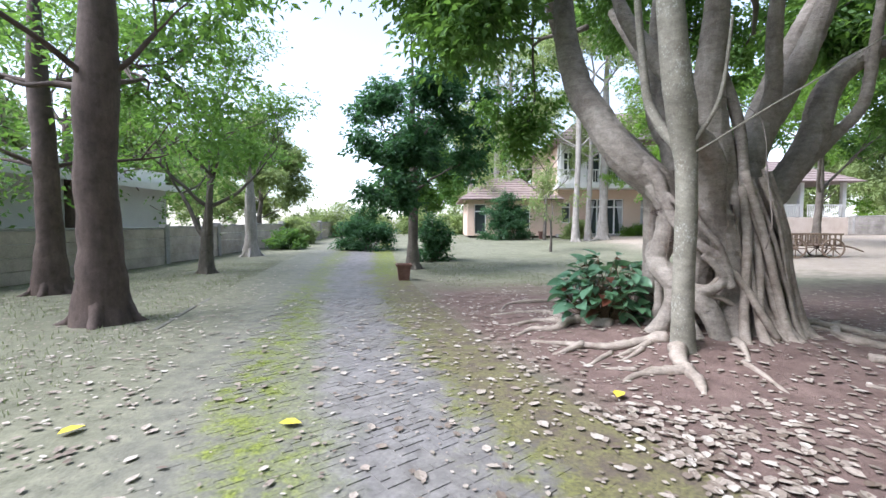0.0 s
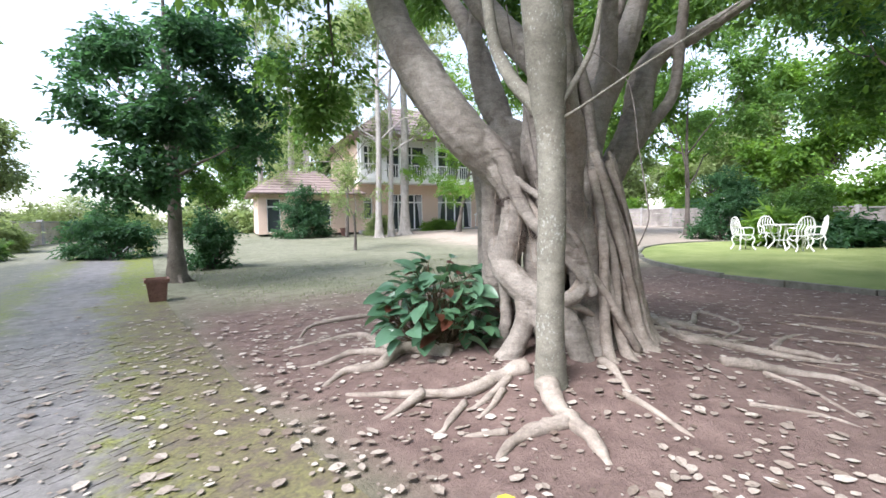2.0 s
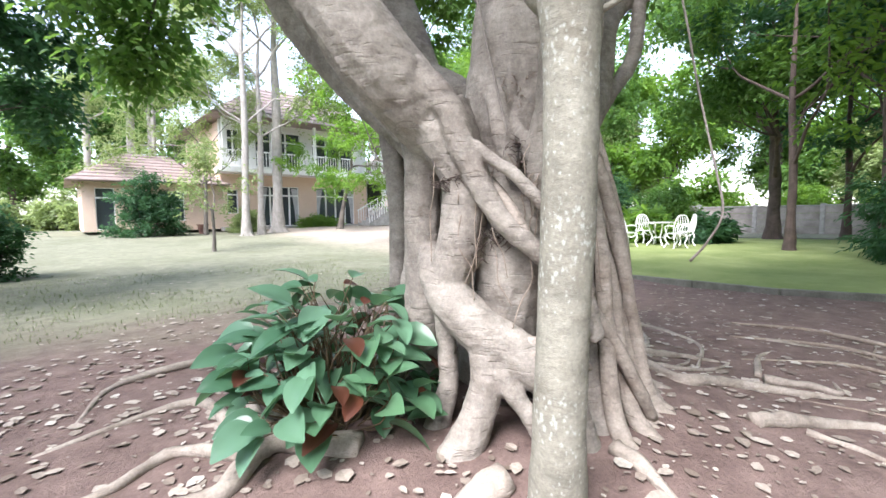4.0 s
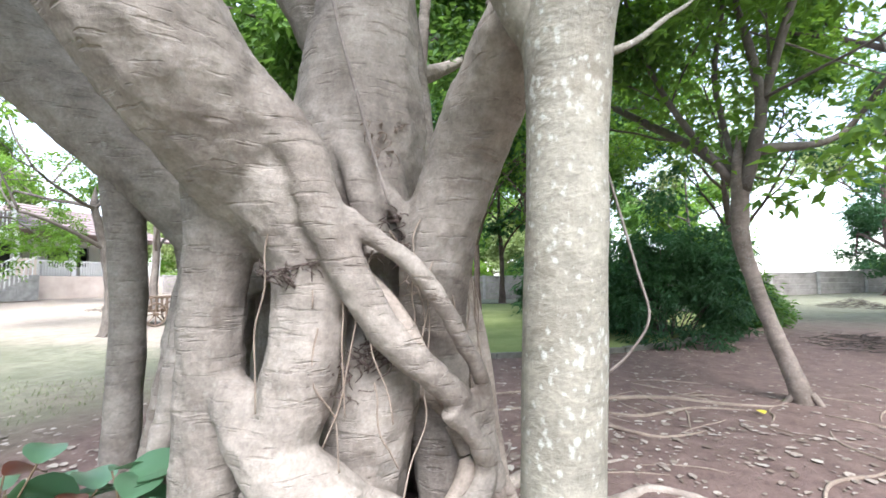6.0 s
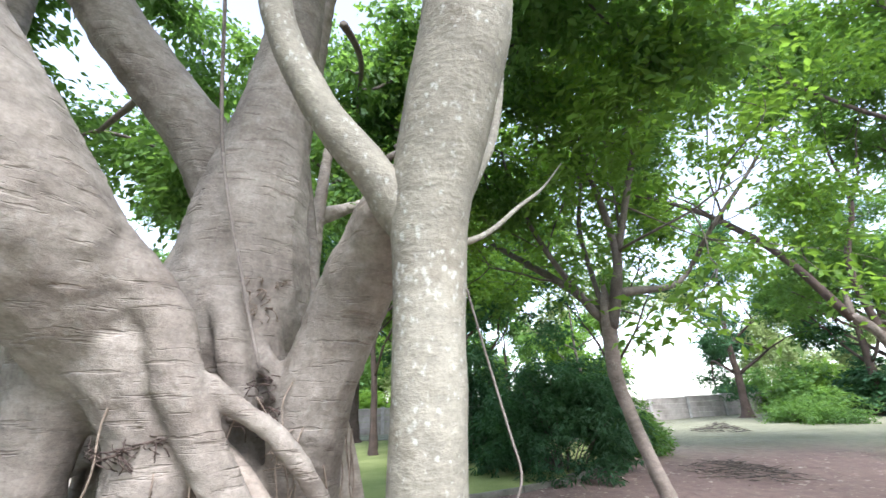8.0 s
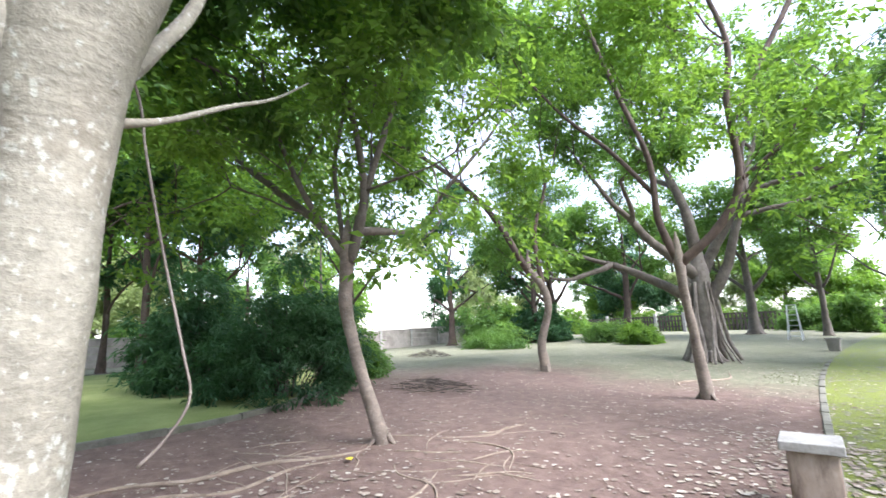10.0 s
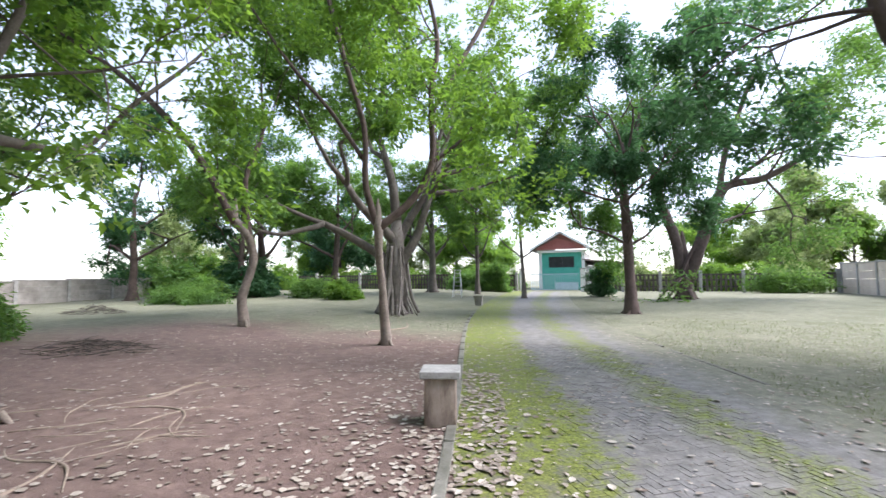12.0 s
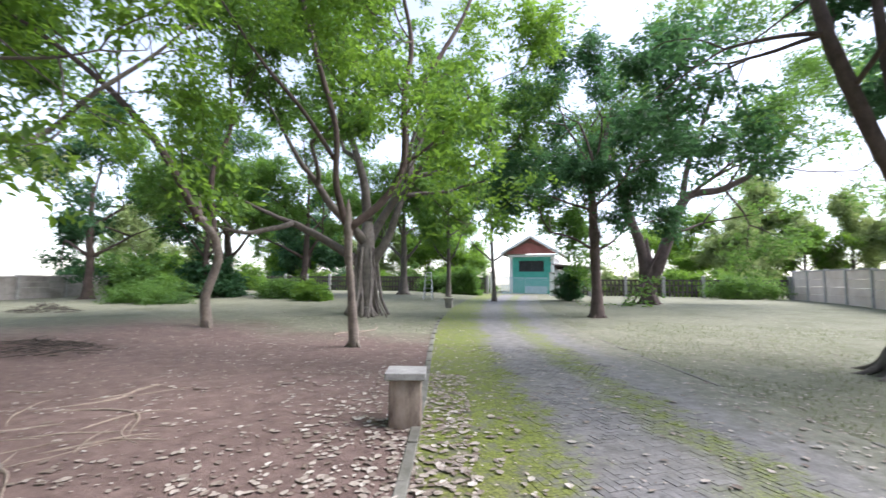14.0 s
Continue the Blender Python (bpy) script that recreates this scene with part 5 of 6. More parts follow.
def build_pot(x, y, w, h, label, square=True, turn=10, mat=None):
    t = thing("plant_pot", x, y, land(x, y), label, "pot", turn=turn)
    bm = bmesh.new()
    n = 4 if square else 16
    prof = [(0.36, 0.0), (0.46, h * 0.85), (0.54, h * 0.86), (0.55, h), (0.46, h), (0.42, h * 0.8), (0.0, h * 0.78)]
    rings = []
    for r, z in prof:
        rings.append([bm.verts.new((w * r * (1.41 if square else 1) * math.cos(2 * math.pi * (k + 0.5) / n), w * r * (1.41 if square else 1) * math.sin(2 * math.pi * (k + 0.5) / n), z)) for k in range(n)])
    bm.faces.new(rings[0][::-1])
    for a, b in zip(rings, rings[1:]):
        for k in range(n):
            bm.faces.new((a[k], a[(k + 1) % n], b[(k + 1) % n], b[k]))
    bmesh.ops.remove_doubles(bm, verts=bm.verts[:], dist=0.001)
    part("pot_body", bm, mat or TERRACOTTA, t)
    return t


build_pot(-0.95, 10.7, 0.34, 0.40, "dark red square clay pot at the drive's edge")
build_pot(8.0, -17.0, 0.42, 0.48, "weathered grey square planter beside the drive", mat=OLD_CONCRETE)
build_pot(6.6, 29.6, 0.55, 0.5, "round terracotta pot before the house", False)
build_pot(9.4, 29.8, 0.6, 0.55, "wide terracotta pot among shrubs before the house", False)


def build_cart(x, y, turn):
    t = thing("wooden_cart", x, y, land(x, y), "old grey wooden two wheeled ox cart standing on sandy ground", "cart", turn=turn)
    part("bed", box((1.7, 0.75, 0.06), (0, 0, 0.42), bevel=0.01), WOOD, t)
    for sy in (-0.38, 0.38):
        part("side_rail", box((1.75, 0.05, 0.06), (0, sy, 0.80), bevel=0.01), WOOD, t)
        for k in range(11):
            part("slat", box((0.05, 0.03, 0.38), (-0.8 + 0.16 * k, sy, 0.62), bevel=0.005), WOOD, t)
    for sx in (-0.55, 0.55):
        for sy in (-0.46, 0.46):
            w = thing_part_wheel(t, sx, sy)
    part("shaft_pole", tube([(0.8, 0, 0.42, 0.035), (1.3, 0, 0.36, 0.03), (1.7, 0, 0.2, 0.025)], 8, 3), WOOD, t)
    return t


def thing_part_wheel(parent, sx, sy):
    bm = bmesh.new()
    R = 0.32
    for k in range(28):
        a, b = 2 * math.pi * k / 28, 2 * math.pi * (k + 1) / 28
        add_tube(bm, [(sx + R * math.cos(a), sy, R + R * math.sin(a), 0.03), (sx + R * math.cos(b), sy, R + R * math.sin(b), 0.03)], 6, 1, smooth_path=False)
    w = part("wheel", bm, WOOD, parent)
    for k in range(8):
        a = math.pi * k / 4
        part("spoke", tube([(sx, sy, R, 0.02), (sx + R * math.cos(a), sy, R + R * math.sin(a), 0.016)], 6, 1), WOOD, w)
    part("hub", tube([(sx, sy - 0.06, R, 0.06), (sx, sy + 0.06, R, 0.06)], 10, 1), WOOD, w)
    return w


build_cart(12.6, 15.4, -12)


# ---------------------------------------------------------------- white garden set
def build_garden_chair(x, y, turn):
    t = thing("garden_chair", x, y, land(x, y) + 0.07, "white painted cast iron garden chair with scrolled back", "chair", "chairs round the garden table", turn=turn)
    bm = bmesh.new()
    bmesh.ops.create_cone(bm, cap_ends=True, segments=20, radius1=0.23, radius2=0.24, depth=0.03, matrix=pose(0, 0, 0.44))
    part("seat", bm, WHITE, t)
    part("back_frame", tube([(-0.22, 0.19, 0.44, 0.018), (-0.24, 0.24, 0.72, 0.018), (-0.14, 0.27, 0.95, 0.018), (0, 0.28, 1.0, 0.018), (0.14, 0.27, 0.95, 0.018), (0.24, 0.24, 0.72, 0.018), (0.22, 0.19, 0.44, 0.018)], 7, 4), WHITE, t)
    for k in range(-2, 3):
        part("back_scroll", tube([(0.08 * k, 0.2, 0.46, 0.014), (0.08 * k + 0.03, 0.23, 0.6, 0.014), (0.08 * k - 0.03, 0.25, 0.76, 0.014), (0.075 * k, 0.27, 0.96 - 0.02 * abs(k), 0.014)], 6, 4), WHITE, t)
    for sx in (-1, 1):
        part("armrest", tube([(sx * 0.23, 0.23, 0.66, 0.018), (sx * 0.28, 0.05, 0.68, 0.018), (sx * 0.27, -0.14, 0.64, 0.018), (sx * 0.22, -0.16, 0.45, 0.016)], 6, 4), WHITE, t)
        for sy in (-1, 1):
            part("leg", tube([(sx * 0.17, sy * 0.17, 0.43, 0.028), (sx * 0.22, sy * 0.21, 0.30, 0.024), (sx * 0.17, sy * 0.18, 0.14, 0.02), (sx * 0.24, sy * 0.23, 0.0, 0.026)], 7, 4), WHITE, t)
        part("apron", tube([(sx * 0.2, -0.2, 0.40, 0.014), (sx * 0.19, 0, 0.30, 0.014), (sx * 0.2, 0.2, 0.40, 0.014)], 6, 4), WHITE, t)
    part("apron", tube([(-0.2, -0.2, 0.40, 0.014), (0, -0.2, 0.28, 0.014), (0.2, -0.2, 0.40, 0.014)], 6, 4), WHITE, t)
    return t


def build_garden_table(x, y):
    t = thing("garden_table", x, y, land(x, y) + 0.07, "white painted round cast iron garden table on the lawn", "table")
    bm = bmesh.new()
    bmesh.ops.create_cone(bm, cap_ends=True, segments=32, radius1=0.50, radius2=0.52, depth=0.03, matrix=pose(0, 0, 0.74))
    part("tabletop", bm, WHITE, t)
    for k in range(4):
        a = math.pi / 4 + k * math.pi / 2
        c, s_ = math.cos(a), math.sin(a)
        part("leg", tube([(c * 0.34, s_ * 0.34, 0.72, 0.025), (c * 0.26, s_ * 0.26, 0.45, 0.025), (c * 0.18, s_ * 0.18, 0.25, 0.022), (c * 0.36, s_ * 0.36, 0.0, 0.028)], 7, 4), WHITE, t)
    part("lower_shelf", box((0.34, 0.34, 0.025), (0, 0, 0.26), bevel=0.006), WHITE, t)
    return t


build_garden_table(15.75, 9.75)
for x, y, turn in ((14.65, 10.25, 62), (15.15, 8.95, 148), (16.35, 9.15, 218), (16.5, 10.5, -35)):
    build_garden_chair(x, y, turn)


# ---------------------------------------------------------------- the house
def wall_with_holes(x0, x1, z0, z1, thick, holes):
    """A wall along x, cut by (x0, x1, z0, z1) holes, as one mesh."""
    bm = bmesh.new()
    xs = sorted({x0, x1, *[h[0] for h in holes], *[h[1] for h in holes]})
    zs = sorted({z0, z1, *[h[2] for h in holes], *[h[3] for h in holes]})
    for a, b in zip(xs, xs[1:]):
        for c, d in zip(zs, zs[1:]):
            if not any(h[0] <= (a + b) / 2 <= h[1] and h[2] <= (c + d) / 2 <= h[3] for h in holes):
                add_box(bm, (b - a, thick, d - c), ((a + b) / 2, 0, (c + d) / 2))
    bmesh.ops.remove_doubles(bm, verts=bm.verts[:], dist=0.001)
    return bm


def add_window(parent, x0, x1, z0, z1, y, bars_x, bars_z, curtain=True):
    w = part("window", box((x1 - x0, 0.02, z1 - z0), ((x0 + x1) / 2, y + 0.06, (z0 + z1) / 2)), GLASS, parent, "white framed glazed opening with dark panes")
    for k in range(bars_x + 1):
        part("frame_bar", box((0.09, 0.08, z1 - z0), (x0 + (x1 - x0) * k / bars_x, y, (z0 + z1) / 2)), WHITE, w)
    for z in (z0, *bars_z, z1):
        part("frame_bar", box((x1 - x0, 0.075, 0.09), ((x0 + x1) / 2, y + 0.002, z)), WHITE, w)
    if curtain:
        for side, cx in ((-1, x0), (1, x1)):
            bm = bmesh.new()
            for k in range(5):
                add_tube(bm, [(cx - side * (0.06 + 0.09 * k), y + 0.03, z1 - 0.1, 0.045), (cx - side * (0.05 + 0.05 * k), y + 0.03, (z0 + z1) / 2, 0.04), (cx - side * (0.04 + 0.03 * k), y + 0.03, z0 + 0.1, 0.04)], 6, 3)
            part("curtain", bm, CURTAIN, w, smooth=True)


def slab_roof(x0, x1, y0, y1, z, ridge, over=0.7, hip=2.5):
    """A hipped tiled roof with stepped courses."""
    bm = bmesh.new()
    x0, x1, y0, y1 = x0 - over, x1 + over, y0 - over, y1 + over
    ym = (y0 + y1) / 2
    courses = 9
    prev = None
    for k in range(courses + 1):
        f = k / courses
        a, b, c, d = x0 + hip * f, x1 - hip * f, y0 + (ym - y0) * f * 0.98, y1 - (y1 - ym) * f * 0.98
        zz = z + (ridge - z) * f
        low = [bm.verts.new(p) for p in ((a, c, zz), (b, c, zz), (b, d, zz), (a, d, zz))]
        if prev:
            for i in range(4):
                bm.faces.new((prev[i], prev[(i + 1) % 4], low[(i + 1) % 4], low[i]))
        if k < courses:
            up = [bm.verts.new(v.co + Vector((0, 0, 0.05))) for v in low]
            for i in range(4):
                bm.faces.new((low[i], low[(i + 1) % 4], up[(i + 1) % 4], up[i]))
            if k == 0:
                bm.faces.new(low[::-1])
            prev = up
        else:
            bm.faces.new(low)
    return bm


def build_house():
    fy = 31.3
    z = land(11, fy) + 0.05
    h = thing("house", 0, fy, z, "peach two storey house with white balcony and tiled roofs", "house")
    doors = [(10.2, 12.6, 0.1, 2.55), (13.8, 16.6, 0.1, 2.55), (8.3, 8.9, 0.9, 2.3)]
    part("wall", wall_with_holes(8.0, 17.6, 0, 3.2, 0.25, doors), PEACH, h)
    part("wall", wall_with_holes(8.0, 17.6, 3.5, 6.3, 0.25, [(10.0, 12.8, 3.7, 5.9), (13.6, 16.6, 3.7, 5.9), (8.4, 9.4, 4.2, 5.8)]), WHITE, h)
    part("side_wall", box((0.25, 8.5, 6.2), (8.13, 4.4, 3.1)), PEACH, h)
    part("side_wall", box((0.25, 8.5, 6.2), (17.47, 4.4, 3.1)), PEACH, h)
    part("back_wall", box((9.6, 0.25, 6.2), (12.8, 8.7, 3.1)), PEACH, h)
    part("floor_slab", box((9.4, 8.4, 0.2), (12.8, 4.3, 3.3)), DARK, h)
    part("balcony_slab", box((10.6, 1.5, 0.32), (13.0, -0.7, 3.36), bevel=0.02), WHITE, h)
    part("plinth", box((9.8, 0.5, 0.22), (12.8, -0.3, 0.0), bevel=0.02), CONCRETE, h)
    for d in doors:
        add_window(h, *d, 0.0, 4 if d[1] - d[0] > 1 else 1, [z0 for z0 in (2.0,)], d[1] - d[0] > 1)
    for d in ((10.0, 12.8, 3.7, 5.9), (13.6, 16.6, 3.7, 5.9), (8.4, 9.4, 4.2, 5.8)):
        add_window(h, *d, 0.0, 3, [5.3], False)
    rail = part("balcony_rail", box((10.5, 0.06, 0.07), (13.0, -1.38, 4.42)), WHITE, h)
    for k in range(62):
        part("baluster", box((0.035, 0.035, 0.9), (7.8 + 0.17 * k, -1.38, 3.96)), WHITE, rail)
    for x in (7.9, 10.6, 13.2, 15.9, 18.1):
        part("balcony_post", box((0.16, 0.16, 2.7), (x, -1.36, 4.85)), WHITE, h)
    part("roof", slab_roof(7.8, 18.0, -1.4, 8.8, 6.3, 9.4, 0.6, 4.2), ROOF, h)
    # low wing
    part("wing_wall", wall_with_holes(1.7, 8.0, 0, 2.5, 0.25, [(4.9, 6.1, 0.5, 2.1), (2.2, 3.0, 0.1, 2.2)]), PEACH, h)
    part("side_wall", box((0.25, 6.0, 2.5), (1.82, 3.1, 1.25)), PEACH, h)
    part("back_wall", box((6.3, 0.25, 2.5), (4.9, 6.1, 1.25)), PEACH, h)
    add_window(h, 4.9, 6.1, 0.5, 2.1, 0.0, 2, [1.6], False)
    add_window(h, 2.2, 3.0, 0.1, 2.2, 0.0, 1, [1.7], False)
    part("roof", slab_roof(1.7, 7.7, -0.4, 6.2, 2.5, 4.3, 0.6, 2.6), ROOF, h)
    return h


def build_veranda():
    fy = 30.5
    z = land(22, fy)
    h = thing("veranda", 0, fy, z, "raised pinkish veranda with steps, railings and a tiled roof", "veranda")
    part("terrace", box((9.0, 7.0, 1.25), (23.0, 3.2, 0.6), bevel=0.02), PINK_WALL, h)
    part("back_wall", wall_with_holes(18.6, 27.5, 1.2, 3.6, 0.2, [(19.6, 21.6, 1.3, 3.2), (23.0, 25.6, 1.9, 3.2)]), WHITE, h).location.y = 4.0
    part("dark_room", box((8.6, 0.1, 2.3), (23.0, 4.5, 2.4)), DARK, h)
    for x in (18.7, 21.6, 24.5, 27.4):
        part("column", box((0.26, 0.26, 2.4), (x, 0.1, 2.42), bevel=0.015), WHITE, h)
    part("roof", slab_roof(18.4, 27.6, -0.2, 6.8, 3.6, 5.5, 0.6, 3.0), ROOF, h)
    for x0, x1 in ((19.3, 21.4), (21.8, 24.3), (24.7, 27.2)):
        r = part("railing", box((x1 - x0, 0.06, 0.08), ((x0 + x1) / 2, -0.22, 2.05)), WHITE, h)
        for k in range(int((x1 - x0) / 0.14)):
            part("baluster", box((0.05, 0.04, 0.75), (x0 + 0.07 + 0.14 * k, -0.22, 1.65)), WHITE, r)
    part("gate_pier", box((0.6, 0.6, 2.2), (18.6, -0.9, 1.0), bevel=0.02), PINK_WALL, h)
    for k in range(7):
        part("step", box((0.32, 1.5, 0.178 * (k + 1)), (16.3 + 0.32 * k, -1.3, 0.089 * (k + 1)), bevel=0.01), CONCRETE, h)
    for sy in (-2.0, -0.6):
        hr = part("stair_rail", tube([(16.1, sy, 1.0, 0.04), (18.4, sy, 2.2, 0.04)], 6, 1), WHITE, h)
        for k in range(12):
            part("baluster", box((0.035, 0.035, 0.85), (16.2 + 0.19 * k, sy, 0.62 + 0.099 * k)), WHITE, hr)
    return h


build_house()
build_veranda()


# ---------------------------------------------------------------- gate and the teal house across the road
def build_gate():
    gx, gy = 7.4, -35.4
    for x in (gx - 2.5, gx + 2.7):
        z = land(x, gy)
        t = thing("gate_pillar", x, gy, z, "white plastered gate pillar with a flat cap", "pillar", "gate pillars")
        part("shaft", box((0.42, 0.42, 2.0), (0, 0, 0.9), bevel=0.02), WHITE, t)
        part("cap", box((0.54, 0.54, 0.10), (0, 0, 1.95), bevel=0.02), CONCRETE, t)


def build_teal_house():
    gx, gy = 7.6, -42.0
    z = land(gx, gy) + 0.02
    h = thing("teal_house", gx, gy, z, "small teal house with a red gable and pale blue gate", "house")
    front = wall_with_holes(-1.95, 1.95, 0, 3.75, 0.2, [(-1.2, 1.25, 2.25, 3.35)])
    part("wall", front, TEAL, h)
    w = part("window", box((2.45, 0.05, 1.1), (0.02, -0.12, 2.8)), DARK, h, "wide dark window")
    for x in (-1.2, 0.0, 1.25):
        part("frame_bar", box((0.07, 0.08, 1.1), (x, 0.06, 2.8)), DARK, w)
    for sx in (-1, 1):
        part("corner_post", box((0.3, 0.4, 3.85), (sx * 2.1, 0.05, 1.9)), WHITE, h)
    part("side_wall", box((0.2, 7.0, 3.75), (-2.05, -3.6, 1.87)), WHITE, h)
    part("side_wall", box((0.2, 7.0, 3.75), (2.05, -3.6, 1.87)), WHITE, h)
    part("lintel", box((4.7, 0.3, 0.22), (0, 0.3, 3.86), bevel=0.02), WHITE, h)
    bm = bmesh.new()
    for k in range(10):
        f0, f1 = k / 10, (k + 1) / 10
        ww = 2.55 * (1 - (f0 + f1) / 2)
        add_box(bm, (max(0.1, 2 * ww), 0.10, 0.155), (0, 0.55 - 0.01 * (k % 2), 4.05 + 1.6 * (f0 + f1) / 2))
    part("gable", bm, RED_TIN, h)
    for sx in (-1, 1):
        ang = math.degrees(math.atan2(1.7, 2.9))
        part("roof_slope", box((3.5, 9.0, 0.12), (sx * 1.5, -3.4, 4.85), (0, sx * ang, 0)), ROOF, h)
        part("barge_board", box((3.5, 0.08, 0.2), (sx * 1.5, 1.12, 4.86), (0, sx * ang, 0)), WHITE, h)
    part("annexe_wall", box((3.4, 4, 2.4), (-4.0, -2.5, 1.2)), SHED, h)
    part("annexe_roof", box((4.4, 5, 0.12), (-4.2, -2.2, 2.6), (4, -6, 0)), ROOF, h)
    g = thing("metal_gate", gx, gy + 4.6, land(gx, gy + 4.6), "pale blue painted steel sliding gate with bars", "gate")
    for x0, x1 in ((-2.1, -0.1), (0.0, 2.1)):
        part("gate_frame", box((x1 - x0, 0.06, 0.08), ((x0 + x1) / 2, 0, 1.55)), BLUE_PAINT, g)
        part("gate_frame", box((x1 - x0, 0.06, 0.08), ((x0 + x1) / 2, 0, 0.15)), BLUE_PAINT, g)
        for k in range(13):
            part("bar", box((0.035, 0.035, 1.45), (x0 + (x1 - x0) * k / 12, 0, 0.85)), BLUE_PAINT, g)
    part("panel", box((2.0, 0.03, 0.6), (-1.05, 0.02, 0.5)), BLUE_PAINT, g)


build_gate()
build_teal_house()


def build_fence(x0, x1, y, label):
    t = thing("fence", 0, y, 0, label, "fence", kind="")
    n = round((x1 - x0) / 2.6)
    for k in range(n + 1):
        x = x0 + (x1 - x0) * k / n
        part("post", box((0.22, 0.22, 1.75), (x, 0, land(x, y) + 0.8), bevel=0.015), CONCRETE, t)
        if k < n:
            w = (x1 - x0) / n
            for zz in (0.45, 0.95, 1.35):
                part("rail", box((w - 0.22, 0.07, 0.12), (x + w / 2, 0, land(x, y) + zz)), FENCE, t)
            for i in range(8):
                part("picket", box((0.16, 0.04, 1.35), (x + 0.2 + (w - 0.3) * i / 8, 0.06, land(x, y) + 0.75)), FENCE, t)
    return t


build_fence(-12.0, 4.6, -35.2, "dark weathered wooden fence with concrete posts")
build_fence(10.4, 37.5, -34.6, "dark weathered wooden fence under trees")


def build_ladder(x, y, turn):
    t = thing("step_ladder", x, y, land(x, y), "aluminium step ladder standing open under a tree", "ladder", turn=turn)
    for sy, ty in ((-0.35, -0.04), (0.35, 0.04)):
        for sx in (-1, 1):
            part("rail", tube([(sx * 0.27, sy, 0.0, 0.025), (sx * 0.17, ty, 1.65, 0.022)], 6, 1), METAL, t)
    for k in range(6):
        f = (k + 0.7) / 6.5
        part("step", box((0.52 - 0.2 * f, 0.09, 0.03), (0, -0.35 + 0.31 * f, 1.65 * f)), METAL, t)
    part("top_plate", box((0.36, 0.16, 0.04), (0, 0, 1.66)), METAL, t)


build_ladder(10.9, -21.6, 15)


def build_shed():
    """The long low building over the west wall."""
    t = thing("shed_building", -14.6, 4, 0.0, "long low grey shed with a white roof beyond the wall", "shed", turn=-3.5)
    part("wall", box((0.2, 40, 3.4), (2.6, -6, 1.7)), SHED, t)
    part("wall", box((6.0, 0.2, 3.4), (-0.4, 14, 1.7)), SHED, t)
    part("roof", box((7.4, 41.5, 0.10), (-0.2, -6, 3.35), (0, 9, 0)), WHITE, t)
    part("fascia", box((0.06, 26, 0.22), (3.47, -13.7, 2.74)), RED_TIN, t, "brown metal fascia")
    part("fascia", box((0.06, 15.4, 0.22), (3.47, 7.0, 2.74)), WHITE, t)


build_shed()

# ---------------------------------------------------------------- shrubs, hedges, background trees
make_bush("low clipped green hedge on the soil", 23.2, -12.8, 51, (6.0, 2.0, 0.95), GREEN_LEAF, 12000, 0.12, "hedge")
make_bush("green shrub by the fence", 19.0, -18.5, 52, (4.5, 2.2, 1.2), GREEN_LEAF, 11000, 0.14)
make_bush("bright green shrub under the trees", 16.0, -17.0, 53, (2.2, 1.8, 1.2), BRIGHT_LEAF, 9000, 0.13)
make_bush("round dark shrub beside the gate", 2.9, -25.0, 54, (1.9, 1.9, 2.3), DARK_LEAF, 9000, 0.13)
make_bush("green shrub between gate and trees", 11.2, -30.5, 55, (3.0, 2.0, 3.0), GREEN_LEAF, 12000, 0.16)
make_bush("green shrub against the fence", 14.2, -33.0, 56, (4.5, 1.6, 2.2), GREEN_LEAF, 10000, 0.16)
make_bush("green hedge before the fence", -8.5, -33.6, 57, (5.5, 1.4, 2.0), GREEN_LEAF, 9000, 0.15, "hedge")
make_bush("dark rounded shrub behind the tree", -3.6, 20.5, 58, (3.0, 2.2, 2.2), DARK_LEAF, 12000, 0.13)
make_bush("upright dark shrub beside the trunk", -0.35, 15.8, 59, (1.4, 1.3, 1.9), DARK_LEAF, 6000, 0.11)
make_bush("pale feathery shrub by the drive's end", -8.4, 24.5, 60, (3.0, 2.0, 1.6), PALE_LEAF, 9000, 0.22, "bush", 0.2)
make_bush("yellow green bamboo hedge at the drive's end", -7.0, 33.0, 61, (7.0, 2.5, 3.0), PALE_LEAF, 14000, 0.26, "bush", 0.18)
make_bush("small leafy shrub beside the wall", -7.4, 21.0, 62, (1.8, 1.6, 1.1), GREEN_LEAF, 4000, 0.16, "bush", 0.3)
make_bush("creeper covered stump before the house", 4.0, 28.6, 63, (3.2, 2.2, 3.5), DARK_LEAF, 15000, 0.14)
make_bush("pale shrub with thin leaves before the house", 8.7, 29.3, 64, (1.8, 1.4, 1.5), PALE_LEAF, 5000, 0.2, "bush", 0.2)
make_bush("low border plants before the glass doors", 13.6, 30.3, 65, (3.2, 0.8, 0.6), BRIGHT_LEAF, 4000, 0.22, "bush", 0.25)
make_bush("large round dark shrub behind the garden table", 20.6, 14.5, 66, (3.4, 3.0, 3.6), DARK_LEAF, 14000, 0.15)
make_bush("broad light green shrub behind the garden table", 21.0, 12.0, 67, (4.0, 3.0, 2.9), GREEN_LEAF, 15000, 0.14)
make_bush("long leaved ginger plants behind the garden table", 17.6, 10.9, 68, (2.8, 1.4, 1.3), BRIGHT_LEAF, 1500, 0.5, "bush", 0.25, -0.2, 40)
make_bush("dark glossy plants beside the garden chairs", 18.6, 9.2, 69, (2.6, 1.5, 1.15), DARK_LEAF, 2500, 0.3, "bush", 0.32, 0.1, 50)
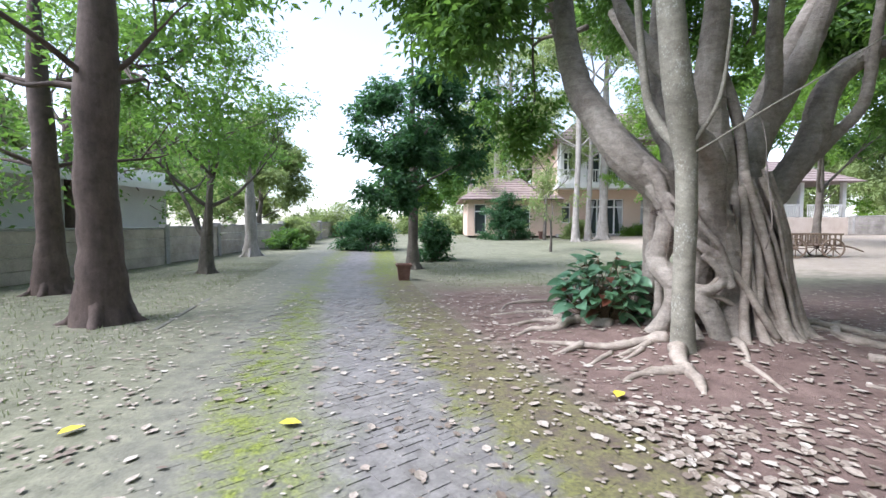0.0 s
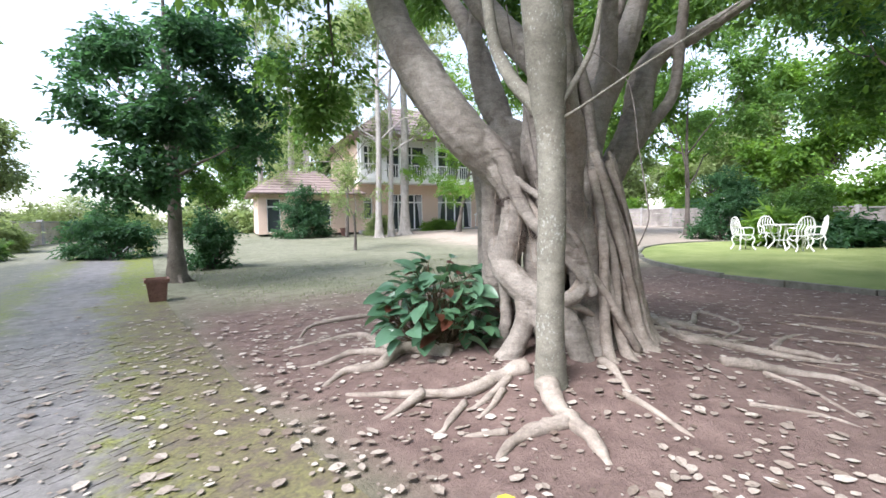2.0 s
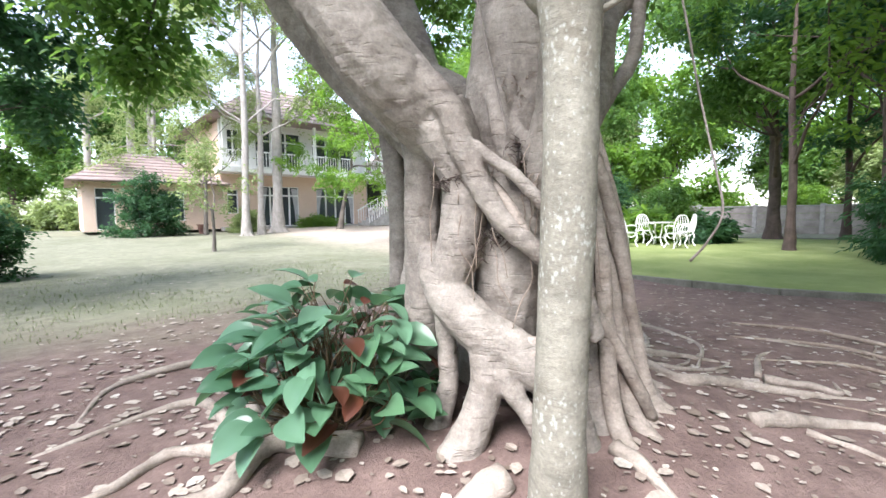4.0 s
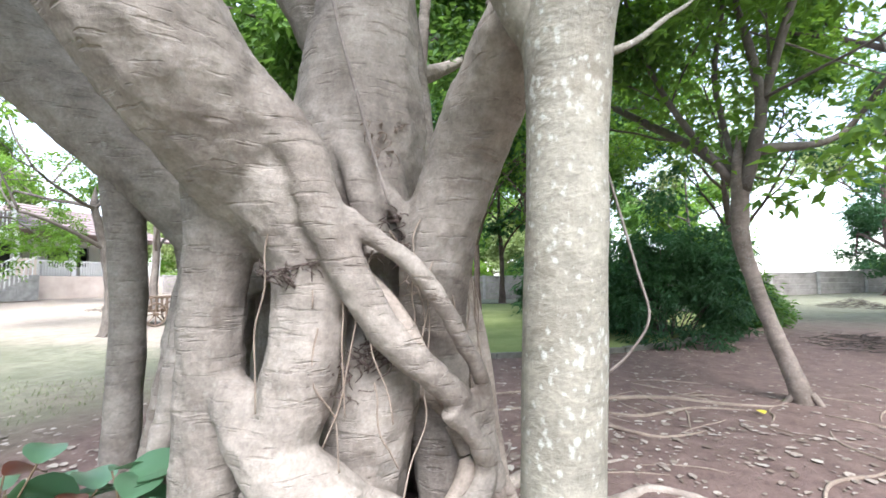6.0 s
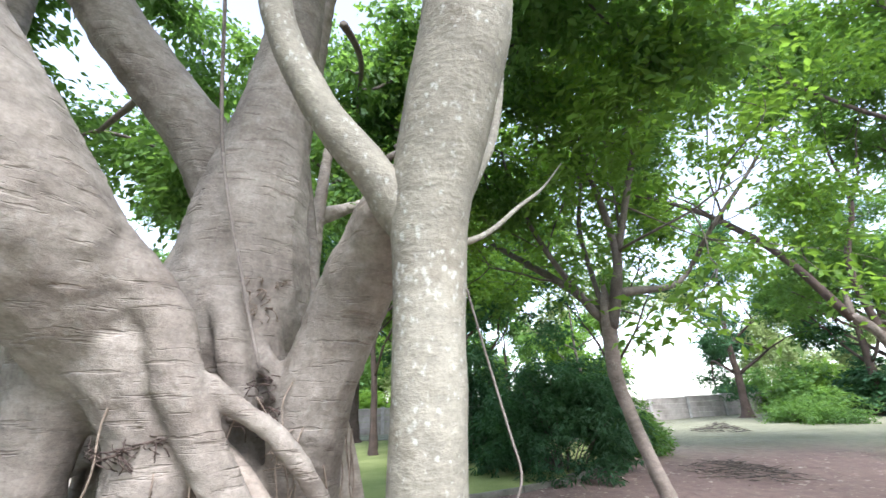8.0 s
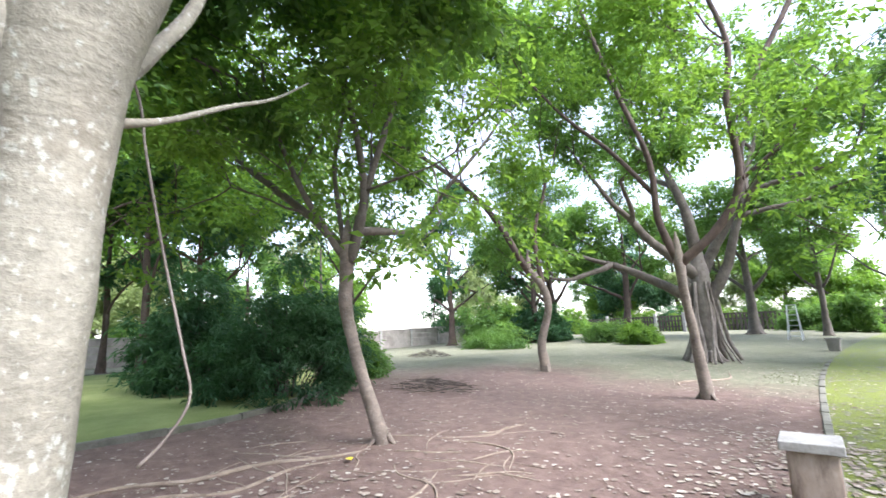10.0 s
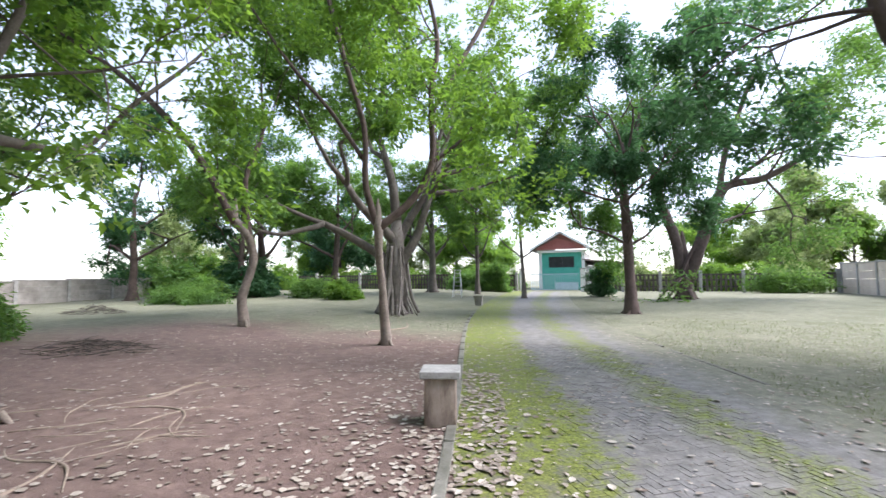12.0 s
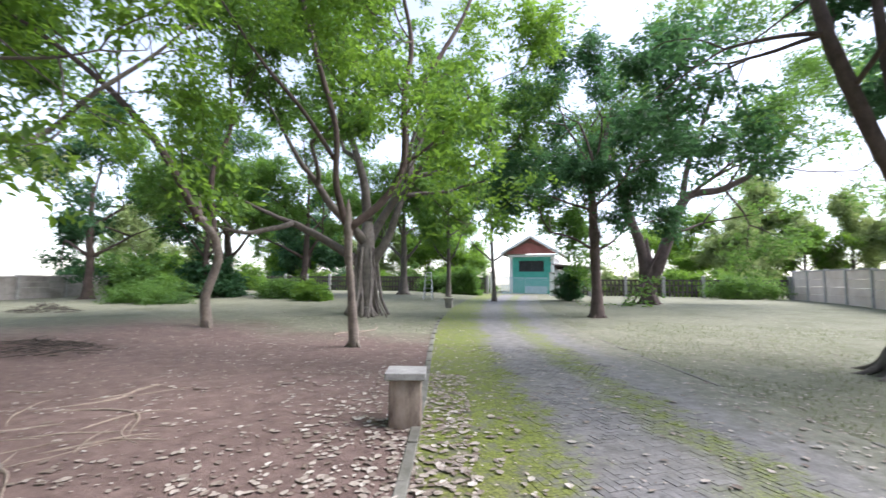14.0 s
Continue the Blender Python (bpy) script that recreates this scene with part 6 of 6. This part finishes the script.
make_bush("dark shrub among the eastern trees", 24.5, 4.0, 70, (4.0, 3.0, 2.8), DARK_LEAF, 12000, 0.15)
make_bush("bush growing against the bamboo", 14.5, -0.9, 71, (2.4, 2.2, 1.7), GREEN_LEAF, 9000, 0.14)



def build_brush(x, y, size, seed, label):
    """A low heap of cut twigs and leaves."""
    rng = random.Random(seed)
    t = thing("brush_pile", x, y, land(x, y), label, "brush pile")
    bm = bmesh.new()
    for k in range(300):
        a, r = rng.uniform(0, 6.28), rng.uniform(0, 1) ** 0.7
        px, py, pz = size[0] * r * math.cos(a), size[1] * r * math.sin(a), size[2] * (1 - r) * rng.uniform(0.2, 1) + 0.01
        b = rng.uniform(0, 6.28)
        L = rng.uniform(0.12, 0.35)
        add_tube(bm, [(px, py, pz, 0.008), (px + L * math.cos(b), py + L * math.sin(b), max(0.005, pz + rng.uniform(-0.06, 0.05)), 0.004)], 4, 1)
    tagged(part("twig_mass", bm, FENCE, t), kind="stuff")


build_brush(11.4, -1.85, (1.4, 0.9, 0.26), 1, "dark heap of twigs and dead leaves on soil")
build_brush(21.5, -7.5, (1.4, 1.0, 0.4), 2, "grey heap of cut branches on the ground")
build_brush(15.8, 20.5, (1.2, 0.8, 0.5), 3, "brown heap of dead brush on sandy ground")

make_tree("thin sapling with a few leaves on the lawn", 4.75, 19.6, 81, [(0, 0, 0, 0.06), (0.02, 0, 0.6, 0.05), (0, 0, 1.3, 0.045)], GREY_BARK, PALE_LEAF, [(2, (-0.5, 0, 1), 1.0, 0.03), (2, (0.5, 0.2, 1), 1.0, 0.03)], leaves=2500, leaf_size=0.12, depth=2, roots=0, flare=1.2)
make_tree("feathery pale green tree before the house", 6.4, 28.1, 83, [(0, 0, 0, 0.10), (0.05, 0, 1.2, 0.09), (0.1, 0, 2.6, 0.07), (0.1, 0, 4.2, 0.05)], GREY_BARK, PALE_LEAF,
          [(2, (-0.8, 0.1, 0.6), 1.8, 0.04), (2, (0.8, 0.1, 0.6), 1.8, 0.04), (3, (-0.6, -0.3, 0.5), 1.8, 0.03), (3, (0.7, 0.3, 0.7), 1.8, 0.03)], leaves=8000, leaf_size=0.16, puff=0.7, depth=2, roots=0, flare=1.2, slim=0.3)
make_tree("tall thin tree with hanging pale foliage", 5.1, 34.0, 84, [(0, 0, 0, 0.14), (0, 0, 2.0, 0.12), (0.1, 0, 5.0, 0.10), (0.1, 0, 8.0, 0.06)], PALE_BARK, PALE_LEAF,
          [(2, (-0.8, 0.1, 0.2), 2.2, 0.05), (2, (0.8, -0.2, 0.2), 2.2, 0.05), (3, (-0.6, -0.3, 0.3), 2.2, 0.05), (3, (0.7, 0.3, 0.5), 2.0, 0.04)], leaves=10000, leaf_size=0.18, puff=0.9, depth=2, roots=0, flare=1.2, slim=0.3, lift=-0.05)
make_tree("short bare topped trunk by the wall", -7.6, 17.6, 82, [(0, 0, 0, 0.25), (0, 0, 0.7, 0.22), (0, 0, 1.8, 0.22), (0, 0, 2.6, 0.16)], PALE_BARK, GREEN_LEAF, [(3, (0.2, 0, 1), 1.0, 0.06), (3, (-0.5, 0.2, 1), 1.0, 0.05)], leaves=5000, leaf_size=0.12, depth=2)
for i, (x, y, r, hgt) in enumerate(((7.9, 26.5, 0.20, 11), (9.9, 27.6, 0.30, 12), (8.8, 27.0, 0.17, 10), (4.3, 36.5, 0.26, 14), (5.6, 38.0, 0.3, 15), (2.2, 37.0, 0.22, 13))):
    make_tree("tall straight pale trunk near the house", x, y, 90 + i, [(0, 0, 0, r), (0, 0, 1.5, r * 0.9), (0.1, 0, hgt * 0.5, r * 0.8), (0.1, 0.1, hgt * 0.8, r * 0.55), (0.2, 0, hgt, r * 0.3)], PALE_BARK, PALE_LEAF,
              [(2, (0.7, -0.3, 0.5), 2.0, 0.06), (2, (-0.7, 0.2, 0.5), 2.0, 0.06), (3, (0.5, -0.5, 0.6), 2.2, 0.07), (3, (-0.6, 0.3, 0.7), 2.2, 0.07), (4, (0, 0, 1), 1.8, 0.06)], leaves=9000, leaf_size=0.18, puff=0.8, depth=2, name="tall_tree")
make_tree("leafy tree overhanging the balcony", 13.2, 26.8, 97, [(0, 0, 0, 0.14), (0.2, 0, 1.2, 0.12), (0.5, 0, 2.6, 0.10), (0.8, 0, 3.6, 0.08)], GREY_BARK, BRIGHT_LEAF, [(2, (-0.9, -0.2, 0.35), 1.8, 0.06), (3, (0.9, -0.2, 0.2), 1.8, 0.06), (3, (-0.3, -0.3, 0.8), 1.6, 0.06)], leaves=12000, leaf_size=0.15, lift=0.0)
make_tree("spreading leafy tree behind the fig", 10.5, 15.0, 98, [(0, 0, 0, 0.14), (0, 0, 1.0, 0.12), (-0.2, 0, 2.2, 0.11), (-0.5, 0, 3.2, 0.09)], GREY_BARK, BRIGHT_LEAF,
          [(2, (-1, 0.1, 0.35), 1.9, 0.06), (3, (-1, -0.3, 0.25), 1.9, 0.05), (3, (-0.6, 0.6, 0.5), 1.7, 0.05), (3, (0.6, 0.1, 0.8), 1.6, 0.05), (3, (0.2, -0.8, 0.6), 1.5, 0.05)], leaves=16000, leaf_size=0.12, lift=0.0)
# trees of the southern and eastern grove
for i, (x, y, label, mat, bk) in enumerate((
        (14.4, -25.6, "tree forked low into a pale V before the fence", GREEN_LEAF, GREY_BARK), (10.9, -25.4, "straight slim tree near the step ladder", GREEN_LEAF, GREY_BARK),
        (27.0, -22.0, "thick forked brown tree under the canopy", DARK_LEAF, BROWN_BARK), (20.4, -22.0, "tall dark trunked tree among shrubs", GREEN_LEAF, BROWN_BARK),
        (22.5, 8.2, "dark trunked tree beyond the lawn", GREEN_LEAF, BROWN_BARK), (24.0, 6.2, "slim dark tree beyond the lawn", DARK_LEAF, BROWN_BARK),
        (20.5, 3.0, "slim leafy tree behind the bamboo", DARK_LEAF, BROWN_BARK), (25.8, -3.5, "thin tree leaning by the wall", PALE_LEAF, GREY_BARK),
        (22.0, 17.5, "slender tree in the sandy yard", GREEN_LEAF, GREY_BARK), (17.2, 20.5, "grey trunked tree in the sandy yard", GREEN_LEAF, GREY_BARK),
        (17.5, -2.0, "slim leafy tree beside the brush", GREEN_LEAF, BROWN_BARK), (29.5, -14.0, "dark trunked tree before the wall", DARK_LEAF, BROWN_BARK), (24.5, -17.5, "leafy tree behind the hedge", GREEN_LEAF, BROWN_BARK),
        (17.2, 4.6, "slim dark tree behind the bamboo", DARK_LEAF, BROWN_BARK), (16.4, 6.4, "slim dark tree on the lawn's edge", GREEN_LEAF, BROWN_BARK),
        (7.0, -22.5, "slim tree beside the drive near the gate", GREEN_LEAF, GREY_BARK))):
    r = (0.28, 0.16, 0.36, 0.26, 0.24, 0.14, 0.15, 0.12, 0.13, 0.17, 0.14, 0.25, 0.22, 0.13, 0.12, 0.12)[i]
    bend = (0.0, 0.0, 0.1, -0.2, 0.0, 0.1, 0.1, 0.6, 0.0, 0.1, 0.2, 0.0, -0.2, 0.1, 0.0, 0.1)[i]
    make_tree(label, x, y, 110 + i, [(0, 0, 0, r), (bend * 0.2, 0, 1.0, r * 0.92), (bend, 0, 2.4, r * 0.85), (bend * 1.6, 0.1, 4.2, r * 0.65), (bend * 1.8, 0.1, 6.2, r * 0.4)], bk, mat,
              [(2, (0.7, 0.2, 0.7), 2.4, r * 0.45), (2, (-0.7, -0.2, 0.7), 2.4, r * 0.45), (3, (0.2, 0.8, 0.6), 2.4, r * 0.4), (3, (-0.3, -0.8, 0.6), 2.4, r * 0.4), (4, (0, 0, 1), 2.4, r * 0.35)], leaves=8000 if i in (7, 10) else 21000, leaf_size=0.23, puff=0.9)

# far woods: a few kinds, set out round the garden
protos = []
for i, (mat, bk, tall) in enumerate(((PALE_LEAF, GREY_BARK, 6.0), (GREEN_LEAF, BROWN_BARK, 7.0), (BRIGHT_LEAF, GREY_BARK, 5.0), (DARK_LEAF, BROWN_BARK, 7.5))):
    spot = ((-16.5, 40.0), (40.0, 12.0), (40.5, -8.0), (33.0, -40.0))[i]
    protos.append(make_tree("far tree of the woods round the garden", *spot, 130 + i, [(0, 0, -0.2, 0.25), (0, 0, 1.5, 0.22), (0.2, 0, tall * 0.5, 0.18), (0.2, 0, tall * 0.8, 0.12), (0.2, 0, tall, 0.07)], bk, mat,
                            [(1, (0.9, 0.3, 0.4), 2.0, 0.07), (1, (-0.8, -0.4, 0.4), 2.0, 0.07), (2, (0.8, 0.2, 0.6), 2.4, 0.09), (2, (-0.8, 0.3, 0.6), 2.4, 0.09), (2, (0.1, -0.9, 0.5), 2.2, 0.08), (3, (0, 0.8, 0.7), 2.2, 0.08), (4, (0, 0, 1), 2.0, 0.07)],
                            leaves=26000, leaf_size=0.32, puff=1.2, flare=1.3, roots=0, depth=2))
rng = random.Random(77)
spots = []
for k in range(11):      # east
    spots.append((36 + rng.uniform(-1.5, 9), -14 + 6.2 * k + rng.uniform(-2, 2), rng.choice((0, 1, 2, 2))))
for k in range(4):       # south-east
    spots.append((44 + rng.uniform(-2, 6), -40 + 9 * k, rng.choice((1, 2, 0))))
for k in range(6):       # south, east of the gate
    spots.append((15 + 5.4 * k + rng.uniform(-1, 1), -43 + rng.uniform(-7, 1), rng.choice((0, 1, 2))))
for k in range(6):       # south, west of the gate
    spots.append((-28 + 4.0 * k, -47 + rng.uniform(-8, 2), rng.choice((0, 0, 2))))
for k in range(8):       # north behind the house
    spots.append((-2 + 5.0 * k, 50 + rng.uniform(-4, 6), rng.choice((0, 0, 1))))
for k in range(2):       # north-west
    spots.append((-34 + 5.0 * k, 56 + rng.uniform(-3, 8), 0))
for k in range(6):       # west beyond the shed
    spots.append((-25 + rng.uniform(-4, 3), -24 + 11 * k, rng.choice((0, 2, 1))))
def open_sky(x, y):
    """A gap in the woods where the sky shows down to the wall."""
    return 104 < math.degrees(math.atan2(x - 1, y - 4)) < 123


for x, y, k in spots:
    if open_sky(x, y):
        continue
    s_ = rng.uniform(0.75, 1.15)
    copy_thing(protos[k], pose(x, y, land(x, y), 0, 0, rng.uniform(0, 360)) @ Matrix.Diagonal((s_, s_, s_ * rng.uniform(0.85, 1.15), 1)))

shrubs = [make_bush("leafy undergrowth along the garden's edge", *spot, 160 + i, (4.6, 3.2, hi), mat, 9000, 0.24) for i, (spot, hi, mat) in enumerate((((33.5, 9.0), 3.0, BRIGHT_LEAF), ((34.0, -4.0), 3.4, GREEN_LEAF), ((40.0, -20.0), 3.0, DARK_LEAF), ((-13.0, 44.0), 3.2, PALE_LEAF)))]
rng = random.Random(55)
places = [(32.8 + rng.uniform(-0.5, 4), -30 + 3.6 * k, rng.choice((0, 1, 2))) for k in range(18)] + [(12 + 2.6 * k, -37.0 + rng.uniform(-2.5, 0), rng.choice((0, 1, 2))) for k in range(10)]
places += [(-11 + 2.9 * k, -38.0 + rng.uniform(-3, 0), rng.choice((0, 3))) for k in range(5)] + [(-11 + 4.0 * k, 41 + rng.uniform(-1, 5), 3) for k in range(4)] + [(25.5 + rng.uniform(-1, 1), -18 + 3.4 * k, rng.choice((1, 2))) for k in range(3)]
for x, y, k in places:
    if open_sky(x, y):
        continue
    s_ = rng.uniform(0.7, 1.15)
    copy_thing(shrubs[k], pose(x, y, land(x, y), 0, 0, rng.uniform(0, 360)) @ Matrix.Diagonal((s_, s_, s_, 1)))


# ---------------------------------------------------------------- fallen leaves, grass, pavers
def litter(name, count, place, size, mat, label, seed):
    rng = np.random.default_rng(seed)
    verts, faces = [], []
    for k in range(count):
        x, y = place(rng)
        off = abs(x - drive_mid(y))
        z = land(x, y) + (0.026 if off < 2.2 else 0.012)
        L = size * rng.uniform(0.55, 1.35)
        w = L * rng.uniform(0.28, 0.42)
        a = rng.uniform(0, 6.283)
        ca, sa = math.cos(a), math.sin(a)
        curl = rng.uniform(0.0, 0.10) * L
        tl = rng.uniform(-0.16, 0.16)
        b = len(verts)
        for u, v, h in ((-0.5, 0, 0.3), (-0.25, 0.8, 0.9), (0.15, 0.9, 0.8), (0.5, 0, 0.5), (0.15, -0.9, 0.8), (-0.25, -0.8, 0.9), (0, 0, 0.0)):
            px, py = u * L * rng.uniform(0.85, 1.15), v * w * rng.uniform(0.7, 1.2)
            verts.append((x + px * ca - py * sa, y + px * sa + py * ca, z + h * curl * abs(v) + abs(u) * curl * 0.3 + tl * py))
        for i in range(6):
            faces.append((b + 6, b + i, b + (i + 1) % 6))
    me = bpy.data.meshes.new(name)
    me.from_pydata(verts, [], faces)
    me.materials.append(mat)
    tagged(new(name, me), label, "leaves", kind="stuff")


def near_fig(rng):
    a, r = rng.uniform(0, 6.283), 0.9 + 3.6 * rng.random() ** 0.8
    return FIG.x + r * math.cos(a), FIG.y + r * math.sin(a)


def on_soil(rng):
    while True:
        x, y = rng.uniform(0.5, 13), rng.uniform(-11, 9)
        if x > drive_mid(y) + 1.2:
            return x, y


def by_kerb(rng):
    y = rng.uniform(-3.0, 3.2)
    return drive_mid(y) + 2.2 + abs(rng.normal()) * 0.9 - 0.5, y


def anywhere(rng):
    return rng.uniform(-9, 6), rng.uniform(-16, 16)


def on_grass(rng):
    y = rng.uniform(-10, 14)
    return drive_mid(y) - 1.5 - 6.0 * rng.random() ** 1.3, y


def on_drive(rng):
    y = rng.uniform(-6, 9)
    return drive_mid(y) + rng.uniform(-2.6, 2.4), y


litter("fallen_leaves", 900, near_fig, 0.085, LITTER, "dry pale brown fallen leaves round the fig roots", 1)
litter("fallen_leaves", 3600, on_soil, 0.075, LITTER, "dry pale brown fallen leaves on bare soil", 2)
litter("fallen_leaves", 1700, by_kerb, 0.075, LITTER, "thick drift of dry fallen leaves beside the kerb", 3)
litter("fallen_leaves", 2600, anywhere, 0.07, LITTER, "scattered dry fallen leaves on grass", 4)
litter("leaf_debris", 5000, on_soil, 0.035, LITTER, "small broken leaf bits on bare soil", 6)
litter("leaf_debris", 1800, near_fig, 0.04, LITTER, "small broken leaf bits round the fig", 7)
litter("leaf_debris", 2500, on_drive, 0.03, LITTER, "small broken leaf bits on the drive", 8)
litter("fallen_leaves", 500, on_drive, 0.08, LITTER, "scattered dry fallen leaves on the drive", 5)
litter("leaf_debris", 5200, on_grass, 0.05, LITTER, "small dry leaf bits in thin grass", 9)
for i, (x, y) in enumerate(((-1.0, 2.85), (-2.35, 2.75), (-1.05, -0.05), (6.6, 2.0), (1.35, 3.35))):
    pts = [(0, 0)]
    me_b = bmesh.new()
    ring = [me_b.verts.new((0.075 * u, 0.05 * v, 0.006 + 0.014 * abs(v))) for u, v in ((-1, 0), (-0.5, 0.8), (0.2, 0.9), (1, 0), (0.2, -0.9), (-0.5, -0.8))]
    mid = me_b.verts.new((0, 0, 0.0))
    for k in range(6):
        me_b.faces.new((mid, ring[k], ring[(k + 1) % 6]))
    ob = part("yellow_leaf", me_b, YELLOW, smooth=True)
    ob.matrix_world = pose(x, y, land(x, y) + 0.03, 0, 0, 60 * i)
    tagged(ob, "bright yellow fallen leaf lying on the ground", "leaf", "yellow leaves")


def build_grass():
    rng = np.random.default_rng(8)
    n = 60000
    x, y = rng.uniform(-9, 7, n), rng.uniform(-13, 15, n)
    keep = []
    for i in range(n):
        u = x[i] - drive_mid(y[i])
        d = noise.noise((x[i] * 0.5, y[i] * 0.5, 9))
        ok = (u < -2.3 and d > -0.25) or (u > 2.4 and (y[i] > 9.5 or y[i] < -8) and d > -0.25)
        keep.append(ok)
    x, y = x[keep], y[keep]
    n = len(x)
    z = np.array([land(a, b) for a, b in zip(x, y)])
    a = rng.uniform(0, 6.283, n)
    h, w, lean = rng.uniform(0.02, 0.06, n), rng.uniform(0.004, 0.009, n), rng.uniform(0.0, 0.05, n)
    v0 = np.stack([x - np.cos(a) * w, y - np.sin(a) * w, z - 0.005], 1)
    v1 = np.stack([x + np.cos(a) * w, y + np.sin(a) * w, z - 0.005], 1)
    v2 = np.stack([x - np.sin(a) * lean, y + np.cos(a) * lean, z + h], 1)
    me = bpy.data.meshes.new("grass")
    me.from_pydata(np.stack([v0, v1, v2], 1).reshape(-1, 3).tolist(), [], np.arange(3 * n).reshape(-1, 3).tolist())
    me.materials.append(GRASS_LEAF)
    tagged(new("grass", me), "short thin pale grass beside the drive", "grass", kind="stuff")


build_grass()


def build_pavers():
    """Herringbone blocks, 150 x 75 mm, laid at 45 degrees to the drive."""
    W = 0.075
    me_one = mesh_of("paver", box((2 * W - 0.008, W - 0.008, 0.05), (0, 0, 0), bevel=0.0), PAVING, False)
    verts, faces, singles = [], [], 0
    c45 = math.cos(radians(38))
    s45 = math.sin(radians(38))
    rng = random.Random(5)
    for k in range(-200, 201):
        for m in range(-100, 101):
            for horiz in (True, False):
                bx, by = (k + 2 * m) * W, (k - 2 * m) * W
                cx, cy = (bx + W, by + W / 2) if horiz else (bx - W / 2, by + W)
                x, y = 0.2 + cx * c45 - cy * s45, 0.8 + cx * s45 + cy * c45
                if not -6.5 < y < 8.0 or abs(x - drive_mid(y)) > 2.14 or x - drive_mid(y) > 2.14 - 0.55 * step(0, 4, y):
                    continue
                z = land(x, y) - 0.010 + rng.uniform(-0.004, 0.003) + 0.004 * noise.noise((x * 1.3, y * 1.3, 2)) - 0.012 * step(0.8, 1.7, drive_mid(y) - x) - 0.005 * step(0.9, 1.5, x - drive_mid(y))
                turn = 38 + (0 if horiz else 90) + rng.uniform(-1.2, 1.2)
                if 0.2 < y < 1.0 and singles < 300:
                    ob = part("paver", me_one, None, drive)
                    ob.matrix_world = pose(x, y, z, rng.uniform(-0.8, 0.8), rng.uniform(-0.8, 0.8), turn)
                    singles += 1
                else:
                    ct, st = math.cos(radians(turn)), math.sin(radians(turn))
                    b = len(verts)
                    for zz, e in ((0.025, 0.004), (0.0, 0.0)):
                        for sx, sy in ((-1, -1), (1, -1), (1, 1), (-1, 1)):
                            px, py = sx * (W - 0.004 - e), sy * (W / 2 - 0.004 - e)
                            verts.append((x + px * ct - py * st, y + px * st + py * ct, z + zz))
                    faces.append((b, b + 1, b + 2, b + 3))
                    for i in range(4):
                        faces.append((b + 4 + i, b + 4 + (i + 1) % 4, b + (i + 1) % 4, b + i))
    me = bpy.data.meshes.new("paver_field")
    me.from_pydata(verts, [], faces)
    me.materials.append(PAVING)
    ob = part("paver_field", me, None, drive)
    ob["kind"] = "stuff"


build_pavers()
